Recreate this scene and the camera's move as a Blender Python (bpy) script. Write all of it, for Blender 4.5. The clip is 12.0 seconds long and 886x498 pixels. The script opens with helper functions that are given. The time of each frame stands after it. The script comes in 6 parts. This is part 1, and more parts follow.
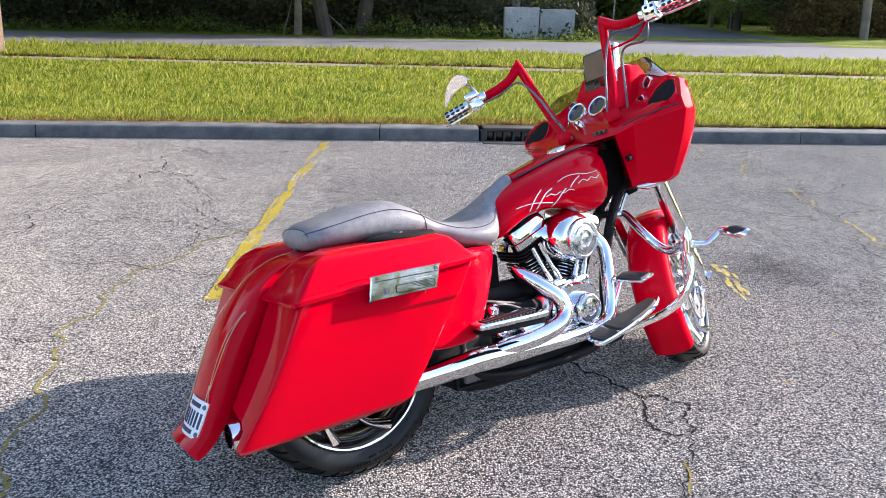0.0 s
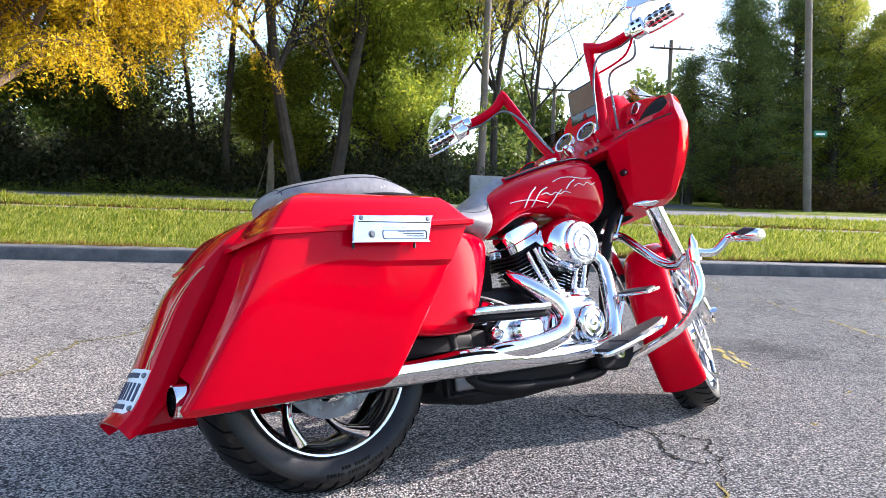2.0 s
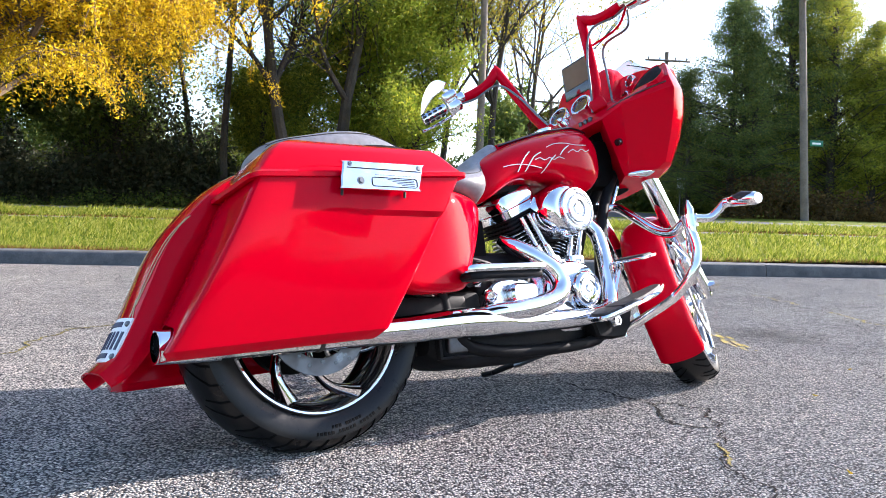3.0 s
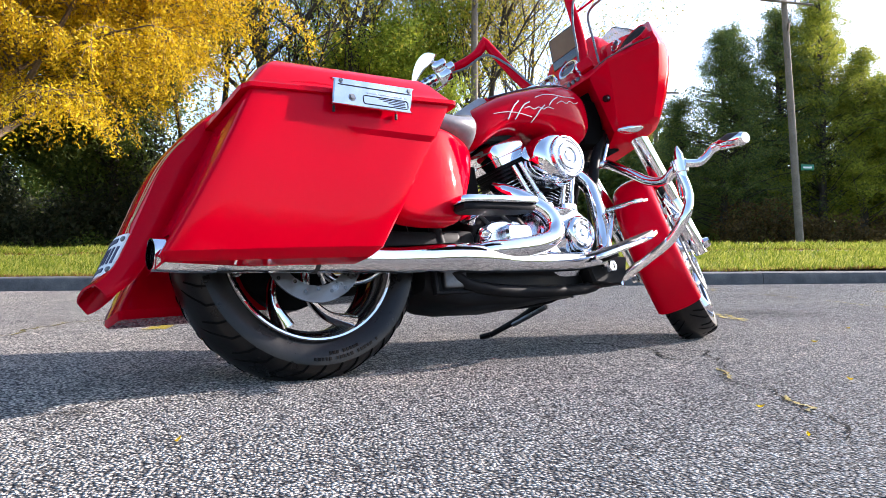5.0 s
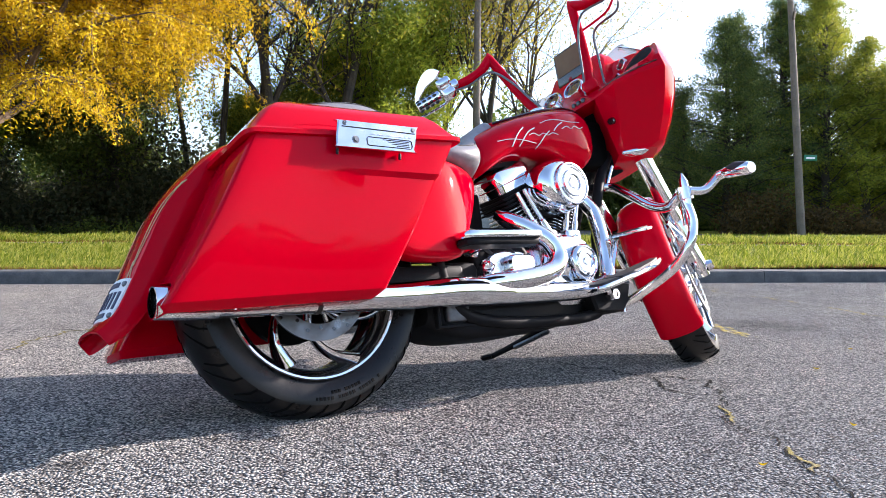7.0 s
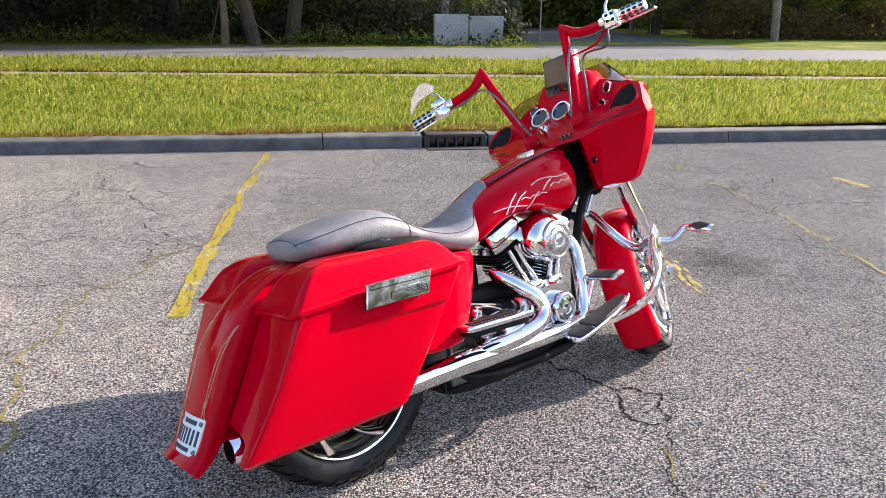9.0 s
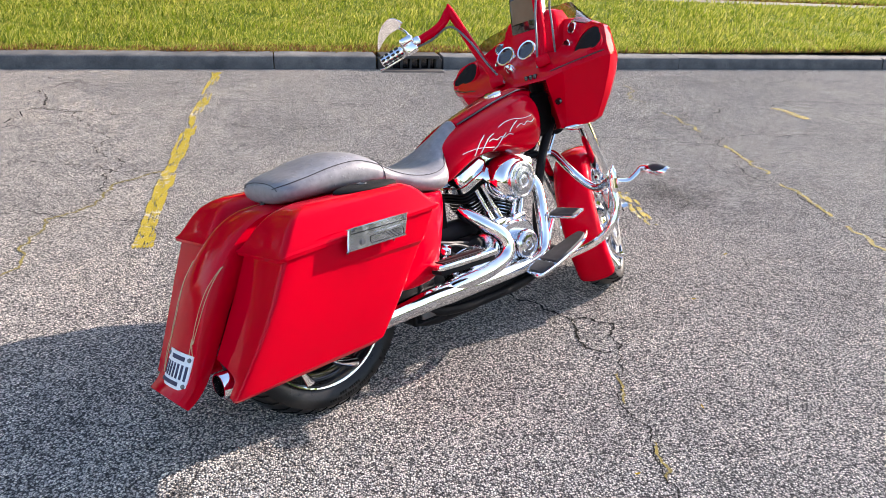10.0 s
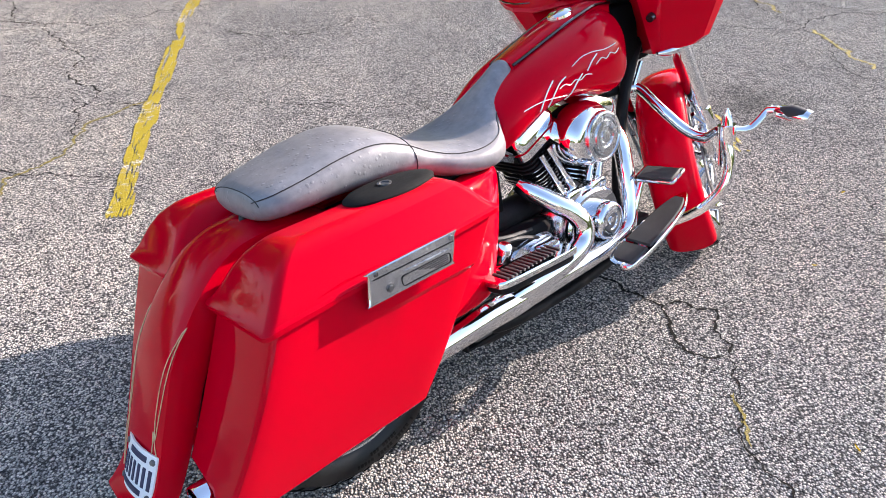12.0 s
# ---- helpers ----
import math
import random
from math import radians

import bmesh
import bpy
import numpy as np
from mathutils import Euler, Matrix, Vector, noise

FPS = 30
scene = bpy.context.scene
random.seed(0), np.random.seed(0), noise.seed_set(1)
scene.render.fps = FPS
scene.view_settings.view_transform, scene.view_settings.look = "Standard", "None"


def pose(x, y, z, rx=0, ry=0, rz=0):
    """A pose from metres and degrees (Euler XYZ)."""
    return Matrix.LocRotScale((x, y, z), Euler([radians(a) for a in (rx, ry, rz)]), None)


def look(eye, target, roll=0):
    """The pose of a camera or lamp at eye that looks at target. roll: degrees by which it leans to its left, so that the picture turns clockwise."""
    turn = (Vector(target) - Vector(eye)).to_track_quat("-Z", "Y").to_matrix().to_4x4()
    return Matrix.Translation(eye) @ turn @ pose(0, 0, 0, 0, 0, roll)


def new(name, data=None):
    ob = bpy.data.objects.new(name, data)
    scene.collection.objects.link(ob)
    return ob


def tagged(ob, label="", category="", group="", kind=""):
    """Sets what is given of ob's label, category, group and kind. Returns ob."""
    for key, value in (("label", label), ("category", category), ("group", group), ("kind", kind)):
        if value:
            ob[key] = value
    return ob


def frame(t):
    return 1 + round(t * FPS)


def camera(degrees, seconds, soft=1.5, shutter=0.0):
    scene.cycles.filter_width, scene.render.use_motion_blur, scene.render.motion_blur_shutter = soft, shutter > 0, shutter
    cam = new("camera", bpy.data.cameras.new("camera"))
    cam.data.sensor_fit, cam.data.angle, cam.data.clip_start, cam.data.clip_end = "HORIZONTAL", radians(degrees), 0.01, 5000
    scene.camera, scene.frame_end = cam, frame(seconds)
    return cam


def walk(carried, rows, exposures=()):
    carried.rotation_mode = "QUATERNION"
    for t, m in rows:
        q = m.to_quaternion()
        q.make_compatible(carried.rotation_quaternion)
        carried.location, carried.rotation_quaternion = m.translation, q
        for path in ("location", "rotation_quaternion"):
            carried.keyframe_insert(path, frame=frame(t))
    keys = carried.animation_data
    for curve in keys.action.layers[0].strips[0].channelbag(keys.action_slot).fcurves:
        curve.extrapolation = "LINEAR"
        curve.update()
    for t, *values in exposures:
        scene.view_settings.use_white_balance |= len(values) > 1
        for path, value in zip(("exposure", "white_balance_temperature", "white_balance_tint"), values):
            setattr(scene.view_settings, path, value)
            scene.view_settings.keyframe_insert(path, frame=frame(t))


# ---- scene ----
cam = camera(63.0, 12.0, soft=0.6)
PATH = [
    (0, (0.178, 0.214, 1.371), (0.3, 2.118, 0.772), 1.1),
    (0.5, (0.118, 0.228, 1.238), (0.309, 2.158, 0.751), 1.5),
    (1, (0.101, 0.273, 1.048), (0.301, 2.237, 0.728), 2.0),
    (1.5, (0.119, 0.319, 0.895), (0.337, 2.298, 0.704), 2.5),
    (2, (0.131, 0.353, 0.747), (0.344, 2.338, 0.629), 1.8),
    (2.5, (0.136, 0.357, 0.652), (0.327, 2.346, 0.577), 1.4),
    (2.7, (0.146, 0.382, 0.624), (0.362, 2.368, 0.537), 1.7),
    (4.3, (0.167, 0.328, 0.411), (0.351, 2.319, 0.451), -0.1),
    (4.5, (0.163, 0.339, 0.369), (0.376, 2.327, 0.406), 0.1),
    (5, (0.167, 0.358, 0.292), (0.389, 2.345, 0.33), -0.3),
    (5.5, (0.167, 0.367, 0.266), (0.413, 2.351, 0.316), -0.9),
    (6, (0.165, 0.366, 0.276), (0.383, 2.354, 0.297), -0.6),
    (6.5, (0.168, 0.369, 0.283), (0.38, 2.357, 0.283), -0.8),
    (7, (0.162, 0.368, 0.43), (0.382, 2.356, 0.425), 0.2),
    (7.2, (0.159, 0.359, 0.515), (0.385, 2.345, 0.44), 0.3),
    (8.8, (0.034, 0.234, 1.327), (0.34, 2.134, 0.784), 0.4),
    (9, (0.016, 0.193, 1.378), (0.318, 2.083, 0.798), 0.4),
    (9.5, (-0.031, 0.111, 1.461), (0.402, 1.933, 0.758), 3.6),
    (10, (-0.082, 0.135, 1.486), (0.354, 1.919, 0.695), 2.4),
    (10.5, (-0.07, 0.321, 1.503), (0.361, 2.077, 0.647), -0.1),
    (11, (-0.044, 0.509, 1.516), (0.233, 2.214, 0.509), -2.4),
    (11.5, (-0.019, 0.75, 1.489), (0.279, 2.42, 0.429), -0.6),
    (12, (0.021, 0.937, 1.485), (0.358, 2.578, 0.392), -0.8),
]
walk(cam, [(t, look(eye, target, roll)) for t, eye, target, roll in PATH], exposures=[(0, 1.62, 6300, 16), (2.5, 1.68, 6120, 16), (4.5, 1.58, 6250, 16), (7.2, 1.44, 6250, 17), (8.8, 1.52, 6750, 17), (10, 1.56, 6720, 17), (12, 1.6, 6600, 17)])

# ---- light ----
SUN_AZ, SUN_EL = 20.0, 24.0     # degrees: counter-clockwise from +x, above the horizon
world = bpy.data.worlds.new("sky")
scene.world = world
world.use_nodes = True
wn = world.node_tree
wn.nodes.clear()
sky = wn.nodes.new("ShaderNodeTexSky")
sky.sky_type, sky.sun_disc = "NISHITA", False
sky.sun_elevation, sky.sun_rotation = radians(SUN_EL), radians(90 - SUN_AZ)
sky.air_density, sky.dust_density, sky.ozone_density = 1.1, 1.0, 1.2
bg = wn.nodes.new("ShaderNodeBackground")
bg.inputs["Strength"].default_value = 0.15
wo = wn.nodes.new("ShaderNodeOutputWorld")
wn.links.new(sky.outputs[0], bg.inputs[0])
wn.links.new(bg.outputs[0], wo.inputs[0])
sun_data = bpy.data.lights.new("sun", "SUN")
sun_data.energy, sun_data.angle, sun_data.color = 4.5, radians(0.55), (1.0, 0.91, 0.81)
sun = new("sun", sun_data)
ca, sa, ce, se = math.cos(radians(SUN_AZ)), math.sin(radians(SUN_AZ)), math.cos(radians(SUN_EL)), math.sin(radians(SUN_EL))
sun.matrix_world = look((60 * ca * ce, 60 * sa * ce, 60 * se), (0, 0, 0))


# ---- materials ----
def mat_base(name):
    m = bpy.data.materials.new(name)
    m.use_nodes = True
    n, l = m.node_tree.nodes, m.node_tree.links
    return m, n, l, n["Principled BSDF"]


def ramp(n, stops):
    r = n.new("ShaderNodeValToRGB")
    e = r.color_ramp.elements
    while len(e) > len(stops):
        e.remove(e[-1])
    while len(e) < len(stops):
        e.new(0.5)
    for el, (p, c) in zip(e, stops):
        el.position = p
        el.color = c if len(c) == 4 else (*c, 1)
    return r


def coords(n, l, scale=(1, 1, 1)):
    t = n.new("ShaderNodeTexCoord")
    mp = n.new("ShaderNodeMapping")
    mp.inputs["Scale"].default_value = scale
    l.new(t.outputs["Object"], mp.inputs["Vector"])
    return mp.outputs[0]


def noise_tex(n, l, vec, scale, detail=4.0, rough=0.55, dist=0.0):
    t = n.new("ShaderNodeTexNoise")
    t.inputs["Scale"].default_value, t.inputs["Detail"].default_value = scale, detail
    t.inputs["Roughness"].default_value, t.inputs["Distortion"].default_value = rough, dist
    l.new(vec, t.inputs["Vector"])
    return t


def bump(n, l, height, strength, distance, into):
    b = n.new("ShaderNodeBump")
    b.inputs["Strength"].default_value, b.inputs["Distance"].default_value = strength, distance
    l.new(height, b.inputs["Height"])
    l.new(b.outputs[0], into.inputs["Normal"])
    return b


def mix_col(n, l, fac, a, b, mode="MIX"):
    m = n.new("ShaderNodeMix")
    m.data_type, m.blend_type = "RGBA", mode
    for sock, v in ((m.inputs[0], fac), (m.inputs[6], a), (m.inputs[7], b)):
        if isinstance(v, (int, float)):
            sock.default_value = v
        elif isinstance(v, tuple):
            sock.default_value = (*v, 1)
        else:
            l.new(v, sock)
    return m.outputs[2]


def surface(name, col, col2, scale, rough=0.5, metal=0.0, bump_s=0.0, bump_d=0.002, coat=0.0, fine=0.0, spec=0.5):
    """A surface with two tones in large blotches, a fine grain and a little relief."""
    m, n, l, p = mat_base(name)
    v = coords(n, l)
    a = noise_tex(n, l, v, scale, 5)
    r = ramp(n, [(0.3, col), (0.7, col2)])
    l.new(a.outputs[0], r.inputs[0])
    out = r.outputs[0]
    b = noise_tex(n, l, v, scale * 14, 3)
    if fine:
        g = ramp(n, [(0.25, (1 - fine,) * 3), (0.75, (1 + fine,) * 3)])
        l.new(b.outputs[0], g.inputs[0])
        out = mix_col(n, l, 1.0, out, g.outputs[0], "MULTIPLY")
    l.new(out, p.inputs["Base Color"])
    rr = ramp(n, [(0.3, (rough * 0.8,) * 3), (0.7, (min(1, rough * 1.25),) * 3)])
    l.new(a.outputs[0], rr.inputs[0])
    l.new(rr.outputs[0], p.inputs["Roughness"])
    p.inputs["Metallic"].default_value = metal
    p.inputs["Coat Weight"].default_value = coat
    p.inputs["Coat Roughness"].default_value = 0.03
    p.inputs["Specular IOR Level"].default_value = spec
    if bump_s:
        bump(n, l, b.outputs[0], bump_s, bump_d, p)
    return m


def red_paint():
    m, n, l, p = mat_base("red_paint")
    v = coords(n, l)
    a = noise_tex(n, l, v, 900, 2)
    r = ramp(n, [(0.35, (0.48, 0.0001, 0.009)), (0.65, (0.55, 0.0003, 0.013))])
    l.new(a.outputs[0], r.inputs[0])
    l.new(r.outputs[0], p.inputs["Base Color"])
    d = noise_tex(n, l, v, 14, 4)
    rr = ramp(n, [(0.35, (0.015,) * 3), (0.75, (0.05,) * 3)])
    l.new(d.outputs[0], rr.inputs[0])
    p.inputs["Roughness"].default_value = 0.45
    p.inputs["Specular IOR Level"].default_value = 0.0
    p.inputs["Coat Weight"].default_value = 1.0
    p.inputs["Coat IOR"].default_value = 1.19
    l.new(rr.outputs[0], p.inputs["Coat Roughness"])
    o = noise_tex(n, l, v, 220, 1)
    b = n.new("ShaderNodeBump")
    b.inputs["Strength"].default_value, b.inputs["Distance"].default_value = 0.03, 0.0006
    l.new(o.outputs[0], b.inputs["Height"])
    l.new(b.outputs[0], p.inputs["Coat Normal"])
    return m


def chrome_mat(name, col=(0.86, 0.87, 0.89), rough=0.045):
    m, n, l, p = mat_base(name)
    v = coords(n, l)
    p.inputs["Metallic"].default_value = 1.0
    a = noise_tex(n, l, v, 30, 4)
    c = ramp(n, [(0.3, tuple(x * 0.93 for x in col)), (0.65, col)])
    l.new(a.outputs[0], c.inputs[0])
    l.new(c.outputs[0], p.inputs["Base Color"])
    r = ramp(n, [(0.35, (rough * 0.6,) * 3), (0.75, (rough * 1.9,) * 3)])
    l.new(a.outputs[0], r.inputs[0])
    l.new(r.outputs[0], p.inputs["Roughness"])
    return m


def asphalt_nodes(n, l):
    """Worn asphalt with bare pale stones of 5 to 12 mm in a dark binder. Returns colour and height."""
    v = coords(n, l)
    wob = noise_tex(n, l, v, 60, 2)
    wv = n.new("ShaderNodeVectorMath")
    wv.operation = "MULTIPLY_ADD"
    wv.inputs[1].default_value = (0.006, 0.006, 0.0)
    l.new(wob.outputs[1], wv.inputs[0])
    l.new(v, wv.inputs[2])
    vo = n.new("ShaderNodeTexVoronoi")
    vo.inputs["Scale"].default_value = 150
    l.new(wv.outputs[0], vo.inputs["Vector"])
    sep = n.new("ShaderNodeSeparateColor")
    l.new(vo.outputs["Color"], sep.inputs[0])
    stone = ramp(n, [(0.0, (0.07, 0.068, 0.07)), (0.2, (0.19, 0.186, 0.184)), (0.45, (0.30, 0.292, 0.283)), (0.8, (0.40, 0.388, 0.372)), (1.0, (0.54, 0.525, 0.50))])
    l.new(sep.outputs[0], stone.inputs[0])
    gap = ramp(n, [(0.40, (1, 1, 1)), (0.68, (0.14, 0.14, 0.15))])
    l.new(vo.outputs["Distance"], gap.inputs[0])
    col = mix_col(n, l, 1.0, stone.outputs[0], gap.outputs[0], "MULTIPLY")
    big = noise_tex(n, l, v, 0.9, 6, 0.62, 0.6)
    tone = ramp(n, [(0.3, (1.45, 1.40, 1.35)), (0.5, (1.82, 1.75, 1.65)), (0.72, (2.2, 2.08, 1.9))])
    l.new(big.outputs[0], tone.inputs[0])
    col = mix_col(n, l, 1.0, col, tone.outputs[0], "MULTIPLY")
    mid = noise_tex(n, l, v, 9, 5, 0.6)
    tone2 = ramp(n, [(0.32, (0.84, 0.84, 0.84)), (0.6, (1.12, 1.11, 1.09))])
    l.new(mid.outputs[0], tone2.inputs[0])
    col = mix_col(n, l, 1.0, col, tone2.outputs[0], "MULTIPLY")
    clot = noise_tex(n, l, v, 90, 3, 0.6)
    tone3 = ramp(n, [(0.36, (0.76, 0.76, 0.78)), (0.64, (1.22, 1.21, 1.18))])
    l.new(clot.outputs[0], tone3.inputs[0])
    col = mix_col(n, l, 1.0, col, tone3.outputs[0], "MULTIPLY")
    h = n.new("ShaderNodeMath")
    h.operation = "MULTIPLY_ADD"
    l.new(vo.outputs["Distance"], h.inputs[0])
    h.inputs[1].default_value = -1.4
    l.new(sep.outputs[1], h.inputs[2])
    return v, col, h.outputs[0]


def lot_material():
    m, n, l, p = mat_base("lot_asphalt")
    v, col, h = asphalt_nodes(n, l)
    # old oil marks with a shape of their own
    spot = noise_tex(n, l, v, 1.7, 3, 0.5, 1.2)
    sm = ramp(n, [(0.70, (1, 1, 1)), (0.8, (0.5, 0.5, 0.5))])
    l.new(spot.outputs[0], sm.inputs[0])
    col = mix_col(n, l, 1.0, col, sm.outputs[0], "MULTIPLY")
    # one larger oil stain beside the short line
    far = n.new("ShaderNodeVectorMath")
    far.operation = "DISTANCE"
    far.inputs[1].default_value = (2.42, 4.2, 0.0)
    l.new(v, far.inputs[0])
    edge = n.new("ShaderNodeMath")
    edge.operation = "MULTIPLY_ADD"
    ragged = noise_tex(n, l, v, 6, 4, 0.6)
    l.new(ragged.outputs[0], edge.inputs[0])
    edge.inputs[1].default_value = 0.5
    l.new(far.outputs["Value"], edge.inputs[2])
    stain = ramp(n, [(0.3, (0.5, 0.5, 0.5)), (0.62, (1, 1, 1))])
    l.new(edge.outputs[0], stain.inputs[0])
    col = mix_col(n, l, 1.0, col, stain.outputs[0], "MULTIPLY")
    l.new(col, p.inputs["Base Color"])
    p.inputs["Roughness"].default_value = 0.85
    p.inputs["Specular IOR Level"].default_value = 0.2
    p.inputs["Diffuse Roughness"].default_value = 1.0
    bump(n, l, h, 1.0, 0.010, p)
    return m


def line_paint():
    m, n, l, p = mat_base("yellow_line_paint")
    v, col, h = asphalt_nodes(n, l)
    w = noise_tex(n, l, v, 22, 6, 0.7)
    w2 = noise_tex(n, l, v, 2.2, 3, 0.5)
    add = n.new("ShaderNodeMath")
    add.operation = "MULTIPLY_ADD"
    l.new(w2.outputs[0], add.inputs[0])
    add.inputs[1].default_value = 0.7
    l.new(w.outputs[0], add.inputs[2])
    mask = ramp(n, [(0.72, (0, 0, 0)), (0.80, (1, 1, 1))])
    l.new(add.outputs[0], mask.inputs[0])
    yel = mix_col(n, l, 0.25, (0.36, 0.268, 0.002), col, "MULTIPLY")
    c = mix_col(n, l, mask.outputs[0], col, yel)
    l.new(c, p.inputs["Base Color"])
    p.inputs["Roughness"].default_value = 0.7
    bump(n, l, h, 0.6, 0.005, p)
    return m


def leaf_material(name, c1, c2, c3):
    m, n, l, p = mat_base(name)
    g = n.new("ShaderNodeNewGeometry")
    r = ramp(n, [(0.0, c1), (0.5, c2), (1.0, c3)])
    l.new(g.outputs["Random Per Island"], r.inputs[0])
    l.new(r.outputs[0], p.inputs["Base Color"])
    p.inputs["Roughness"].default_value = 0.6
    p.inputs["Specular IOR Level"].default_value = 0.25
    t = n.new("ShaderNodeBsdfTranslucent")
    l.new(r.outputs[0], t.inputs[0])
    mx = n.new("ShaderNodeMixShader")
    mx.inputs[0].default_value = 0.5
    l.new(p.outputs[0], mx.inputs[1])
    l.new(t.outputs[0], mx.inputs[2])
    l.new(mx.outputs[0], n["Material Output"].inputs[0])
    return m


def lawn_material():
    m, n, l, p = mat_base("lawn")
    v = coords(n, l)
    a = noise_tex(n, l, v, 0.7, 5, 0.6)
    b = noise_tex(n, l, v, 26, 5, 0.7)
    r = ramp(n, [(0.3, (0.07, 0.11, 0.010)), (0.5, (0.16, 0.20, 0.018)), (0.7, (0.30, 0.26, 0.05))])
    l.new(a.outputs[0], r.inputs[0])
    g = ramp(n, [(0.3, (0.45,) * 3), (0.7, (1.2,) * 3)])
    l.new(b.outputs[0], g.inputs[0])
    l.new(mix_col(n, l, 1.0, r.outputs[0], g.outputs[0], "MULTIPLY"), p.inputs["Base Color"])
    p.inputs["Roughness"].default_value = 0.9
    p.inputs["Specular IOR Level"].default_value = 0.1
    bump(n, l, b.outputs[0], 0.8, 0.05, p)
    return m


def seat_leather():
    m, n, l, p = mat_base("ostrich_leather")
    v = coords(n, l)
    a = noise_tex(n, l, v, 40, 4)
    r = ramp(n, [(0.3, (0.16, 0.155, 0.165)), (0.7, (0.23, 0.222, 0.232))])
    l.new(a.outputs[0], r.inputs[0])
    vo = n.new("ShaderNodeTexVoronoi")
    vo.inputs["Scale"].default_value = 62
    l.new(v, vo.inputs["Vector"])
    q = ramp(n, [(0.0, (1, 1, 1)), (0.16, (0.75,) * 3), (0.26, (0, 0, 0))])
    l.new(vo.outputs["Distance"], q.inputs[0])
    where = noise_tex(n, l, v, 7, 2)
    wr = ramp(n, [(0.42, (0, 0, 0)), (0.58, (1, 1, 1))])
    l.new(where.outputs[0], wr.inputs[0])
    h = mix_col(n, l, 1.0, q.outputs[0], wr.outputs[0], "MULTIPLY")
    l.new(r.outputs[0], p.inputs["Base Color"])
    p.inputs["Roughness"].default_value = 0.36
    b1 = bump(n, l, h, 0.3, 0.002, p)
    f = noise_tex(n, l, v, 260, 3)
    b2 = n.new("ShaderNodeBump")
    b2.inputs["Strength"].default_value, b2.inputs["Distance"].default_value = 0.25, 0.0006
    l.new(f.outputs[0], b2.inputs["Height"])
    l.new(b2.outputs[0], b1.inputs["Normal"])
    return m


RED = red_paint()
CHROME = chrome_mat("chrome")
ALU = chrome_mat("brushed_aluminium", (0.62, 0.63, 0.65), 0.2)
PLATE = chrome_mat("satin_chrome", (0.66, 0.67, 0.70), 0.16)
STEEL = chrome_mat("brake_steel", (0.16, 0.165, 0.175), 0.42)
BLACK = surface("black_enamel", (0.007, 0.007, 0.008), (0.014, 0.014, 0.015), 9, 0.45, bump_s=0.1, bump_d=0.001, fine=0.2, spec=0.07)
GLOSSBLACK = surface("gloss_black", (0.006, 0.006, 0.007), (0.012, 0.012, 0.013), 9, 0.12, coat=0.6)
MATTE = surface("black_plastic", (0.014, 0.014, 0.015), (0.026, 0.026, 0.027), 22, 0.62, bump_s=0.3, bump_d=0.0012, fine=0.2)
RUBBER = surface("tyre_rubber", (0.005, 0.005, 0.006), (0.011, 0.011, 0.011), 11, 0.30, bump_s=0.25, bump_d=0.0010, fine=0.25, spec=0.24)
MESHBLACK = surface("speaker_mesh", (0.006, 0.006, 0.006), (0.012, 0.012, 0.012), 30, 0.75, bump_s=0.5, bump_d=0.001, fine=0.4, spec=0.12)
SIDEMARK = surface("sidewall_dark", (0.004, 0.004, 0.004), (0.007, 0.007, 0.007), 20, 0.8, spec=0.1)
# near-black for gaps, bores and grooves: their deep shade is put into the colour
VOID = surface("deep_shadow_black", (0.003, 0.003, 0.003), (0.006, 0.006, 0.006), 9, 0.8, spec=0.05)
LEATHER = seat_leather()
LOT = lot_material()
LINE = line_paint()
WHITE = surface("white_enamel", (0.74, 0.75, 0.76), (0.82, 0.82, 0.82), 14, 0.4)
INK = surface("dark_blue_ink", (0.012, 0.014, 0.05), (0.02, 0.022, 0.07), 30, 0.5)
GOLD = surface("cream_pinstripe", (0.55, 0.40, 0.20), (0.62, 0.48, 0.27), 30, 0.35)
SCRIPT = surface("silver_script", (0.66, 0.66, 0.68), (0.78, 0.78, 0.8), 30, 0.3)
KERB = surface("kerb_concrete", (0.045, 0.046, 0.049), (0.13, 0.129, 0.125), 5, 0.85, bump_s=0.6, bump_d=0.004, fine=0.25)
WALK = surface("path_concrete", (0.13, 0.115, 0.075), (0.2, 0.18, 0.12), 1.4, 0.85, bump_s=0.5, bump_d=0.003, fine=0.15)
WHITEWASH = surface("whitewashed_concrete", (0.22, 0.23, 0.24), (0.36, 0.37, 0.38), 1.4, 0.85, bump_s=0.5, bump_d=0.003, fine=0.2)
ROAD = surface("road_asphalt", (0.085, 0.088, 0.095), (0.125, 0.127, 0.132), 0.6, 0.85, bump_s=0.5, bump_d=0.004, fine=0.2)
# side road asphalt, darkened in the colour for the shade of the trees
SHADEDROAD = surface("shaded_side_road_asphalt", (0.032, 0.033, 0.036), (0.05, 0.05, 0.052), 0.6, 0.85, bump_s=0.5, bump_d=0.004, fine=0.2)
SOIL = surface("soil", (0.06, 0.035, 0.018), (0.12, 0.065, 0.03), 3, 0.95, bump_s=0.8, bump_d=0.01, fine=0.4)
CRACK = surface("crack_dirt", (0.006, 0.006, 0.006), (0.018, 0.016, 0.014), 12, 0.95, bump_s=0.6, bump_d=0.004, fine=0.3, spec=0.05)
WEED = surface("crack_moss", (0.14, 0.11, 0.025), (0.28, 0.22, 0.045), 18, 0.95, bump_s=0.8, bump_d=0.006, fine=0.5)
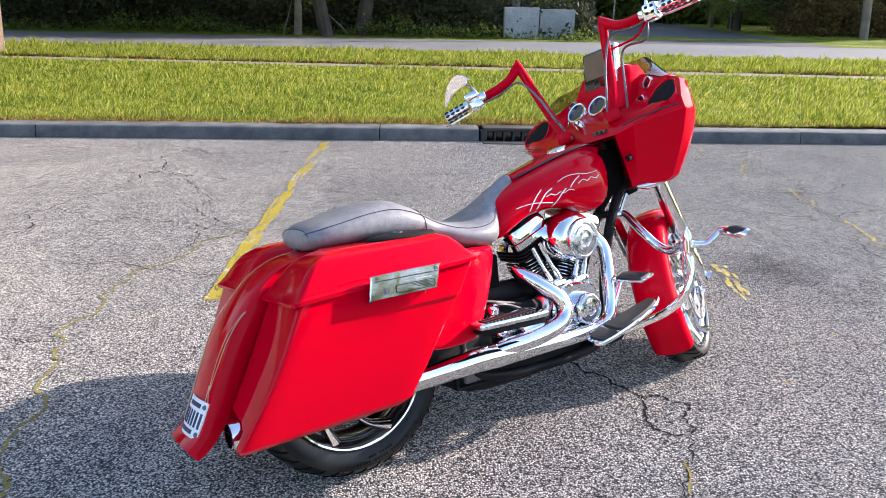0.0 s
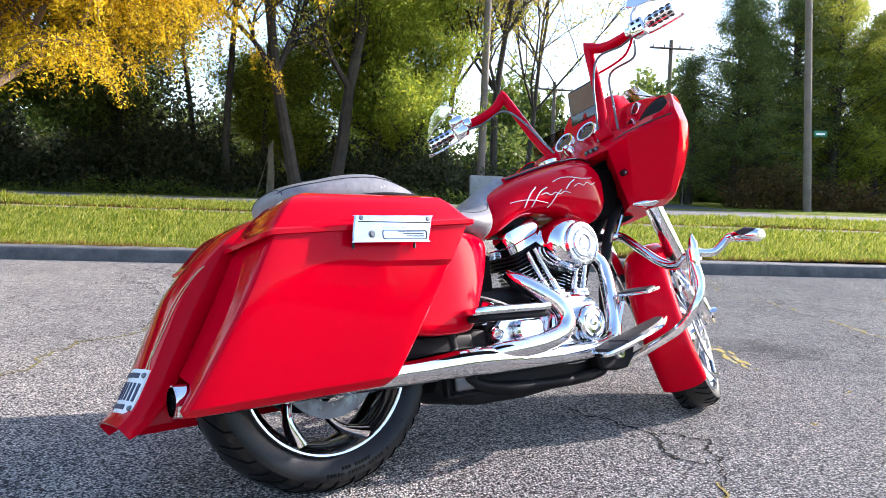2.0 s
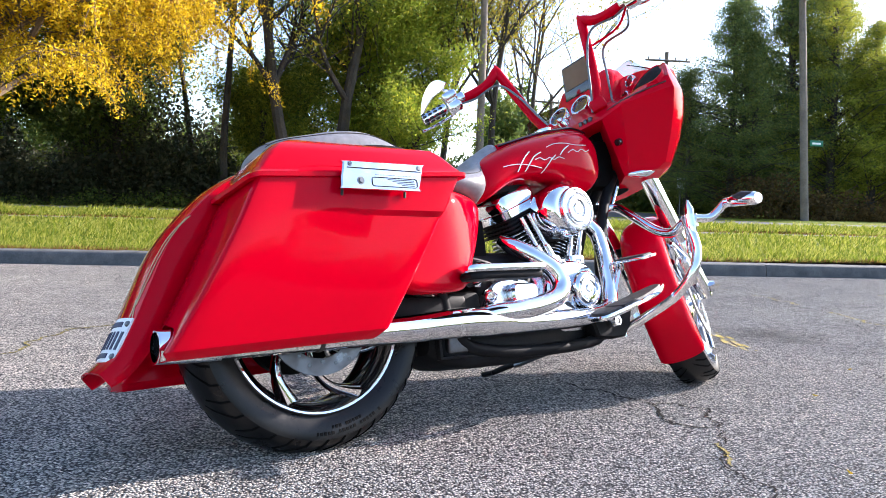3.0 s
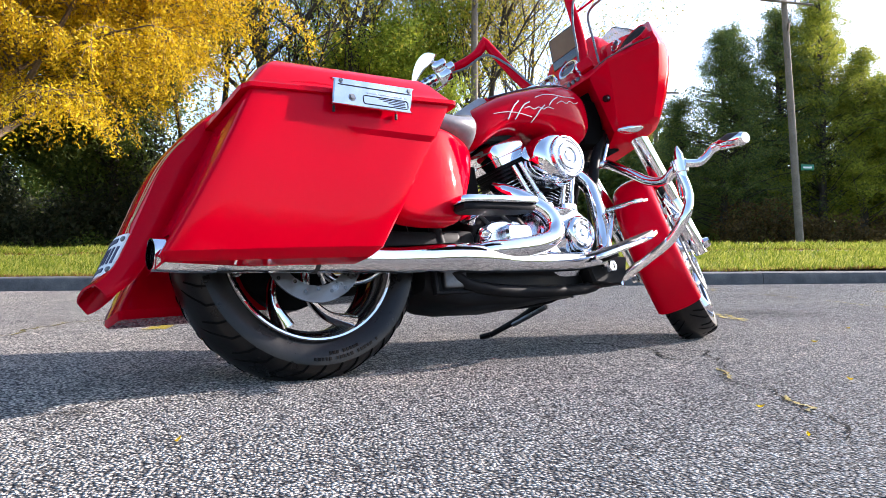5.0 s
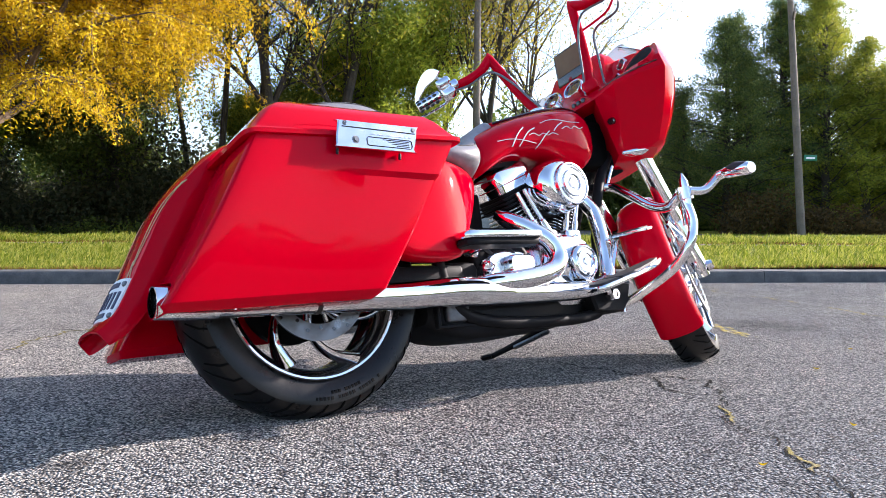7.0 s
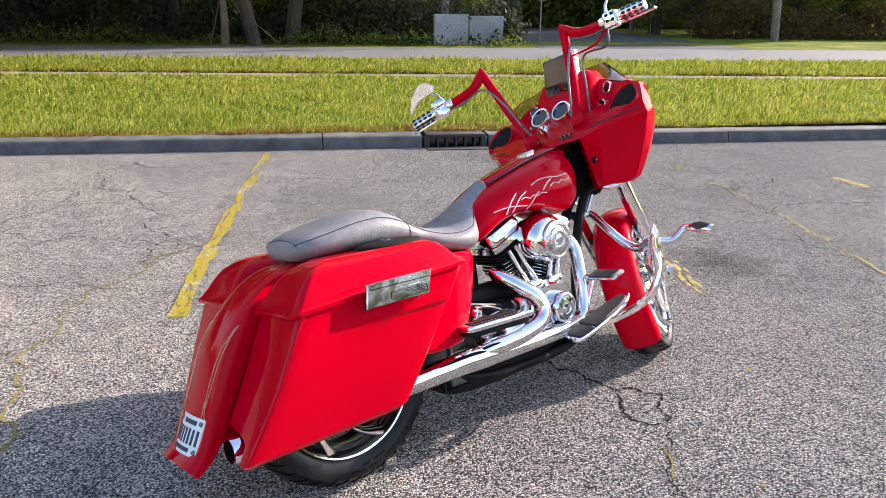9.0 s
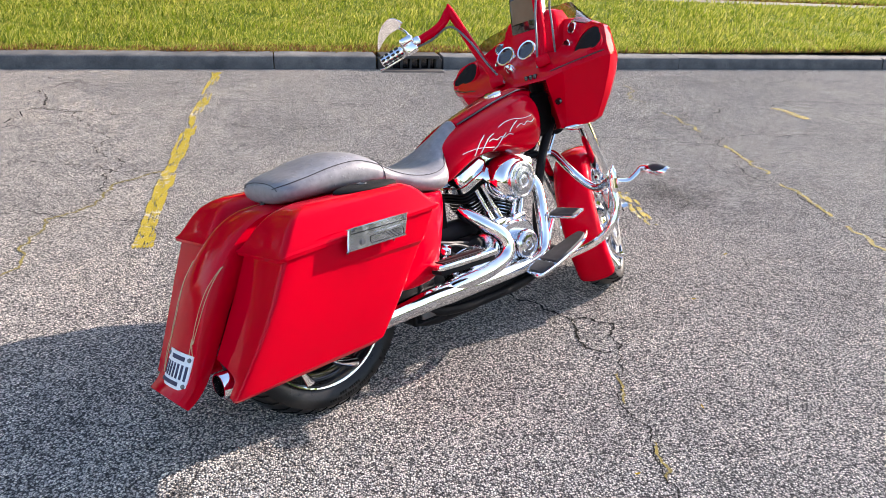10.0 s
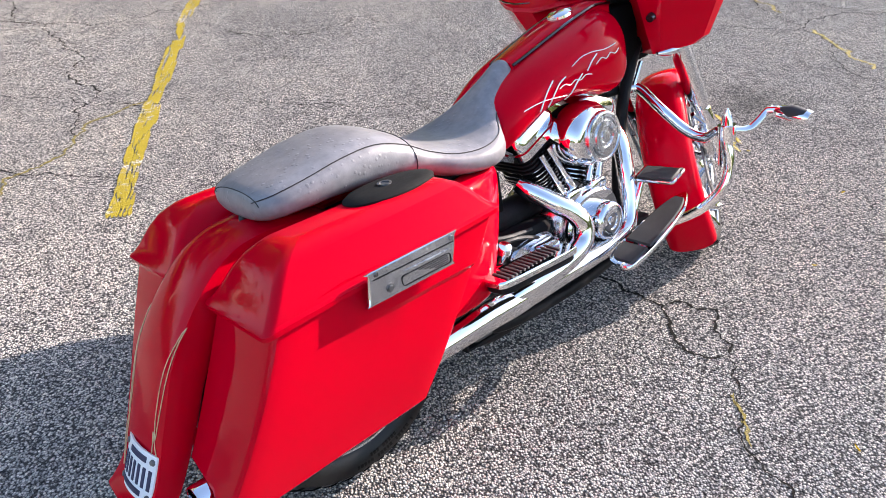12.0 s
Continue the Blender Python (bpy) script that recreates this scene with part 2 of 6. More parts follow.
IRON = surface("cast_iron", (0.02, 0.018, 0.017), (0.045, 0.038, 0.033), 8, 0.7, bump_s=0.5, bump_d=0.003, fine=0.3)
POLEWOOD = surface("weathered_pole_wood", (0.13, 0.105, 0.085), (0.24, 0.20, 0.165), 1.5, 0.9, bump_s=0.6, bump_d=0.006, fine=0.3)
BARK = surface("bark", (0.028, 0.022, 0.017), (0.075, 0.06, 0.047), 2.5, 0.95, bump_s=0.9, bump_d=0.02, fine=0.45)
PALEWOOD = surface("pale_dead_wood", (0.12, 0.10, 0.075), (0.22, 0.19, 0.14), 2.5, 0.9, bump_s=0.5, bump_d=0.01, fine=0.3)
SIGNGREEN = surface("sign_green", (0.01, 0.16, 0.09), (0.015, 0.2, 0.11), 6, 0.45)
SIGNBACK = surface("sign_aluminium", (0.42, 0.43, 0.44), (0.52, 0.53, 0.54), 6, 0.45, metal=0.6)
LAWN = lawn_material()
GRASS = leaf_material("grass_blades", (0.075, 0.125, 0.008), (0.20, 0.245, 0.018), (0.44, 0.41, 0.10))
DRYGRASS = leaf_material("dry_grass", (0.09, 0.035, 0.012), (0.17, 0.075, 0.025), (0.30, 0.17, 0.06))
LEAF_YELLOW = leaf_material("yellow_leaves", (0.32, 0.18, 0.004), (0.68, 0.46, 0.008), (0.80, 0.61, 0.03))
LEAF_GREEN = leaf_material("green_leaves", (0.16, 0.24, 0.025), (0.29, 0.36, 0.035), (0.48, 0.48, 0.05))
LEAF_MIX = leaf_material("turning_leaves", (0.20, 0.24, 0.03), (0.42, 0.38, 0.045), (0.62, 0.45, 0.04))
LEAF_DARK = leaf_material("dark_leaves", (0.07, 0.11, 0.028), (0.12, 0.17, 0.035), (0.20, 0.22, 0.045))
# undergrowth leaves kept dark: the shade under the trees is in their colour
UNDER = leaf_material("shaded_undergrowth", (0.035, 0.042, 0.024), (0.06, 0.07, 0.034), (0.11, 0.10, 0.055))
TWIG = surface("brown_twigs", (0.07, 0.045, 0.028), (0.17, 0.115, 0.075), 2.5, 0.9, bump_s=0.5, bump_d=0.01, fine=0.3)
BRUSH = leaf_material("brown_brush", (0.06, 0.045, 0.018), (0.12, 0.075, 0.026), (0.20, 0.13, 0.045))
LEAF_FIR = leaf_material("evergreen_needles", (0.05, 0.09, 0.035), (0.12, 0.17, 0.045), (0.26, 0.28, 0.06))
# brighter yellow-green: the sunlit look of these crowns is put into the colour
LEAF_LIT = leaf_material("sunlit_yellow_green_leaves", (0.10, 0.15, 0.02), (0.24, 0.28, 0.03), (0.46, 0.44, 0.05))


# ---- geometry helpers ----
class Geo:
    """Vertices and faces of one mesh."""

    def __init__(self):
        self.v, self.f = [], []

    def loft(self, rings, caps=True, closed=True):
        n, base = len(rings[0]), len(self.v)
        for r in rings:
            self.v += [tuple(p) for p in r]
        for i in range(len(rings) - 1):
            for j in range(n if closed else n - 1):
                a, b = base + i * n + j, base + i * n + (j + 1) % n
                self.f.append((a, b, b + n, a + n))
        if caps and closed:
            self.f.append(tuple(base + j for j in reversed(range(n))))
            self.f.append(tuple(base + (len(rings) - 1) * n + j for j in range(n)))
        return self

    def tube(self, pts, rad, n=12, smooth=0, caps=True, flat=1.0):
        pts = [Vector(p) for p in pts]
        rads = list(rad) if isinstance(rad, (list, tuple)) else [rad] * len(pts)
        if smooth:
            rads = [q[0] for q in spline([(r,) for r in rads], smooth)]
            pts = [Vector(q) for q in spline(pts, smooth)]
        tang = [(pts[min(i + 1, len(pts) - 1)] - pts[max(i - 1, 0)]).normalized() for i in range(len(pts))]
        up = Vector((0, 0, 1)) if abs(tang[0].z) < 0.9 else Vector((1, 0, 0))
        u = tang[0].cross(up).normalized()
        rings = []
        for p, t, r in zip(pts, tang, rads):
            u = (u - t * u.dot(t)).normalized()
            w = t.cross(u)
            rings.append([p + u * (r * math.cos(a)) + w * (r * flat * math.sin(a)) for a in (2 * math.pi * k / n for k in range(n))])
        return self.loft(rings, caps)

    def lathe(self, profile, origin=(0, 0, 0), axis=(0, 1, 0), n=32, caps=False):
        """profile: (radius, height along the axis)."""
        o, k = Vector(origin), Vector(axis).normalized()
        u = k.cross(Vector((0, 0, 1)) if abs(k.z) < 0.9 else Vector((1, 0, 0))).normalized()
        w = k.cross(u)
        rings = [[o + k * h + (u * math.cos(a) + w * math.sin(a)) * r for a in (2 * math.pi * j / n for j in range(n))] for r, h in profile]
        return self.loft(rings, caps)

    def box(self, lo, hi, r=0.0, m=None):
        """A box with softened edges, turned by m."""
        (x0, y0, z0), (x1, y1, z1) = lo, hi
        r = min(r, (x1 - x0) * 0.45, (y1 - y0) * 0.45, (z1 - z0) * 0.45)
        levels = [(z0, r), (z0 + r * 0.3, r * 0.3), (z0 + r, 0), (z1 - r, 0), (z1 - r * 0.3, r * 0.3), (z1, r)] if r else [(z0, 0), (z1, 0)]
        rings = []
        for z, q in levels:
            ring = rrect(x0 + q, x1 - q, y0 + q, y1 - q, max(r - q, r * 0.3) if r else 0.0, 3)
            rings.append([Vector((x, y, z)) for x, y in ring])
        if m:
            rings = [[m @ p for p in ring] for ring in rings]
        return self.loft(rings)

    def prism(self, outline, lo, hi, edge=0.0, plane="xz"):
        """An outline in a plane, given depth from lo to hi with softened edges."""
        cx = sum(p[0] for p in outline) / len(outline)
        cz = sum(p[1] for p in outline) / len(outline)
        rings = []
        s = 1 if hi > lo else -1
        for d, q in ([(lo, edge), (lo + s * edge, 0), (hi - s * edge, 0), (hi, edge)] if edge else [(lo, 0), (hi, 0)]):
            ring = []
            for x, z in outline:
                ln = math.hypot(x - cx, z - cz) or 1
                x2, z2 = x - (x - cx) / ln * q, z - (z - cz) / ln * q
                ring.append((x2, d, z2) if plane == "xz" else (x2, z2, d) if plane == "xy" else (d, x2, z2))
            rings.append(ring)
        return self.loft(rings)

    def moved(self, m):
        self.v = [tuple(m @ Vector(p)) for p in self.v]
        return self

    def add(self, other):
        base = len(self.v)
        self.v += other.v
        self.f += [tuple(i + base for i in f) for f in other.f]
        return self


def spline(pts, k):
    """Catmull-Rom through the points, k steps for each span."""
    pts = [tuple(p) for p in pts]
    out = []
    for i in range(len(pts) - 1):
        p0, p1, p2, p3 = pts[max(i - 1, 0)], pts[i], pts[i + 1], pts[min(i + 2, len(pts) - 1)]
        for j in range(k):
            t = j / k
            out.append(tuple(0.5 * (2 * b + (c - a) * t + (2 * a - 5 * b + 4 * c - d) * t * t + (3 * b - a - 3 * c + d) * t ** 3) for a, b, c, d in zip(p0, p1, p2, p3)))
    out.append(pts[-1])
    return out


def rrect(x0, x1, y0, y1, r, n=4):
    out = []
    for cx, cy, a0 in ((x1 - r, y1 - r, 0), (x0 + r, y1 - r, 90), (x0 + r, y0 + r, 180), (x1 - r, y0 + r, 270)):
        if r <= 0:
            out.append((cx, cy))
            continue
        for k in range(n + 1):
            a = radians(a0 + 90 * k / n)
            out.append((cx + r * math.cos(a), cy + r * math.sin(a)))
    return out


def to_mesh(name, geo, mat, angle=38):
    me = bpy.data.meshes.new(name)
    me.from_pydata(geo.v, [], geo.f)
    bm = bmesh.new()
    bm.from_mesh(me)
    bmesh.ops.recalc_face_normals(bm, faces=bm.faces)
    for f in bm.faces:
        f.smooth = True
    bm.to_mesh(me)
    bm.free()
    me.set_sharp_from_angle(angle=radians(angle))
    me.materials.append(mat)
    return me


def part(name, geo, mat, parent, label="", angle=38):
    ob = new(name, to_mesh(name, geo, mat, angle))
    ob.parent = parent
    if label:
        tagged(ob, label)
    return ob


def thing(name, geo, mat, label, category, group="", kind="", angle=38):
    return tagged(new(name, to_mesh(name, geo, mat, angle)), label, category, group, kind)


def empty(name, m, label, category, group=""):
    ob = new(name)
    ob.empty_display_size = 0.2
    ob.matrix_world = m
    return tagged(ob, label, category, group)


def raw_mesh(name, verts, faces, mat, smooth=False):
    """A large mesh straight from arrays of vertices and quads or triangles."""
    me = bpy.data.meshes.new(name)
    verts, faces = np.asarray(verts, float), np.asarray(faces, int)
    k = faces.shape[1]
    me.vertices.add(len(verts))
    me.vertices.foreach_set("co", verts.ravel())
    me.loops.add(faces.size)
    me.loops.foreach_set("vertex_index", faces.ravel())
    me.polygons.add(len(faces))
    me.polygons.foreach_set("loop_start", np.arange(len(faces)) * k)
    me.polygons.foreach_set("loop_total", np.full(len(faces), k))
    me.update(calc_edges=True)
    me.materials.append(mat)
    return me


# ---- ground, kerb, lawn, road ----
TILT_ROAD = 0.146      # the road runs at this slope to the kerb


def lawn_z(x, y):
    """Height of the lawn bank behind the kerb."""
    v = y + TILT_ROAD * x
    t = min(max((v - 9.2) / 9.4, 0.0), 1.0)
    return 0.125 + 0.55 * t + 0.02 * min(max(v - 18.6, 0), 12) + 0.035 * max(v - 30.0, 0.0)


def sheet(name, xs, fn_y, zs, mat, label, category, kind="structure"):
    """A strip of ground on a grid: fn_y(x) gives the row of y for one x, zs(x, y) the height."""
    g = Geo()
    rows = [[(x, y, zs(x, y)) for y in fn_y(x)] for x in xs]
    g.loft(rows, caps=False, closed=False)
    return thing(name, g, mat, label, category, kind=kind)


def steps(a, b, n):
    return [a + (b - a) * i / n for i in range(n + 1)]


KERB_Y = 8.92
sheet("ground", [-900, -60, 60, 900], lambda x: [-900, 8.0, 9.3, 60, 900], lambda x, y: -0.06 if y < 9 else (-0.02 if y < 50 else 0.5), SOIL, "bare soil under the lot and the lawn", "ground")
sheet("pavement", steps(-60, 60, 8), lambda x: steps(-40, KERB_Y + 0.02, 6), lambda x, y: 0.0, LOT, "worn grey asphalt parking lot with bare pale stones", "parking lot")
sheet("lawn", steps(-60, 60, 48), lambda x: [9.22, 9.4, 9.8, 10.4] + steps(11, 18.6, 10) + steps(19.5, 70, 8), lambda x, y: lawn_z(x, y), LAWN, "mown green lawn on a low bank behind the kerb", "lawn")
sheet("path_walk", steps(-60, 60, 40), lambda x: [15.2 - TILT_ROAD * x, 15.4 - TILT_ROAD * x, 15.62 - TILT_ROAD * x], lambda x, y: lawn_z(x, y) + 0.006, WALK, "pale concrete footpath crossing the lawn", "footpath")
sheet("road", steps(-60, 60, 40), lambda x: [18.6 - TILT_ROAD * x, 22.0 - TILT_ROAD * x, 25.2 - TILT_ROAD * x], lambda x, y: lawn_z(x, y) + 0.012, ROAD, "grey asphalt road beyond the lawn", "road")
SIDE = [(7.0, 14.2, 24.3, 23.2), (8.0, 15.2, 29, 29), (9.9, 15.8, 38, 38), (12.5, 17.5, 50, 50), (15.0, 19.5, 62, 62)]      # left x, right x, left y, right y
g = Geo()
g.loft([[(a + (b - a) * k / 4, c + (d - c) * k / 4, lawn_z(a + (b - a) * k / 4, c + (d - c) * k / 4) + 0.014) for k in range(5)] for a, b, c, d in [tuple(p) for p in spline(SIDE, 6)]], caps=False, closed=False)
thing("side_road", g, SHADEDROAD, "asphalt side road running back between the trees, tree shade in its colour", "road", kind="structure")

# kerb of cast lengths with joints
kerb_profile = [(0.0, -0.03), (0.012, 0.085), (0.022, 0.128), (0.034, 0.142), (0.055, 0.149), (0.09, 0.152), (0.31, 0.160), (0.325, 0.15), (0.325, -0.03)]
kerb = tagged(new("kerb"), "grey concrete kerb along the lot", "kerb", kind="structure")
rk = random.Random(5)
x = -20.05
for length in [4.0] * 5 + [1.20, 0.82] + [3.2] * 6:
    x1 = x + length
    if not 1.1 < (x + x1) / 2 < 2.0:
        g = Geo()
        d = rk.uniform(-0.006, 0.006)
        g.loft([[(xx, KERB_Y + a + d, b + rk.uniform(-0.004, 0.002)) for a, b in kerb_profile] for xx in steps(x + 0.006, x1 - 0.006, 14)])
        part("kerb_stone", g, KERB, kerb)
    x = x1

# storm drain inlet set in the kerb line
drain = tagged(new("storm_drain"), "dark cast-iron storm drain inlet set into the kerb", "storm drain")
g = Geo()
g.box((1.20, KERB_Y + 0.0, 0.118), (1.93, KERB_Y + 0.32, 0.162), 0.012)
g.box((1.17, KERB_Y - 0.0, -0.02), (1.24, KERB_Y + 0.18, 0.125), 0.01)
g.box((1.88, KERB_Y - 0.0, -0.02), (1.95, KERB_Y + 0.18, 0.125), 0.01)
part("inlet_frame", g, IRON, drain)
for i in range(5):
    part("bar", Geo().box((1.33 + i * 0.115, KERB_Y + 0.02, -0.01), (1.355 + i * 0.115, KERB_Y + 0.05, 0.125), 0.006), IRON, drain)
part("grate_lip", Geo().box((1.18, KERB_Y - 0.22, -0.02), (1.94, KERB_Y - 0.01, 0.012), 0.008), IRON, drain)
part("throat", Geo().box((1.22, KERB_Y + 0.09, -0.02), (1.9, KERB_Y + 0.13, 0.12)), GLOSSBLACK, drain)
# low dark disc that stands in for a patch of dirt in the grass
thing("dirt_patch_disc", Geo().lathe([(0.0, 0.06), (0.28, 0.06), (0.31, 0.05), (0.32, -0.05)], (1.55, 9.55, 0.098), (0, 0, 1), 28), IRON, "dark round disc standing in for a patch of dirt above the drain", "manhole cover")


def ribbon(name, pts, width, mat, label, category, z=0.003, jag=0.5, seed=1, sub=8):
    """A thin uneven strip on the ground along the points."""
    r = random.Random(seed)
    q = [Vector((*p, 0)) for p in spline(pts, sub)]
    left, right = [], []
    for i, p in enumerate(q):
        t = (q[min(i + 1, len(q) - 1)] - q[max(i - 1, 0)]).normalized()
        s = Vector((-t.y, t.x, 0))
        p = p + s * (r.uniform(-1, 1) * width * jag)
        end = min(1.0, 0.35 + min(i, len(q) - 1 - i) * 0.3) if jag > 0.2 else 1.0
        w = width * 0.5 * end
        left.append(tuple(p + s * w * r.uniform(1 - jag, 1 + jag) + Vector((0, 0, z))))
        right.append(tuple(p - s * w * r.uniform(1 - jag, 1 + jag) + Vector((0, 0, z))))
    g = Geo()
    g.loft([left, right], caps=False, closed=False)
    return thing(name, g, mat, label, category, kind="structure")


def worn_line(pts, width, seed, keep, label):
    """A painted line worn into separate flakes: strips that start, stop and narrow at random."""
    r = random.Random(seed)
    q = [Vector((*p, 0)) for p in spline(pts, 12)]
    line = tagged(new("parking_line"), label, "parking line", kind="structure")
    g = Geo()
    lanes = 6
    for lane in range(lanes):
        i = 0
        while i < len(q) - 1:
            u = i / (len(q) - 1)
            n = r.randint(2, 7)
            if r.random() < keep(u) * (0.8 if lane in (0, lanes - 1) else 1.05):
                rows = []
                last = min(i + n, len(q) - 1)
                for k in range(i, last + 1):
                    t = (q[min(k + 1, len(q) - 1)] - q[max(k - 1, 0)]).normalized()
                    s = Vector((-t.y, t.x, 0))
                    c = (lane + 0.5) / lanes - 0.5 + r.uniform(-0.03, 0.03)
                    w = width / lanes * (r.uniform(0.42, 0.75) if i < k < last else 0.12)
                    rows.append([tuple(q[k] + s * (c * width + e * w) + Vector((0, 0, 0.003 + 0.0002 * lane))) for e in (-1, 1)])
                if len(rows) > 1:
                    g.loft(rows, caps=False, closed=False)
            i += n
    part("paint_flakes", g, LINE, line)
    return line


worn_line([(-0.76, 3.69), (-0.765, 4.2), (-0.77, 5.0), (-0.75, 5.8), (-0.74, 6.4), (-0.71, 7.3), (-0.69, 8.2), (-0.68, 8.7)], 0.10, 1, lambda u: 0.92 if u < 0.35 else 0.72 - 0.6 * (u - 0.35), "worn patchy yellow parking line on grey asphalt")
worn_line([(2.01, 3.66), (2.04, 3.85), (2.08, 4.05), (2.1, 4.25)], 0.09, 2, lambda u: 0.62, "short worn yellow line stub on grey asphalt")
worn_line([(4.96, 6.1), (4.96, 6.3), (4.95, 6.6)], 0.1, 3, lambda u: 0.7, "short worn yellow line stub on grey asphalt")


def fracture(pts, width, seed, mat=None, label="dark crack in the asphalt", jag=0.2, levels=6, lift=0.0025):
    """A crack: each stretch is broken again and again with sideways jumps."""
    r = random.Random(seed)
    q = [Vector((*p, 0)) for p in pts]
    for lev in range(levels):
        out = [q[0]]
        for a, b in zip(q, q[1:]):
            d = b - a
            if d.length > 0.014:
                m = a.lerp(b, r.uniform(0.4, 0.6)) + Vector((-d.y, d.x, 0)) * r.uniform(-jag, jag)
                out.append(m)
            out.append(b)
        q = out
    left, right = [], []
    for i, p in enumerate(q):
        t = (q[min(i + 1, len(q) - 1)] - q[max(i - 1, 0)]).normalized()
        s = Vector((-t.y, t.x, 0))
        w = width * 0.42 * r.uniform(0.25, 1.1) * min(1.0, 0.2 + 0.3 * min(i, len(q) - 1 - i))
        left.append(tuple(p + s * w + Vector((0, 0, lift))))
        right.append(tuple(p - s * w * r.uniform(0.5, 1.0) + Vector((0, 0, lift))))
    g = Geo()
    g.loft([left, right], caps=False, closed=False)
    return thing("crack", g, mat or CRACK, label, "crack", kind="structure")


MOSSY = "mossy crack in the asphalt"
fracture([(-1.05, 1.9), (-1.12, 2.39), (-1.21, 2.78), (-1.27, 3.1), (-1.33, 3.4), (-1.33, 3.8), (-1.32, 4.16), (-1.1, 4.58), (-0.95, 4.85), (-0.8, 5.0)], 0.018, 4)
fracture([(-1.05, 1.9), (-1.12, 2.39), (-1.21, 2.78), (-1.27, 3.1), (-1.33, 3.4), (-1.33, 3.8), (-1.32, 4.16), (-1.1, 4.58), (-0.95, 4.85), (-0.8, 5.0)], 0.022, 4, WEED, MOSSY, lift=0.004)
fracture([(-2.6, 4.3), (-2.09, 4.26), (-1.7, 4.28), (-1.37, 4.26), (-0.76, 4.1)], 0.012, 5)
fracture([(-2.2, 3.32), (-1.58, 3.25), (-1.32, 3.21)], 0.010, 6)
fracture([(0.90, 2.98), (1.01, 2.84), (1.07, 2.74), (1.12, 2.66), (1.09, 2.56), (1.08, 2.47), (1.2, 2.38)], 0.017, 7, label="dark crack ringing a loose piece of asphalt", jag=0.22)
fracture([(1.2, 2.38), (1.24, 2.43), (1.28, 2.6), (1.2, 2.66), (1.12, 2.66)], 0.016, 71, label="dark crack ringing a loose piece of asphalt", jag=0.22)
fracture([(1.2, 2.38), (1.16, 2.3), (1.1, 2.15), (1.05, 2.05), (1.09, 1.92), (1.05, 1.8), (1.02, 1.68), (0.93, 1.45)], 0.008, 8, label="thin dark crack in the asphalt")
fracture([(1.13, 2.24), (1.10, 2.14), (1.07, 2.05)], 0.018, 81, WEED, MOSSY)
fracture([(1.07, 1.84), (1.05, 1.76), (1.02, 1.66)], 0.018, 82, WEED, MOSSY)
fracture([(-1.64, 5.29), (-0.71, 4.97), (0.23, 4.7), (0.69, 4.51), (1.6, 4.3)], 0.012, 9)
for k, seg in enumerate(([(3.05, 2.7), (3.14, 3.2), (3.2, 3.5)], [(3.22, 3.65), (3.27, 3.9), (3.34, 4.3)], [(3.38, 4.5), (3.48, 4.96), (3.52, 5.3)], [(3.56, 5.7), (3.6, 6.1), (3.62, 6.5)], [(3.66, 6.9), (3.7, 7.4), (3.72, 8.7)])):
    fracture(seg, 0.05 - 0.004 * k, 10 + 100 * k, WEED, "mossy crack along a faded line")
fracture([(3.03, 2.6), (3.27, 3.9), (3.48, 4.96), (3.6, 6.1), (3.72, 8.7)], 0.012, 101)
fracture([(-3.4, 6.6), (-2.3, 6.9), (-1.2, 6.7), (-0.2, 7.2), (0.9, 7.0)], 0.016, 11)
fracture([(-2.9, 3.6), (-2.5, 4.6), (-2.4, 5.6), (-2.0, 7.0), (-2.1, 8.6)], 0.016, 12)
fracture([(-2.4, 5.6), (-1.9, 5.2), (-1.64, 5.29)], 0.014, 121)
fracture([(-2.0, 7.0), (-1.5, 6.2), (-1.35, 5.6), (-1.1, 4.6)], 0.014, 122)
fracture([(1.9, 1.75), (2.3, 1.95), (2.75, 1.98)], 0.007, 13)
fracture([(2.2, 3.05), (2.7, 3.1), (3.1, 3.0)], 0.009, 131)
fracture([(2.3, 5.6), (3.4, 5.3), (4.6, 5.5), (6.0, 5.2)], 0.016, 14)
fracture([(2.9, 6.6), (3.6, 6.2), (4.3, 6.6), (5.3, 6.9), (6.6, 6.7)], 0.016, 141)
fracture([(3.6, 6.2), (4.2, 5.6), (4.4, 5.4)], 0.014, 142)
fracture([(-0.45, 6.3), (0.1, 6.05), (0.5, 6.4), (1.2, 6.2)], 0.014, 15)
fracture([(-3.2, 2.4), (-2.5, 2.55), (-1.9, 2.4), (-1.15, 2.5)], 0.010, 16)
fracture([(-4.4, 5.2), (-3.5, 5.0), (-2.7, 5.1), (-2.4, 5.5)], 0.014, 17)
fracture([(5.2, 3.4), (5.0, 4.2), (5.4, 5.2), (5.3, 6.6), (5.7, 8.6)], 0.014, 18)
fracture([(0.9, 8.2), (2.2, 8.0), (3.6, 8.3), (5.0, 8.0), (6.5, 8.3)], 0.02, 19)
fracture([(-4.2, 8.0), (-3.0, 8.3), (-1.6, 7.9), (-0.3, 8.2)], 0.018, 20)

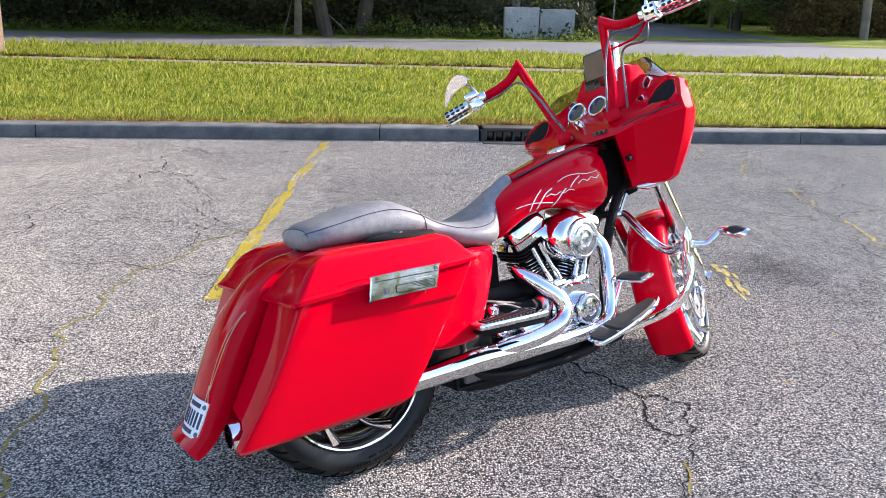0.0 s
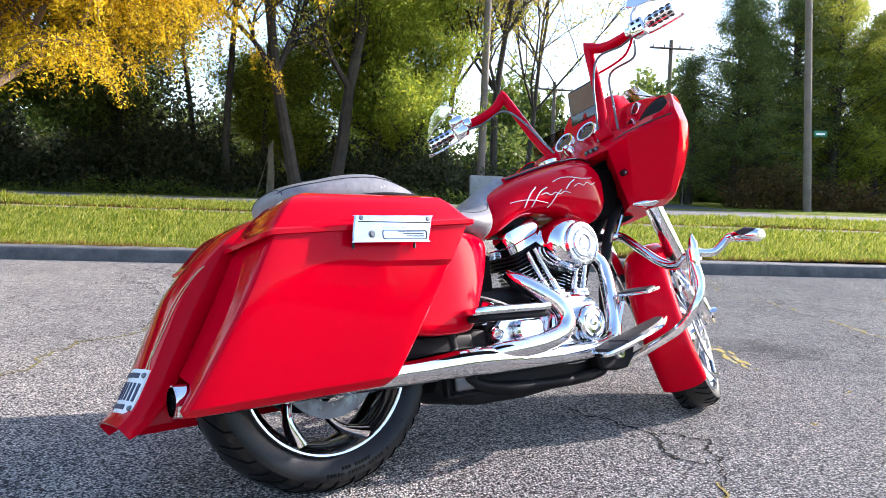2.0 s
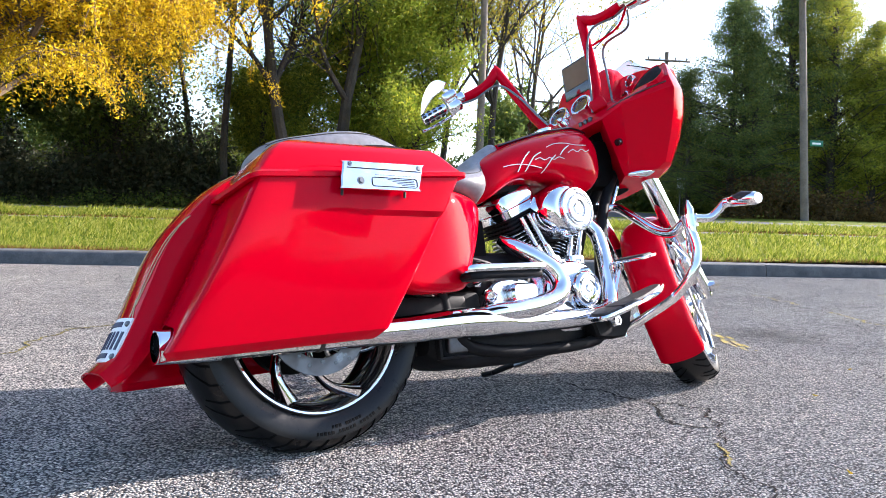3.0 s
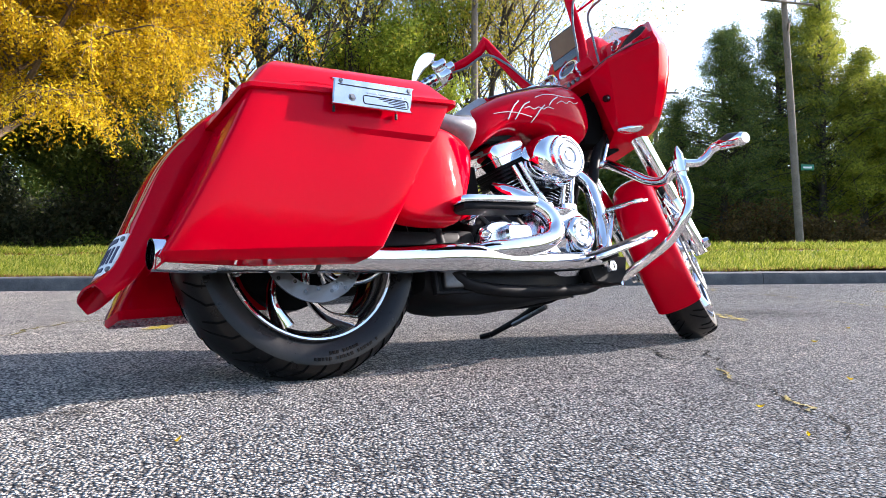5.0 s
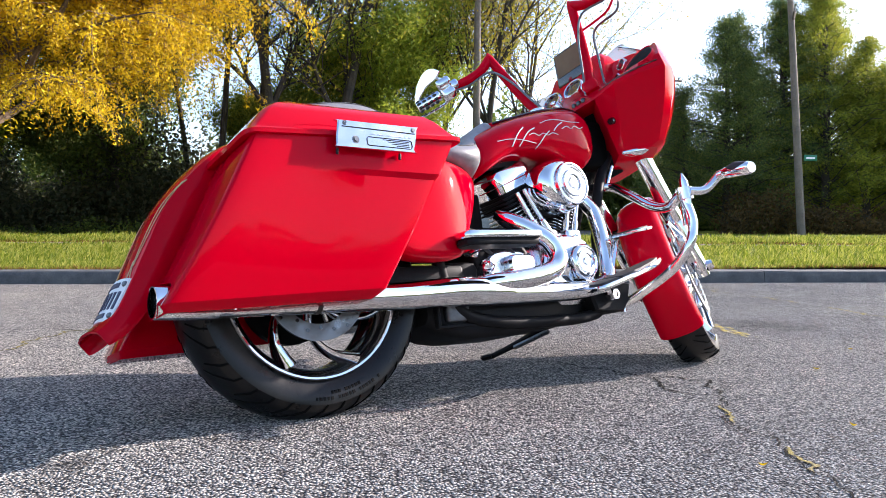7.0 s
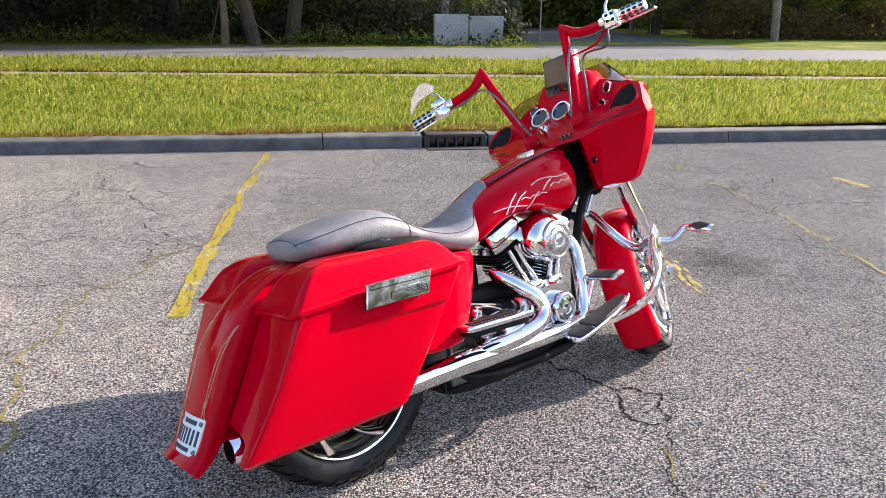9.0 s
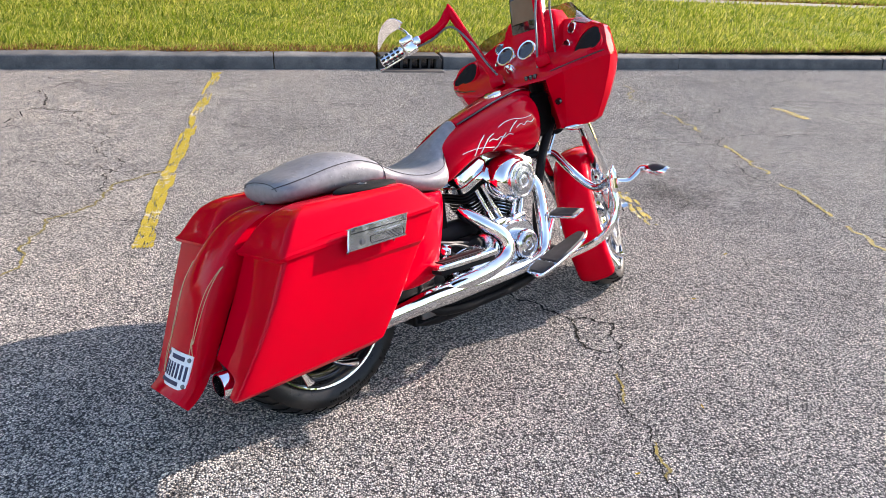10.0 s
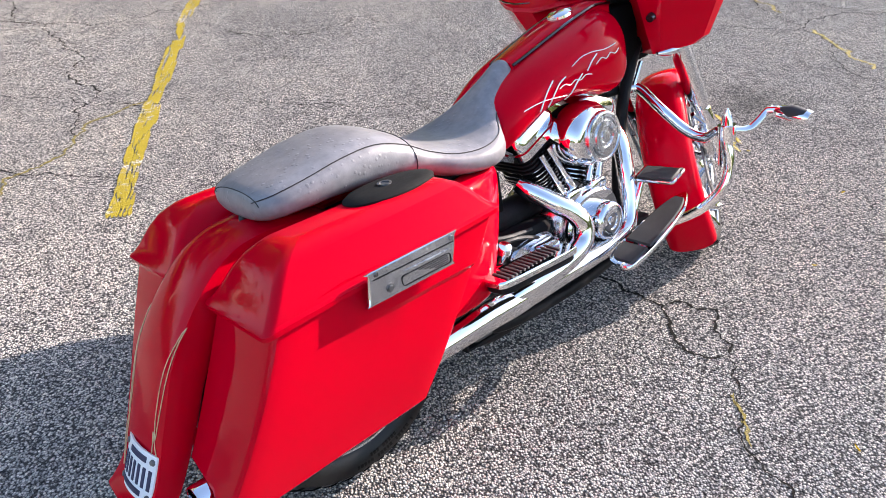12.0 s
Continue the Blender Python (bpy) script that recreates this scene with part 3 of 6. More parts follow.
# fallen leaves on the lot
rl = random.Random(31)
for lx, ly in ((0.94, 1.70), (0.89, 1.47), (-0.13, 1.57), (1.33, 1.98), (2.2, 3.2), (-1.9, 3.0), (1.75, 2.75)):
    a = rl.uniform(0, 6.28)
    d, e = Vector((math.cos(a), math.sin(a), 0)), Vector((-math.sin(a), math.cos(a), 0))
    p = Vector((lx, ly, 0.006))
    ln, w = rl.uniform(0.010, 0.016), rl.uniform(0.003, 0.006)
    up_ = Vector((0, 0, 1))
    rows = [[p + d * ln * t - e * w * k + up_ * (0.006 * t * t + 0.004 * k), p + d * ln * t + up_ * 0.006 * t * t, p + d * ln * t + e * w * k + up_ * (0.006 * t * t + 0.003 * k)] for t, k in ((-1, 0.1), (-0.5, 0.8), (0, 1), (0.5, 0.75), (1, 0.05))]
    thing("leaf", Geo().loft(rows, caps=False, closed=False), LEAF_YELLOW, "small fallen yellow leaf on the asphalt", "leaf")

# ---- lawn blades ----
rg = np.random.RandomState(11)


def blades(name, n, region, hgt, mat, label, width=0.012, slant=0.0, lean=0.5):
    """Single blades over a strip; slant makes the strip follow the road."""
    x0, x1, y0, y1 = region
    x, u = rg.uniform(x0, x1, n), rg.uniform(0, 1, n) ** 1.5
    y = y0 + u * (y1 - y0) - slant * x
    keep = (y < 15.14 - TILT_ROAD * x) | ((y > 15.66 - TILT_ROAD * x) & (y < 18.64 - TILT_ROAD * x))
    keep |= (rg.uniform(0, 1, n) < 0.05) & (y < 16 - TILT_ROAD * x)
    x, y = x[keep], y[keep]
    z = np.array([lawn_z(a, b) for a, b in zip(x, y)])
    clump = 0.7 + 0.6 * np.sin(x * 2.1 + np.sin(y * 1.7) * 2) * np.sin(y * 2.6 + x * 0.6) * 0.5 + 0.25 * np.sin(x * 9.1 + y * 3.0) * np.sin(y * 7.7 - x * 2.0)
    h = hgt * np.maximum(clump, 0.2) * rg.uniform(0.55, 1.45, len(x))
    a = rg.uniform(0, 2 * np.pi, len(x))
    w = width * rg.uniform(0.6, 1.4, len(x)) * (1 + 0.12 * (y - 9))
    dx, dy = np.cos(a) * w, np.sin(a) * w
    lx, ly = rg.normal(0.25, lean, len(x)) * h, rg.normal(0, lean, len(x)) * h
    v = np.empty((len(x), 3, 3))
    v[:, 0] = np.stack([x - dx, y - dy, z - 0.01], 1)
    v[:, 1] = np.stack([x + dx, y + dy, z - 0.01], 1)
    v[:, 2] = np.stack([x + lx, y + ly, z + h], 1)
    f = np.arange(len(x) * 3).reshape(-1, 3)
    return tagged(new(name, raw_mesh(name, v.reshape(-1, 3), f, mat)), label, "grass", kind="stuff")


blades("grass", 150000, (-12, 17, 9.24, 18.5), 0.085, GRASS, "short green lawn grass with paler tips", 0.009)
blades("grass", 30000, (-12, 20, 15.74, 18.64), 0.13, GRASS, "longer green grass on the verge beside the road", 0.010, slant=TILT_ROAD)
blades("dry_grass", 34000, (-12, 3.6, 9.22, 9.62), 0.06, DRYGRASS, "brown dry grass edging the kerb", 0.008, lean=1.1)
blades("dry_grass", 5000, (3.6, 14, 9.22, 9.5), 0.05, DRYGRASS, "brown dry grass edging the kerb", 0.007, lean=1.1)
blades("dry_grass", 14000, (-12, 16, 15.62, 15.9), 0.05, DRYGRASS, "brown dry grass along the footpath", 0.012, slant=TILT_ROAD, lean=1.1)

# ---- poles and signs ----


def utility_pole(x, y, h, r, lean, label, arms, group="utility poles"):
    z = lawn_z(x, y) - 0.1
    p = empty("utility_pole", pose(x, y, z), label, "utility pole", group)
    top = Vector((lean[0] * h, lean[1] * h, h))
    part("post", Geo().tube([(0, 0, 0), top * 0.5, top], [r, r * 0.88, r * 0.72], 14), POLEWOOD, p)
    for zz, ln, ang in arms:
        q = Vector((lean[0] * zz, lean[1] * zz, zz))
        d = Vector((math.cos(radians(ang)), math.sin(radians(ang)), 0)) * ln / 2
        b = part("crossarm", Geo().tube([q - d + Vector((0, -r, 0)), q + d + Vector((0, -r, 0))], 0.06, 4), POLEWOOD, p)
        for s in (-0.85, -0.35, 0.35, 0.85):
            part("insulator", Geo().lathe([(0.0, 0.22), (0.03, 0.2), (0.045, 0.1), (0.03, 0.04)], q + d * s + Vector((0, -r, 0)), (0, 0, 1), 8), STEEL, b)
        part("brace", Geo().tube([q + d * 0.6 + Vector((0, -r, 0)), q + Vector((0, -r, -0.6))], 0.015, 6), STEEL, b)
    return p


main_pole = utility_pole(19.05, 29.8, 10.9, 0.17, (-0.055, 0), "weathered wooden utility pole with a crossarm and street sign", [(10.6, 2.6, 8), (9.4, 2.2, 60)])
g = Geo().box((-0.04, -0.21, 3.3), (0.56, -0.19, 3.55), 0.008)
part("street_sign", g, SIGNGREEN, main_pole, "green street name sign with white bars")
part("lettering", Geo().box((0.06, -0.216, 3.38), (0.46, -0.211, 3.46)), WHITE, main_pole)
utility_pole(4.5, 28.3, 11.5, 0.16, (0.01, 0), "dark wooden utility pole among the trees", [(11.0, 2.2, 10)])
utility_pole(11.6, 45, 7.3, 0.15, (0, 0), "distant wooden utility pole with a crossarm", [(6.8, 2.6, 5)])
utility_pole(16.9, 40, 9.2, 0.15, (0, 0), "distant wooden utility pole with a crossarm", [(8.7, 2.6, 0)])


def road_sign(x, y, zc, kind):
    z = lawn_z(x, y)
    s = empty("road_sign", pose(x, y, z), "small white road sign on a steel post" if kind == "plate" else "stop sign seen from its bare metal back", "road sign")
    part("post", Geo().tube([(0, 0.03, -0.1), (0, 0.03, zc - z + 0.2)], 0.03, 8), STEEL, s)
    c = zc - z
    if kind == "plate":
        part("panel", Geo().box((-0.2, -0.01, c - 0.3), (0.2, 0.01, c + 0.3), 0.005), WHITE, s)
    else:
        o = [(0.4 * math.cos(radians(22.5 + 45 * k)), c + 0.4 * math.sin(radians(22.5 + 45 * k))) for k in range(8)]
        part("panel", Geo().prism(o, -0.01, 0.01, 0.003), SIGNBACK, s)
    return s


road_sign(16.2, 36.0, 2.85, "plate")
road_sign(7.85, 27.0, 2.8, "stop")
wall = tagged(new("low_wall"), "low whitewashed concrete wall half hidden by weeds", "wall")
for i in range(2):
    part("wall_block", Geo().box((3.9 + i * 1.28, 26.85, 0.7), (5.15 + i * 1.28, 27.1, 1.92 - 0.05 * i), 0.03), WHITEWASH, wall)

# ---- trees ----


def branch_tree(seed, h, r, lean, first, spread, droop, levels, fork=3, reach=1.0):
    """A trunk with limbs as one mesh, and the places where twigs end."""
    rr = random.Random(seed)
    g, tips = Geo(), []

    def grow(p, d, ln, rad, lev):
        pts, rads, q, dd = [p.copy()], [rad], p.copy(), d.copy()
        n = 5 if lev == 0 else 4
        kids = []
        for i in range(n):
            dd = (dd + Vector((rr.uniform(-1, 1), rr.uniform(-1, 1), rr.uniform(-0.5, 0.8) - droop * lev)) * (0.12 if lev == 0 else 0.24)).normalized()
            q = q + dd * (ln / n)
            pts.append(q.copy())
            rads.append(rad * (1 - 0.62 * (i + 1) / n))
            if lev < levels and (lev > 0 or (i + 1) / n >= first):
                kids.append((q.copy(), dd.copy(), rads[-1]))
            if lev >= levels - 1:
                tips.append((q.copy(), dd.copy()))
        g.tube(pts, rads, 9 if lev == 0 else 6 if lev == 1 else 4, smooth=2 if lev < 2 else 0)
        for q, dd, rd in kids:
            for _ in range(fork if lev == 0 else 2):
                a = rr.uniform(0, 2 * math.pi)
                side = Vector((math.cos(a), math.sin(a), rr.uniform(0.1, 0.7)))
                nd = (dd * (1 - spread) + side * spread).normalized()
                grow(q, nd, ln * rr.uniform(0.42, 0.62) * (reach if lev == 0 else 1.0), rd * 0.6, lev + 1)

    grow(Vector((0, 0, -0.2)), Vector((lean[0], lean[1], 1)).normalized(), h, r, 0)
    return g, tips


def leaf_cloud(seed, tips, per, radius, size, squash=0.8, hang=0.0, slim=0.5):
    """Small leaf blades scattered round the twig ends; each blade is a folded quad."""
    rs = np.random.RandomState(seed)
    c = np.array([t[0] for t in tips])
    n = len(c) * per
    idx = np.repeat(np.arange(len(c)), per)
    off = rs.normal(0, radius * 0.5, (n, 3))
    off[:, 2] = off[:, 2] * squash - np.abs(rs.normal(0, 1, n)) * hang
    p = c[idx] + off
    a, b = rs.normal(0, 1, (n, 3)), rs.normal(0, 1, (n, 3))
    a /= np.linalg.norm(a, axis=1)[:, None]
    b -= a * np.sum(a * b, 1)[:, None]
    b /= np.linalg.norm(b, axis=1)[:, None]
    s = (size * rs.uniform(0.6, 1.4, n))[:, None]
    v = np.empty((n, 4, 3))
    v[:, 0], v[:, 1], v[:, 2], v[:, 3] = p - a * s, p + b * s * slim, p + a * s, p - b * s * slim
    return v.reshape(-1, 3), np.arange(n * 4).reshape(-1, 4)


def make_tree(label, category, at, seed, h, r, leaf, per, radius, size, lean=(0, 0), first=0.35, spread=0.6, droop=0.0, levels=3, fork=3, hang=0.0, squash=0.8, bark=None, twigs=0, reach=1.0, slim=0.5):
    t = empty("tree", pose(at[0], at[1], lawn_z(*at)), label, category, "roadside trees")
    g, tips = branch_tree(seed, h, r, lean, first, spread, droop, levels, fork, reach)
    if twigs:
        # thin hanging twigs that carry the leaves
        rt = random.Random(seed + 500)
        ends = []
        for p, d in tips:
            for _ in range(twigs):
                side = Vector((rt.uniform(-1, 1), rt.uniform(-1, 1), rt.uniform(-0.3, 0.3))) * 0.35 + d * 0.25
                q = [p, p + side * 0.5 + Vector((0, 0, 0.03)), p + side + Vector((0, 0, -0.14)), p + side * 1.35 + Vector((0, 0, -rt.uniform(0.3, 0.6)))]
                g.tube(q, [0.009, 0.007, 0.005, 0.003], 3)
                ends += [(q[1], d), (q[2], d), (q[2].lerp(q[3], 0.5), d), (q[3], d)]
        tips = ends
    part("trunk", g, bark or BARK, t)
    if per:
        v, f = leaf_cloud(seed, tips, per, radius, size, squash, hang, slim)
        new("crown", raw_mesh("crown", v, f, leaf)).parent = t
    return t, len(tips) * per


make_tree("yellow autumn locust tree with drooping branches", "tree", (-8.9, 17.6), 3, 6.2, 0.22, LEAF_YELLOW, 10, 0.15, 0.048, first=0.3, spread=0.72, droop=0.30, hang=0.05, lean=(0.12, 0.02), twigs=2, reach=2.0, slim=0.36, bark=TWIG)
make_tree("yellow autumn locust tree with drooping branches", "tree", (-13.0, 20.5), 8, 7.4, 0.2, LEAF_YELLOW, 10, 0.2, 0.052, first=0.4, spread=0.65, droop=0.2, hang=0.05, twigs=2, slim=0.36, bark=TWIG)
make_tree("old leaning tree with a dark trunk and thin green crown", "tree", (-2.3, 26.6), 21, 11.5, 0.25, LEAF_GREEN, 6, 0.7, 0.07, lean=(-0.12, 0), first=0.35, spread=0.55, slim=0.35)
make_tree("forked old tree with arching limbs and turning leaves", "tree", (-1.2, 27.6), 33, 11.0, 0.27, LEAF_MIX, 7, 0.7, 0.07, lean=(0.16, 0), first=0.3, spread=0.66, slim=0.35)
make_tree("slim dark-trunked tree with thin foliage", "tree", (-5.2, 29), 41, 12.0, 0.16, LEAF_GREEN, 4, 0.6, 0.07, first=0.5, spread=0.45, slim=0.35)
make_tree("slim dark-trunked tree with thin foliage", "tree", (-4.2, 30.5), 42, 12.5, 0.17, LEAF_GREEN, 4, 0.6, 0.07, lean=(0.05, 0), first=0.5, spread=0.45, slim=0.35)
make_tree("slim dark-trunked tree with thin foliage", "tree", (-6.6, 31), 43, 12.0, 0.13, LEAF_MIX, 5, 0.6, 0.07, lean=(-0.03, 0), first=0.5, spread=0.45, slim=0.35)
make_tree("tall sparse tree turning yellow", "tree", (5.6, 31), 51, 12.0, 0.18, LEAF_MIX, 7, 0.55, 0.07, first=0.35, spread=0.5, slim=0.4)
make_tree("tall sparse tree turning yellow", "tree", (3.2, 32), 52, 12.5, 0.16, LEAF_MIX, 7, 0.55, 0.07, first=0.4, spread=0.5, slim=0.4)
make_tree("tall sparse tree turning yellow", "tree", (7.4, 34), 54, 11.0, 0.14, LEAF_MIX, 5, 0.55, 0.07, first=0.35, spread=0.5, slim=0.4)
make_tree("leafy green tree lit from the side", "tree", (0.8, 29.5), 53, 6.2, 0.18, LEAF_GREEN, 34, 0.65, 0.065, first=0.15, spread=0.6, slim=0.4)
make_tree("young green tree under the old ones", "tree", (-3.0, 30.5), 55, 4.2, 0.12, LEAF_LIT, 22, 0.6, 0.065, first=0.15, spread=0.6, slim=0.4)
# dead wood leaning at the foot of the old trees
snag = empty("dead_tree", pose(-3.4, 27.2, lawn_z(-3.4, 27.2)), "pale broken dead trunk with leaning dry sticks", "dead tree")
part("stump", Geo().tube([(0, 0, -0.2), (0.05, 0, 0.9), (0.02, 0.03, 1.7), (0.1, 0, 2.1)], [0.16, 0.13, 0.10, 0.02], 9, smooth=3), PALEWOOD, snag)
for a, b_, h in ((-0.5, 0.3, 1.6), (1.1, 0.1, 2.0), (1.9, 0.3, 1.5)):
    part("stick", Geo().tube([(a, b_ - 0.3, 0), (a * 0.5, b_ * 0.4, h * 0.55), (a * 0.1, 0, h)], [0.024, 0.02, 0.01], 6, smooth=3), PALEWOOD, snag)


def fir(at, seed, h, w, label, leaf, n, rise=0.25):
    """A tall dense tree: a stem with rising uneven boughs, each carrying ragged clumps of small leaves."""
    rs = random.Random(seed)
    t = empty("tree", pose(at[0], at[1], lawn_z(*at)), label, "evergreen tree" if leaf is LEAF_FIR else "tree", "roadside trees")
    g, tips, spread = Geo().tube([(0, 0, -0.2), (0.1, 0, h * 0.5), (0, 0.05, h)], [0.22, 0.14, 0.03], 8), [], []
    for i in range(n):
        z = h * (0.05 + 0.93 * i / n)
        ln = w * (1 - (i / n) ** 1.5) * rs.uniform(0.35, 1.2) + 0.3
        a = rs.uniform(0, 2 * math.pi)
        d = Vector((math.cos(a), math.sin(a), 0))
        pts = [Vector((0, 0, z)), Vector((0, 0, z + rise * ln * 0.7)) + d * ln * 0.55, Vector((0, 0, z + rise * ln * rs.uniform(0.3, 1.3))) + d * ln]
        g.tube(pts, [0.04, 0.022, 0.006], 4)
        for k in range(3, 9):
            q = pts[0].lerp(pts[1], k / 4.5) if k < 4 else pts[1].lerp(pts[2], (k - 4) / 4)
            for _ in range(2):
                tips.append((q + Vector((rs.gauss(0, 0.22), rs.gauss(0, 0.22), rs.gauss(0, 0.16))), d))
    part("trunk", g, BARK, t)
    v, f = leaf_cloud(seed, tips, 34, 0.30, 0.052, 0.7, 0.05, 0.36)
    new("crown", raw_mesh("crown", v, f, leaf)).parent = t
    return t


fir((18.3, 35), 61, 10.8, 3.6, "tall dark evergreen tree", LEAF_FIR, 110)
fir((20.0, 37), 65, 11.8, 3.6, "tall dark evergreen tree", LEAF_FIR, 110)
fir((23.5, 34.8), 62, 13.4, 4.2, "tall yellow-green tree with sunlight in its leaf colour", LEAF_LIT, 110, 0.5)
fir((25.2, 37.5), 63, 12.6, 4.0, "tall yellow-green tree with sunlight in its leaf colour", LEAF_LIT, 100, 0.5)
fir((22.4, 36.6), 70, 12.0, 4.0, "tall yellow-green tree with sunlight in its leaf colour", LEAF_LIT, 110, 0.4)
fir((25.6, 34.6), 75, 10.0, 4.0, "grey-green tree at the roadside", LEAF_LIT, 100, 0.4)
fir((24.4, 36.4), 76, 13.0, 4.6, "broad yellow-green tree with sunlight in its leaf colour", LEAF_LIT, 130, 0.4)
fir((19.2, 34.6), 66, 9.0, 3.2, "dark evergreen tree beside the side road", LEAF_FIR, 100)
fir((21.6, 35.6), 67, 12.4, 3.6, "tall dark evergreen tree", LEAF_FIR, 110)
fir((27.4, 35.8), 68, 8.8, 3.2, "grey-green tree at the roadside", LEAF_FIR, 80, 0.5)
fir((16.8, 36.6), 69, 7.6, 2.6, "dark evergreen tree beside the side road", LEAF_FIR, 90)
fir((17.6, 39), 64, 6.4, 2.4, "young dark evergreen tree", LEAF_FIR, 60)
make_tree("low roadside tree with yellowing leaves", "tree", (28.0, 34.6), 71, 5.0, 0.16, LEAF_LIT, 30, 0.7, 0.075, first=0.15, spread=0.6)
make_tree("low roadside tree with yellowing leaves", "tree", (30.6, 36), 72, 4.8, 0.16, LEAF_GREEN, 34, 0.7, 0.075, first=0.15, spread=0.6)
make_tree("broad green roadside tree", "tree", (-15, 28), 73, 9.0, 0.22, LEAF_GREEN, 24, 0.9, 0.085, first=0.2, spread=0.6)
make_tree("broad dark roadside tree", "tree", (-10, 31), 74, 8.0, 0.22, LEAF_DARK, 30, 0.9, 0.085, first=0.2, spread=0.6)


def thicket(name, n, xr, yr, zr, size, mat, label, seed, edge=1.0):
    """A dense uneven mass of leaves."""
    rs = np.random.RandomState(seed)
    x, y = rs.uniform(*xr, n), rs.uniform(*yr, n)
    top = zr[1] * np.where((x > 14) & (y < 32.5) & (zr[1] < 4), 0.55, 1.0) * (0.62 + 0.22 * np.sin(x * 0.7 + 1) + 0.16 * np.sin(x * 1.9 + y) + 0.1 * np.sin(x * 4.3)) * edge
    z = zr[0] + rs.uniform(0, 1, n) ** 0.8 * np.maximum(top, 0.3) + 0.02 * np.minimum(y - 18.6, 12) + 0.035 * np.maximum(y - 30, 0)
    y = y - TILT_ROAD * x
    on_road = (x > 6.6 + (y - 24.3) * 0.2) & (x < 16.6 + (y - 29) * 0.1) & (y < 41)
    at_wall = (x > 3.6) & (x < 6.6) & (y < 27.1) & (z > 1.25) & (rs.uniform(0, 1, n) > 0.2)
    by_pole = (x > 13) & (y < 30.4) & (y > 20)
    keep = ~(on_road | at_wall | by_pole)
    x, y, z = x[keep], y[keep], z[keep]
    v, f = leaf_cloud(seed, [(Vector(p), None) for p in np.stack([x, y, z], 1)], 1, 0.3, size)
    return tagged(new(name, raw_mesh(name, v, f, mat)), label, "undergrowth", kind="stuff")


thicket("undergrowth", 95000, (-26, 34), (27.6, 32), (0.4, 3.2), 0.1, UNDER, "dense undergrowth along the far side of the road, shade in its dark colour", 81)
thicket("undergrowth", 14000, (-26, 9), (26.6, 27.8), (0.4, 0.9), 0.06, LEAF_DARK, "low green weeds along the road edge", 82)
thicket("undergrowth", 26000, (13, 36), (34.0, 36.5), (0.4, 2.4), 0.08, BRUSH, "reddish brown brush under the evergreens", 85)
thicket("distant_woods", 90000, (-60, -11.5), (38, 50), (0.4, 9.0), 0.19, LEAF_DARK, "dark distant woods behind the roadside trees", 83)
thicket("distant_woods", 40000, (-11.5, 9), (38, 50), (0.4, 5.2), 0.17, LEAF_DARK, "low dark woods behind the slim trees", 90)
thicket("undergrowth", 40000, (-26, -5.5), (28.5, 33), (0.4, 5.6), 0.09, UNDER, "tall thicket under the yellow trees, shade in its dark colour", 91)
thicket("distant_woods", 60000, (8, 27), (47, 54), (0.4, 8.5), 0.2, LEAF_DARK, "tall distant woods closing the end of the side road", 84)
thicket("distant_woods", 40000, (27, 80), (46, 56), (0.4, 8.0), 0.24, LEAF_DARK, "dark distant woods behind the roadside trees", 86)
# unseen woods added on the lot's other sides, to darken reflections near the horizon
thicket("distant_woods", 30000, (-80, 80), (-62, -50), (-0.5, 14.0), 0.6, LEAF_DARK, "unseen dark woods added round the lot for reflections", 87)
thicket("distant_woods", 16000, (62, 74), (-60, 40), (-0.5, 12.0), 0.6, LEAF_DARK, "unseen dark woods added round the lot for reflections", 88)
thicket("distant_woods", 16000, (-74, -62), (-60, 40), (-0.5, 12.0), 0.6, LEAF_DARK, "unseen dark woods added round the lot for reflections", 89)


# ---- the motorcycle: x ahead, y to its left, z up, from the rear tyre's contact ----
BIKE = Matrix.Translation((-0.009, 2.218, 0.0)) @ pose(0, 0, 0, 0, 0, 30) @ pose(0, 0, 0, -13, 0, 0)
bike = empty("motorcycle", BIKE, "red custom touring motorcycle leaning on its kickstand with steered front wheel", "motorcycle")

# the steered front: turned left round the raked steering axis, leaning a little further than the frame
RAKE = 26.0
axis = Vector((-math.sin(radians(RAKE)), 0, math.cos(radians(RAKE))))


def steered(turn, roll):
    return pose(0, 0, 0, -roll, 0, 0) @ Matrix.Translation((1.80, 0, 0)) @ Matrix.Rotation(radians(turn), 4, axis) @ Matrix.Translation((-1.80, 0, 0))


FRONT = {"bars": steered(34, 4), "fork": steered(35, 2), "wheel": Matrix.Translation((-0.012, 0.010, -0.018)) @ steered(31, -1.0), "fairing": steered(7, 4.5) @ Matrix.Translation((0.008, 0.012, 0.04))}


def bp(name, geo, mat, parent=None, label="", steer=False, angle=38):
    """A part of the motorcycle."""
    if steer:
        geo.moved(FRONT[steer])
    return part(name, geo, mat, parent or bike, label, angle)


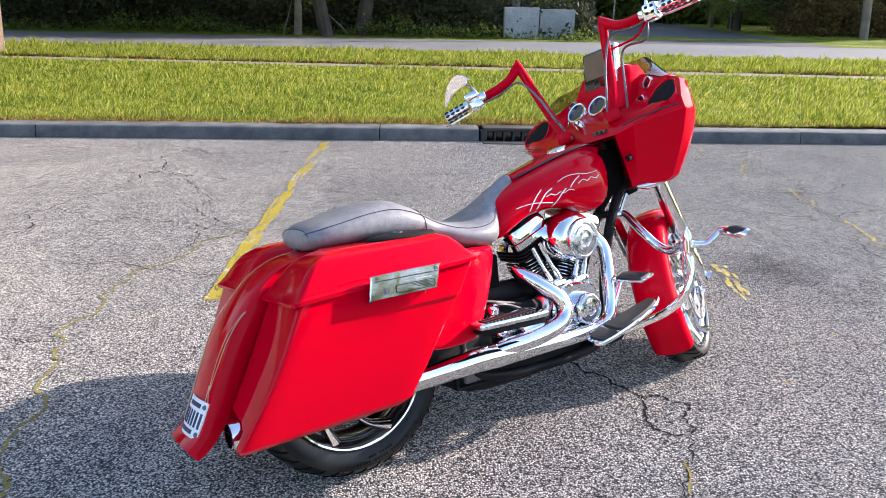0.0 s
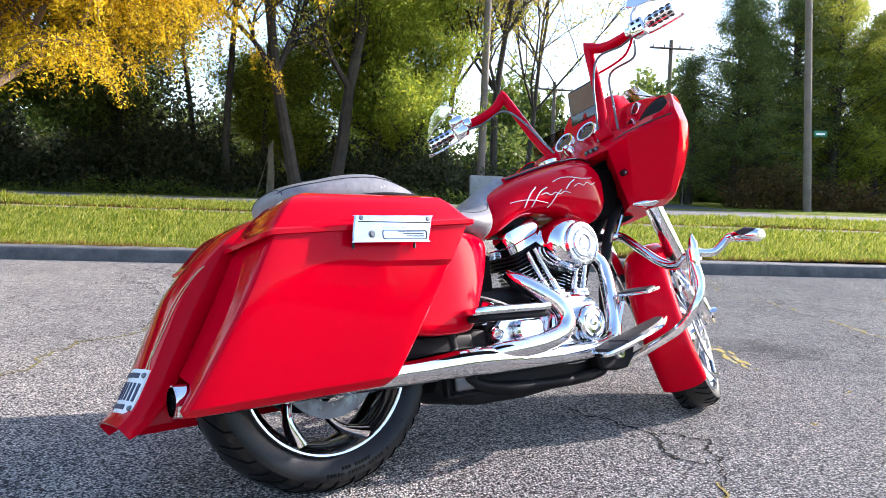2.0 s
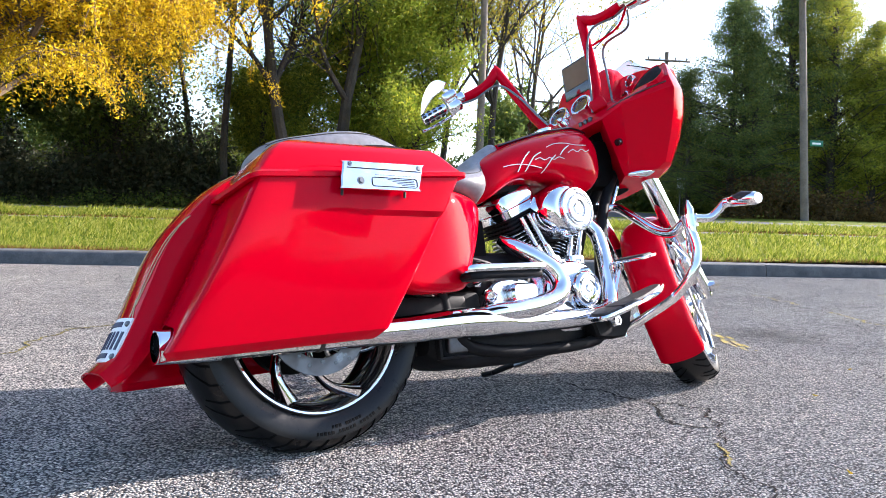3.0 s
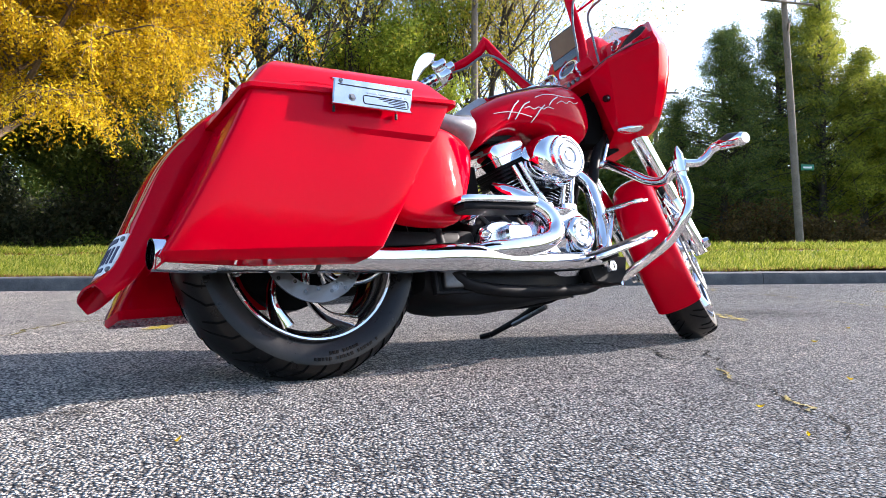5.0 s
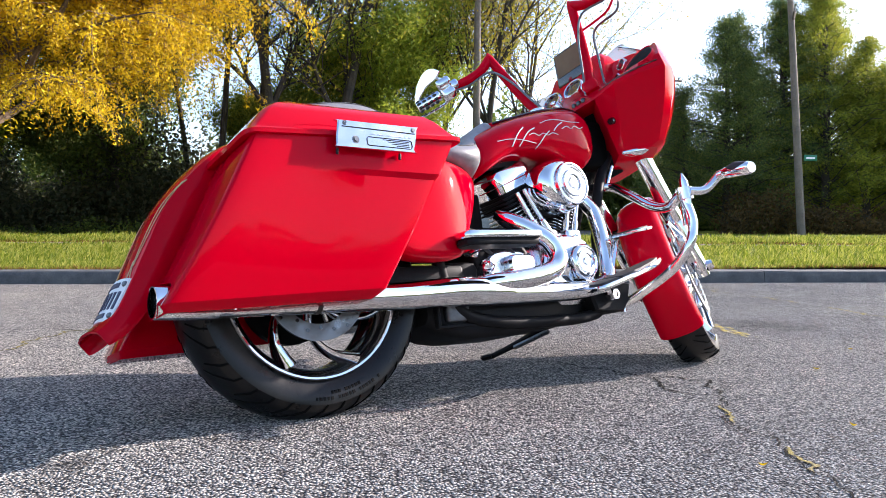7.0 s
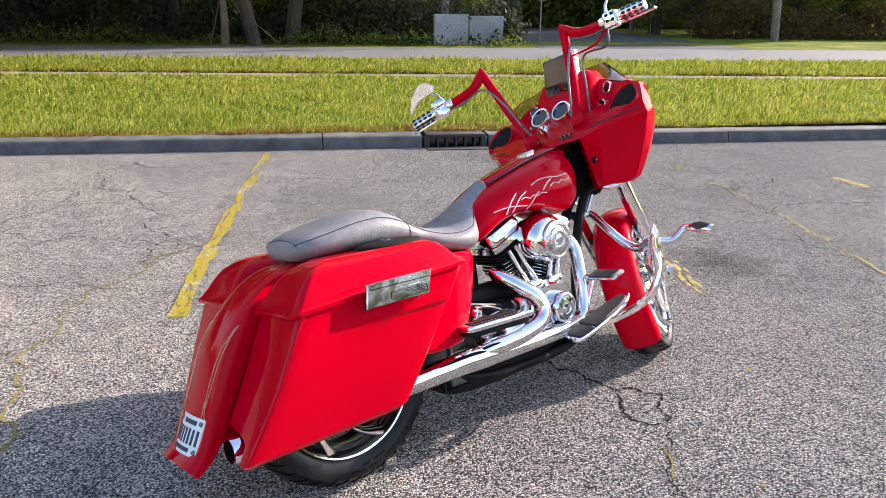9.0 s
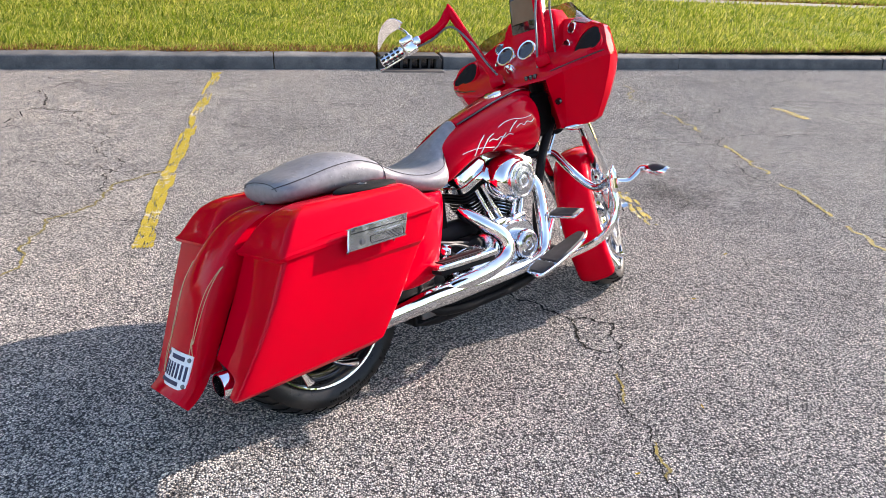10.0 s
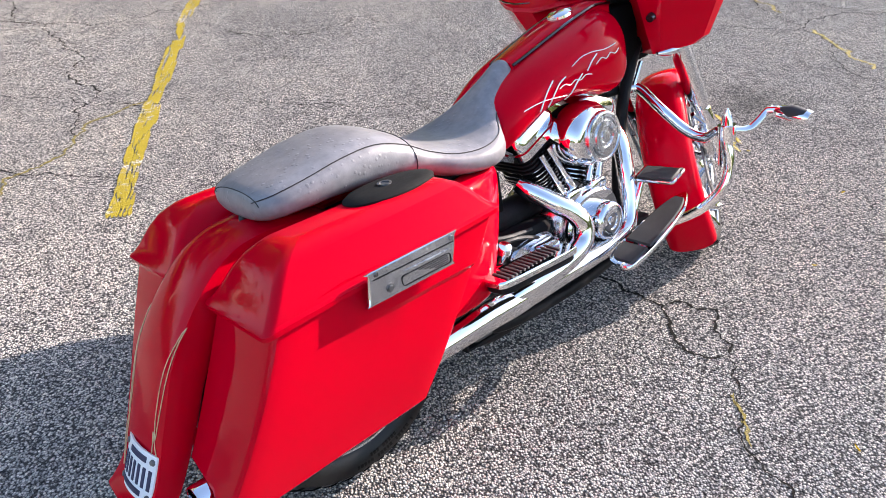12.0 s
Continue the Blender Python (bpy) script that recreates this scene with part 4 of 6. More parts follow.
def wheel(cx, cz, R, half, rim, steer, name, rotor_y):
    """Tyre, rim with swept spokes, rotor."""
    o = (cx, 0, cz)
    side = [(-0.12, 0.72), (0.02, 0.80), (0.18, 0.90), (0.38, 0.98), (0.56, 1.0), (0.665, 0.985), (0.72, 0.92), (0.80, 0.82), (0.88, 0.66), (0.945, 0.43), (0.985, 0.2), (1.0, 0.0)]
    prof = [(rim + (R - rim) * u, -half * v) for u, v in side]
    prof += [(r, -y) for r, y in reversed(prof[:-1])]
    tyre = Geo().lathe(prof, o, (0, 1, 0), 72)
    tyre.loft([[tyre.v[j] for j in range(72)], [tyre.v[len(tyre.v) - 72 + j] for j in range(72)]], caps=False)
    ty = bp("tyre", tyre, RUBBER, None, "black road tyre with tread grooves", steer, 30)
    # tread grooves: dark cuts from the shoulder, slanting towards the crown
    tread = [(rim + (R - rim) * u, half * v) for u, v in side[5:]]
    for s in (-1, 1):
        for k in range(40):
            a0 = 2 * math.pi * k / 40 + (0.06 if s > 0 else 0)
            pts = []
            for q, (rr, yy) in enumerate(tread[:6]):
                a = a0 - 0.012 * q - (0.05 if k % 2 else 0.022) * max(0, q - 2)
                pts.append((cx + rr * math.sin(a), s * yy, cz - rr * math.cos(a)))
            bp("tread_groove", Geo().tube(pts if k % 2 else pts[:5], [0.0026, 0.0034, 0.0034, 0.003, 0.0026, 0.001][:6 if k % 2 else 5], 5), VOID, ty, "", steer)
    w = half * 0.80
    rimg = Geo()
    for s in (-1, 1):
        rimg.lathe([(rim - 0.004, s * (w + 0.009)), (rim - 0.009, s * (w + 0.002)), (rim - 0.013, s * (w - 0.012)), (rim - 0.020, s * (w - 0.022)), (rim - 0.024, s * (w - 0.024)), (rim - 0.026, s * (w - 0.034)), (rim - 0.022, s * (w - 0.044)), (rim - 0.020, 0)], o, (0, 1, 0), 72)
    lip = Geo()
    for s in (-1, 1):
        lip.lathe([(rim + 0.005, s * (w - 0.004)), (rim + 0.006, s * (w + 0.009)), (rim + 0.003, s * (w + 0.013)), (rim - 0.002, s * (w + 0.012)), (rim - 0.0045, s * (w + 0.007))], o, (0, 1, 0), 72)
    rm = bp("rim", lip, CHROME, None, "polished chrome rim lip", steer)
    bp("rim_barrel", rimg, GLOSSBLACK, rm, "gloss black rim barrel", steer)
    for k in range(7):
        a = radians(-24 + 360 / 7 * k)
        pts, rads = [], []
        for u, wd in ((0.0, 0.024), (0.3, 0.021), (0.55, 0.019), (0.78, 0.025), (1.0, 0.042)):
            r = 0.042 + (rim - 0.058) * u
            b = a - 0.80 * (1 - u) - 0.12 * math.sin(math.pi * u)
            pts.append((cx + r * math.sin(b), -w * (0.62 + 0.16 * u), cz - r * math.cos(b)))
            rads.append(wd)
        bp("spoke", Geo().tube(pts, rads, 10, smooth=4, flat=0.5), CHROME, rm, "", steer)
    bp("hub", Geo().lathe([(0.0, -w - 0.03), (0.03, -w - 0.03), (0.042, -w - 0.015), (0.05, -w * 0.5), (0.04, 0), (0.05, w * 0.5), (0.042, w), (0.0, w + 0.02)], o, (0, 1, 0), 32), CHROME, rm, "", steer)
    rot = Geo()
    ro = 0.141
    rot.lathe([(0.098, rotor_y - 0.003), (ro, rotor_y - 0.003), (ro, rotor_y + 0.003), (0.098, rotor_y + 0.003), (0.098, rotor_y - 0.003)], o, (0, 1, 0), 56)
    rt = bp("brake_disc", rot, STEEL, None, "drilled steel brake disc", steer)
    holes = Geo()
    for k in range(20):
        a = 2 * math.pi * k / 20
        r = 0.118 + 0.012 * (k % 3 - 1)
        holes.lathe([(0.0, -0.0008), (0.0052, -0.0008), (0.0052, 0.0002)], (cx + r * math.sin(a), rotor_y - 0.0031, cz - r * math.cos(a)), (0, 1, 0), 8)
    bp("disc_holes", holes, GLOSSBLACK, rt, "", steer)
    carr = Geo()
    for k in range(5):
        a = 2 * math.pi * k / 5
        carr.tube([(cx + 0.03 * math.sin(a), rotor_y, cz - 0.03 * math.cos(a)), (cx + 0.095 * math.sin(a + 0.2), rotor_y, cz - 0.095 * math.cos(a + 0.2))], [0.014, 0.009], 8, flat=0.5)
    bp("disc_carrier", carr, ALU, rt, "", steer)
    return ty, rm


RW = (0.053, 0.319)
rear_tyre, rear_rim = wheel(RW[0], RW[1], 0.332, 0.092, 0.232, False, "rear", -0.088)
FW = (1.630, 0.302)
front_tyre, front_rim = wheel(FW[0], FW[1], 0.302, 0.066, 0.246, "wheel", "front", -0.086)
for s in (-1, 1):
    bp("wheel_face", Geo().lathe([(0.045, s * 0.075), (0.06, s * 0.066), (0.12, s * 0.052), (0.19, s * 0.045), (0.225, s * 0.047), (0.243, s * 0.056), (0.247, s * 0.052)], (FW[0], 0, FW[1]), (0, 1, 0), 48), CHROME, front_rim, "dished polished wheel face", "wheel")
bp("drive_pulley", Geo().lathe([(0.03, 0.085), (0.06, 0.078), (0.125, 0.082), (0.131, 0.080), (0.131, 0.108), (0.12, 0.106), (0.03, 0.10)], (RW[0], 0, RW[1]), (0, 1, 0), 48), BLACK, rear_rim, "black belt pulley")
# raised marks on the sidewall, too worn to read
for rr, first, count in ((0.284, -6.0, 19), (0.270, 3.0, 9)):
    for k in range(count):
        if (k * 7 + count) % 6 == 0:
            continue
        a = radians(first + 2.1 * k)
        depth = 0.092 * (0.98 if rr < 0.275 else 0.998)
        m = Matrix.Translation((RW[0] + rr * math.sin(a), -depth, RW[1] - rr * math.cos(a))) @ Matrix.Rotation(-a, 4, "Y")
        wdt = 0.0026 + 0.0012 * ((k * 5) % 3) / 2
        bp("sidewall_mark", Geo().box((-wdt, -0.0013, -0.0042), (wdt, 0.0013, 0.0042), 0, m), SIDEMARK, rear_tyre)

# --- frame, swingarm, sump and underside ---
fr = Geo()
for s in (-1, 1):
    fr.tube([(1.36, s * 0.02, 0.80), (1.25, s * 0.04, 0.66), (1.165, s * 0.06, 0.45), (1.12, s * 0.08, 0.25), (1.0, s * 0.11, 0.185), (0.6, s * 0.12, 0.19), (0.45, s * 0.12, 0.26), (0.40, s * 0.12, 0.5), (0.36, s * 0.1, 0.62)], 0.019, 10, smooth=4)
    fr.tube([(1.36, s * 0.02, 0.88), (0.9, s * 0.03, 0.74), (0.5, s * 0.09, 0.66), (0.1, s * 0.12, 0.62)], 0.018, 8, smooth=4)
bp("frame_tube", fr, BLACK, None, "black tubular frame")
sw = Geo()
for s in (-1, 1):
    sw.box((0.02, s * 0.118 - 0.017, 0.30), (0.50, s * 0.118 + 0.017, 0.36), 0.012)
sw.box((0.44, -0.13, 0.27), (0.56, 0.13, 0.37), 0.02)
bp("swingarm", sw, BLACK)
bp("axle_nut", Geo().lathe([(0.0, -0.16), (0.016, -0.16), (0.018, -0.15), (0.018, -0.12)], (RW[0], 0, RW[1]), (0, 1, 0), 6), CHROME)
for s in (-1, 1):
    bp("shock_absorber", Geo().tube([(0.10, s * 0.15, 0.36), (0.16, s * 0.13, 0.60)], 0.024, 12), GLOSSBLACK)
cal = Geo().box((-0.11, -0.115, 0.36), (0.0, -0.065, 0.45), 0.016)
bp("rear_brake_caliper", cal, ALU)
sump = Geo()
sump.loft([[(x, y, z) for y, z in rrect(-w, w, z0, z1, 0.03, 3)] for x, w, z0, z1 in ((0.385, 0.09, 0.20, 0.26), (0.41, 0.105, 0.175, 0.28), (0.455, 0.115, 0.158, 0.29), (0.52, 0.12, 0.149, 0.29), (0.7, 0.12, 0.147, 0.30), (0.82, 0.12, 0.157, 0.30), (0.95, 0.10, 0.170, 0.28), (1.08, 0.08, 0.185, 0.26), (1.12, 0.05, 0.20, 0.24))])
bp("oil_pan", sump, BLACK, None, "black oil pan under the engine")
bp("oil_pan_rib", Geo().box((0.395, -0.124, 0.182), (0.53, -0.10, 0.19), 0.003).box((0.395, -0.124, 0.185), (0.405, -0.10, 0.25), 0.003), BLACK)
bp("oil_pan_plate", Geo().box((0.425, -0.132, 0.197), (0.505, -0.10, 0.25), 0.010), STEEL, None, "dull grey plate on the oil pan")
bp("regulator", Geo().box((1.14, -0.06, 0.24), (1.19, 0.06, 0.34), 0.01), BLACK)
# kickstand
ks = bp("kickstand", Geo().tube([(1.05, 0.13, 0.19), (1.03, 0.25, 0.148), (0.995, 0.395, 0.108)], [0.014, 0.012, 0.010], 10, smooth=3), BLACK, None, "extended kickstand")
bp("stand_foot", Geo().tube([(0.995, 0.39, 0.110), (0.975, 0.425, 0.106)], 0.018, 10, flat=0.6), BLACK, ks)
bp("stand_spring", Geo().tube([(1.04, 0.12, 0.165), (1.015, 0.28, 0.128)], 0.009, 8), STEEL, ks)

# --- engine ---
CRANK = Vector((0.935, 0, 0.335))
case = Geo()
case.loft([[(x, y, z) for x, z in [(CRANK.x + rx * math.copysign(abs(math.cos(a)) ** 0.7, math.cos(a)), CRANK.z + 0.01 + rz * math.copysign(abs(math.sin(a)) ** 0.7, math.sin(a))) for a in (2 * math.pi * k / 28 for k in range(28))]]
           for y, rx, rz in ((-0.118, 0.11, 0.10), (-0.108, 0.125, 0.118), (-0.04, 0.15, 0.135), (0.04, 0.15, 0.135), (0.11, 0.125, 0.118), (0.118, 0.11, 0.10))])
bp("crankcase", case, ALU, None, "silver engine crankcase")
covr = Geo()
out = [(CRANK.x - 0.10, 0.31), (CRANK.x - 0.06, 0.28), (CRANK.x + 0.03, 0.275), (CRANK.x + 0.10, 0.30), (CRANK.x + 0.125, 0.36), (CRANK.x + 0.10, 0.425), (CRANK.x + 0.045, 0.45), (CRANK.x - 0.03, 0.45), (CRANK.x - 0.085, 0.42), (CRANK.x - 0.11, 0.36)]
out = [p for p in spline(out + out[:1], 4)][:-1]
covr.prism(out, -0.112, -0.137, 0.007)
bp("cam_cover", covr, CHROME, None, "chrome cam cover")
cc = Vector((0.966, -0.137, 0.357))
dc = bp("timer_cover", Geo().lathe([(0.058, 0.0), (0.058, -0.034), (0.054, -0.041), (0.047, -0.044), (0.046, -0.040), (0.038, -0.040), (0.037, -0.044), (0.026, -0.045), (0.025, -0.041), (0.013, -0.041), (0.012, -0.046), (0.0, -0.047)], cc, (0, 1, 0), 40), CHROME, None, "round chrome timer cover with rings")
for a in (30, 150, 270):
    bp("screw", Geo().lathe([(0.0, -0.046), (0.004, -0.046), (0.004, -0.04)], cc + Vector((0.042 * math.cos(radians(a)), 0, 0.042 * math.sin(radians(a)))), (0, 1, 0), 8), STEEL, dc)
tb = Geo()
for i, dx in enumerate((-0.055, 0.055)):
    tb.box((CRANK.x + dx - 0.035, -0.125, 0.425), (CRANK.x + dx + 0.035, -0.06, 0.475), 0.01)
bp("tappet_block", tb, CHROME)
for tilt in (-22.5, 22.5):
    m = Matrix.Translation(CRANK) @ Matrix.Rotation(radians(tilt), 4, "Y")
    cy = bp("cylinder", Geo().lathe([(0.052, 0.11), (0.052, 0.30)], (0, 0, 0), (0, 0, 1), 28).moved(m), BLACK, None, "black finned engine cylinder")
    for k in range(11):
        z = 0.128 + k * 0.0128
        w = 0.072 + 0.004 * math.sin(k)
        ring = rrect(-w, w, -w * 1.02, w * 1.02, 0.045, 5)
        bp("fin", Geo().loft([[(x, y, zz) for x, y in ring] for zz in (z - 0.0032, z + 0.0012)]).moved(m), BLACK, cy)
        ring = rrect(-w - 0.0003, w + 0.0003, -w * 1.02 - 0.0003, w * 1.02 + 0.0003, 0.045, 5)
        bp("fin_edge", Geo().loft([[(x, y, zz) for x, y in ring] for zz in (z - 0.0026, z + 0.0006)], caps=False).moved(m), ALU, cy, "bright machined fin edge")
    head = Geo()
    for k in range(4):
        z = 0.272 + k * 0.013
        ring = rrect(-0.082, 0.082, -0.08, 0.08, 0.03, 5)
        head.loft([[(x, y, zz) for x, y in ring] for zz in (z - 0.004, z + 0.002)])
    head.box((-0.066, -0.066, 0.262), (0.066, 0.066, 0.322), 0.01)
    bp("cylinder_head", head.moved(m), BLACK, cy)
    rb = Geo()
    rb.loft([[(x, y, z) for x, y in rrect(-a, a, -b, b, 0.03, 5)] for z, a, b in ((0.316, 0.088, 0.085), (0.340, 0.090, 0.087), (0.343, 0.086, 0.083), (0.364, 0.088, 0.085), (0.386, 0.082, 0.077), (0.396, 0.058, 0.052))])
    bp("rocker_cover", rb.moved(m), CHROME, cy, "chrome rocker cover")
    s = 1 if tilt > 0 else -1
    for j in (0, 1):
        q0 = Vector((CRANK.x + s * (0.035 + 0.045 * j), -0.098, 0.47))
        q1 = m @ Vector((s * (0.012 + 0.035 * j) - s * 0.02, -0.085, 0.30))
        bp("pushrod_tube", Geo().tube([q0, q0.lerp(q1, 0.28), q0.lerp(q1, 0.30), q1], [0.013, 0.013, 0.0095, 0.0095], 10), CHROME, cy)

# air cleaner: an egg-shaped chrome shell with a round ribbed face
ac = Vector((0.955, -0.18, 0.616))
shell = Geo()
rings = []
for y, q in ((-0.075, 0.86), (-0.085, 0.97), (-0.11, 1.0), (-0.135, 0.97), (-0.155, 0.88), (-0.168, 0.76), (-0.172, 0.66)):
    ring = []
    for k in range(44):
        a = 2 * math.pi * k / 44
        ex = 0.118 if math.cos(a) < 0 else 0.092
        ring.append((ac.x - 0.012 * (1 - q) + ex * q * math.cos(a), y, ac.z + 0.006 + 0.092 * q * math.sin(a)))
    rings.append(ring)
shell.loft(rings)
acp = bp("air_cleaner", shell, CHROME, None, "polished chrome egg-shaped air cleaner cover")
bp("air_cleaner_face", Geo().lathe([(0.073, 0.012), (0.073, -0.003), (0.070, -0.008), (0.064, -0.009), (0.062, -0.006), (0.046, -0.007), (0.044, -0.012), (0.030, -0.013), (0.028, -0.008), (0.020, -0.008), (0.018, -0.012), (0.009, -0.013), (0.0, -0.013)], ac + Vector((0.004, 0.004, 0)), (0, 1, 0), 48), ALU, acp, "round ringed medallion on the air cleaner")
emb = Geo()
for k in range(22):
    a = radians(200 + 6.4 * k) if k < 11 else radians(20 + 6.4 * (k - 11))
    emb.lathe([(0.0, -0.0085), (0.0032, -0.0085), (0.0032, -0.005)], ac + Vector((0.004 + 0.054 * math.cos(a), 0.004, 0.054 * math.sin(a))), (0, 1, 0), 6)
tagged(bp("medallion_mark", emb, STEEL, acp), kind="stuff")
bp("air_cleaner_back", Geo().prism([(ac.x + (0.11 if math.cos(t) < 0 else 0.085) * math.cos(t), ac.z + 0.085 * math.sin(t)) for t in (2 * math.pi * k / 32 for k in range(32))], -0.04, -0.078, 0.006), BLACK, acp)
bp("intake", Geo().tube([(0.935, 0.02, 0.60), (0.95, -0.06, 0.61)], 0.035, 14), BLACK)

# gearbox and its covers
gb = Geo().box((0.56, -0.11, 0.27), (0.80, 0.11, 0.43), 0.03)
bp("gearbox", gb, BLACK, None, "black gearbox case")
bp("gearbox_side_cover", Geo().prism([(p[0], p[1]) for p in spline([(0.60, 0.31), (0.66, 0.29), (0.76, 0.30), (0.775, 0.36), (0.74, 0.40), (0.64, 0.40), (0.595, 0.37), (0.60, 0.31)], 4)[:-1]], -0.105, -0.128, 0.007), ALU, None, "silver gearbox side cover")
bp("release_cover", Geo().prism(rrect(0.66, 0.765, 0.325, 0.385, 0.02, 4), -0.125, -0.158, 0.007), CHROME, None, "bright chrome clutch release cover")
bp("starter_motor", Geo().tube([(0.58, -0.03, 0.455), (0.80, -0.03, 0.455)], 0.042, 18), BLACK)
bp("dipstick_cap", Geo().lathe([(0.0, 0.03), (0.018, 0.028), (0.024, 0.015), (0.022, 0.0), (0.015, -0.03)], (0.575, -0.135, 0.345), (0.2, -0.6, 0.5), 16), CHROME)
bp("oil_filler", Geo().lathe([(0.0, 0.03), (0.018, 0.028), (0.022, 0.01), (0.014, 0.0), (0.014, -0.04)], (0.545, -0.15, 0.42), (0, -0.5, 0.8), 16), CHROME)
# near-black, so the shade of the gaps behind the engine is in its colour
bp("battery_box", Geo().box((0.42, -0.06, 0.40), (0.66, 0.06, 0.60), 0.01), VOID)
hz = Geo()
for k, (a, b, c) in enumerate(((0.50, -0.13, 0.47), (0.52, -0.14, 0.44), (0.49, -0.12, 0.40))):
    hz.tube([(a, b, c), (a + 0.08, b - 0.01, c - 0.02 + 0.02 * k), (a + 0.2, b + 0.02, c - 0.05)], 0.006, 6, smooth=4)
bp("hose", hz, MATTE)

# --- exhaust ---
ex = Geo()
ex.tube([(1.12, -0.06, 0.60), (1.145, -0.085, 0.545), (1.123, -0.12, 0.444), (1.102, -0.14, 0.335), (1.06, -0.15, 0.285), (0.95, -0.152, 0.268), (0.761, -0.15, 0.266), (0.60, -0.152, 0.270)], [0.027, 0.027, 0.027, 0.027, 0.028, 0.03, 0.033, 0.038], 18, smooth=6)
ep = bp("front_exhaust_pipe", ex, CHROME, None, "chrome exhaust pipe with heat shield")
bp("rear_exhaust_pipe", Geo().tube([(0.73, -0.05, 0.535), (0.745, -0.08, 0.512), (0.785, -0.125, 0.472), (0.832, -0.16, 0.425), (0.848, -0.172, 0.375), (0.82, -0.176, 0.335), (0.74, -0.176, 0.312), (0.65, -0.172, 0.302), (0.56, -0.165, 0.296), (0.50, -0.158, 0.285)], [0.022, 0.027, 0.029, 0.03, 0.031, 0.031, 0.031, 0.031, 0.029, 0.022], 18, smooth=6), CHROME, None, "chrome rear exhaust pipe sweeping forward and back")
mf = Geo().tube([(0.64, -0.152, 0.270), (0.55, -0.153, 0.276), (0.45, -0.154, 0.279), (0.25, -0.157, 0.273), (0.0, -0.172, 0.272), (-0.20, -0.182, 0.272), (-0.250, -0.185, 0.272)], [0.036, 0.044, 0.043, 0.037, 0.035, 0.035, 0.035], 22, smooth=6)
muf = bp("muffler", mf, CHROME, None, "long chrome muffler running back under the saddlebag")
TIP, TDIR = Vector((-0.238, -0.185, 0.272)), Vector((-1.0, -0.04, 0.03)).normalized()
bp("muffler_tip", Geo().lathe([(0.035, 0.0), (0.0385, 0.003), (0.0375, 0.06), (0.036, 0.132), (0.035, 0.138), (0.032, 0.138), (0.031, 0.12), (0.031, 0.09)], TIP, TDIR, 28), CHROME, muf, "open chrome tail tip")
bp("muffler_strap", Geo().lathe([(0.0352, -0.006), (0.0375, -0.005), (0.0375, 0.005), (0.0352, 0.006)], (0.005, -0.1718, 0.272), TDIR, 24), MATTE, muf, "dark clamp strap")
bp("tip_bore", Geo().lathe([(0.0, 0.095), (0.0315, 0.095)], TIP, TDIR, 24), VOID, muf)
bp("left_muffler", Geo().tube([(0.5, 0.15, 0.26), (0.0, 0.172, 0.252), (-0.30, 0.190, 0.256)], 0.043, 18, smooth=4), CHROME)

# --- saddlebags ---


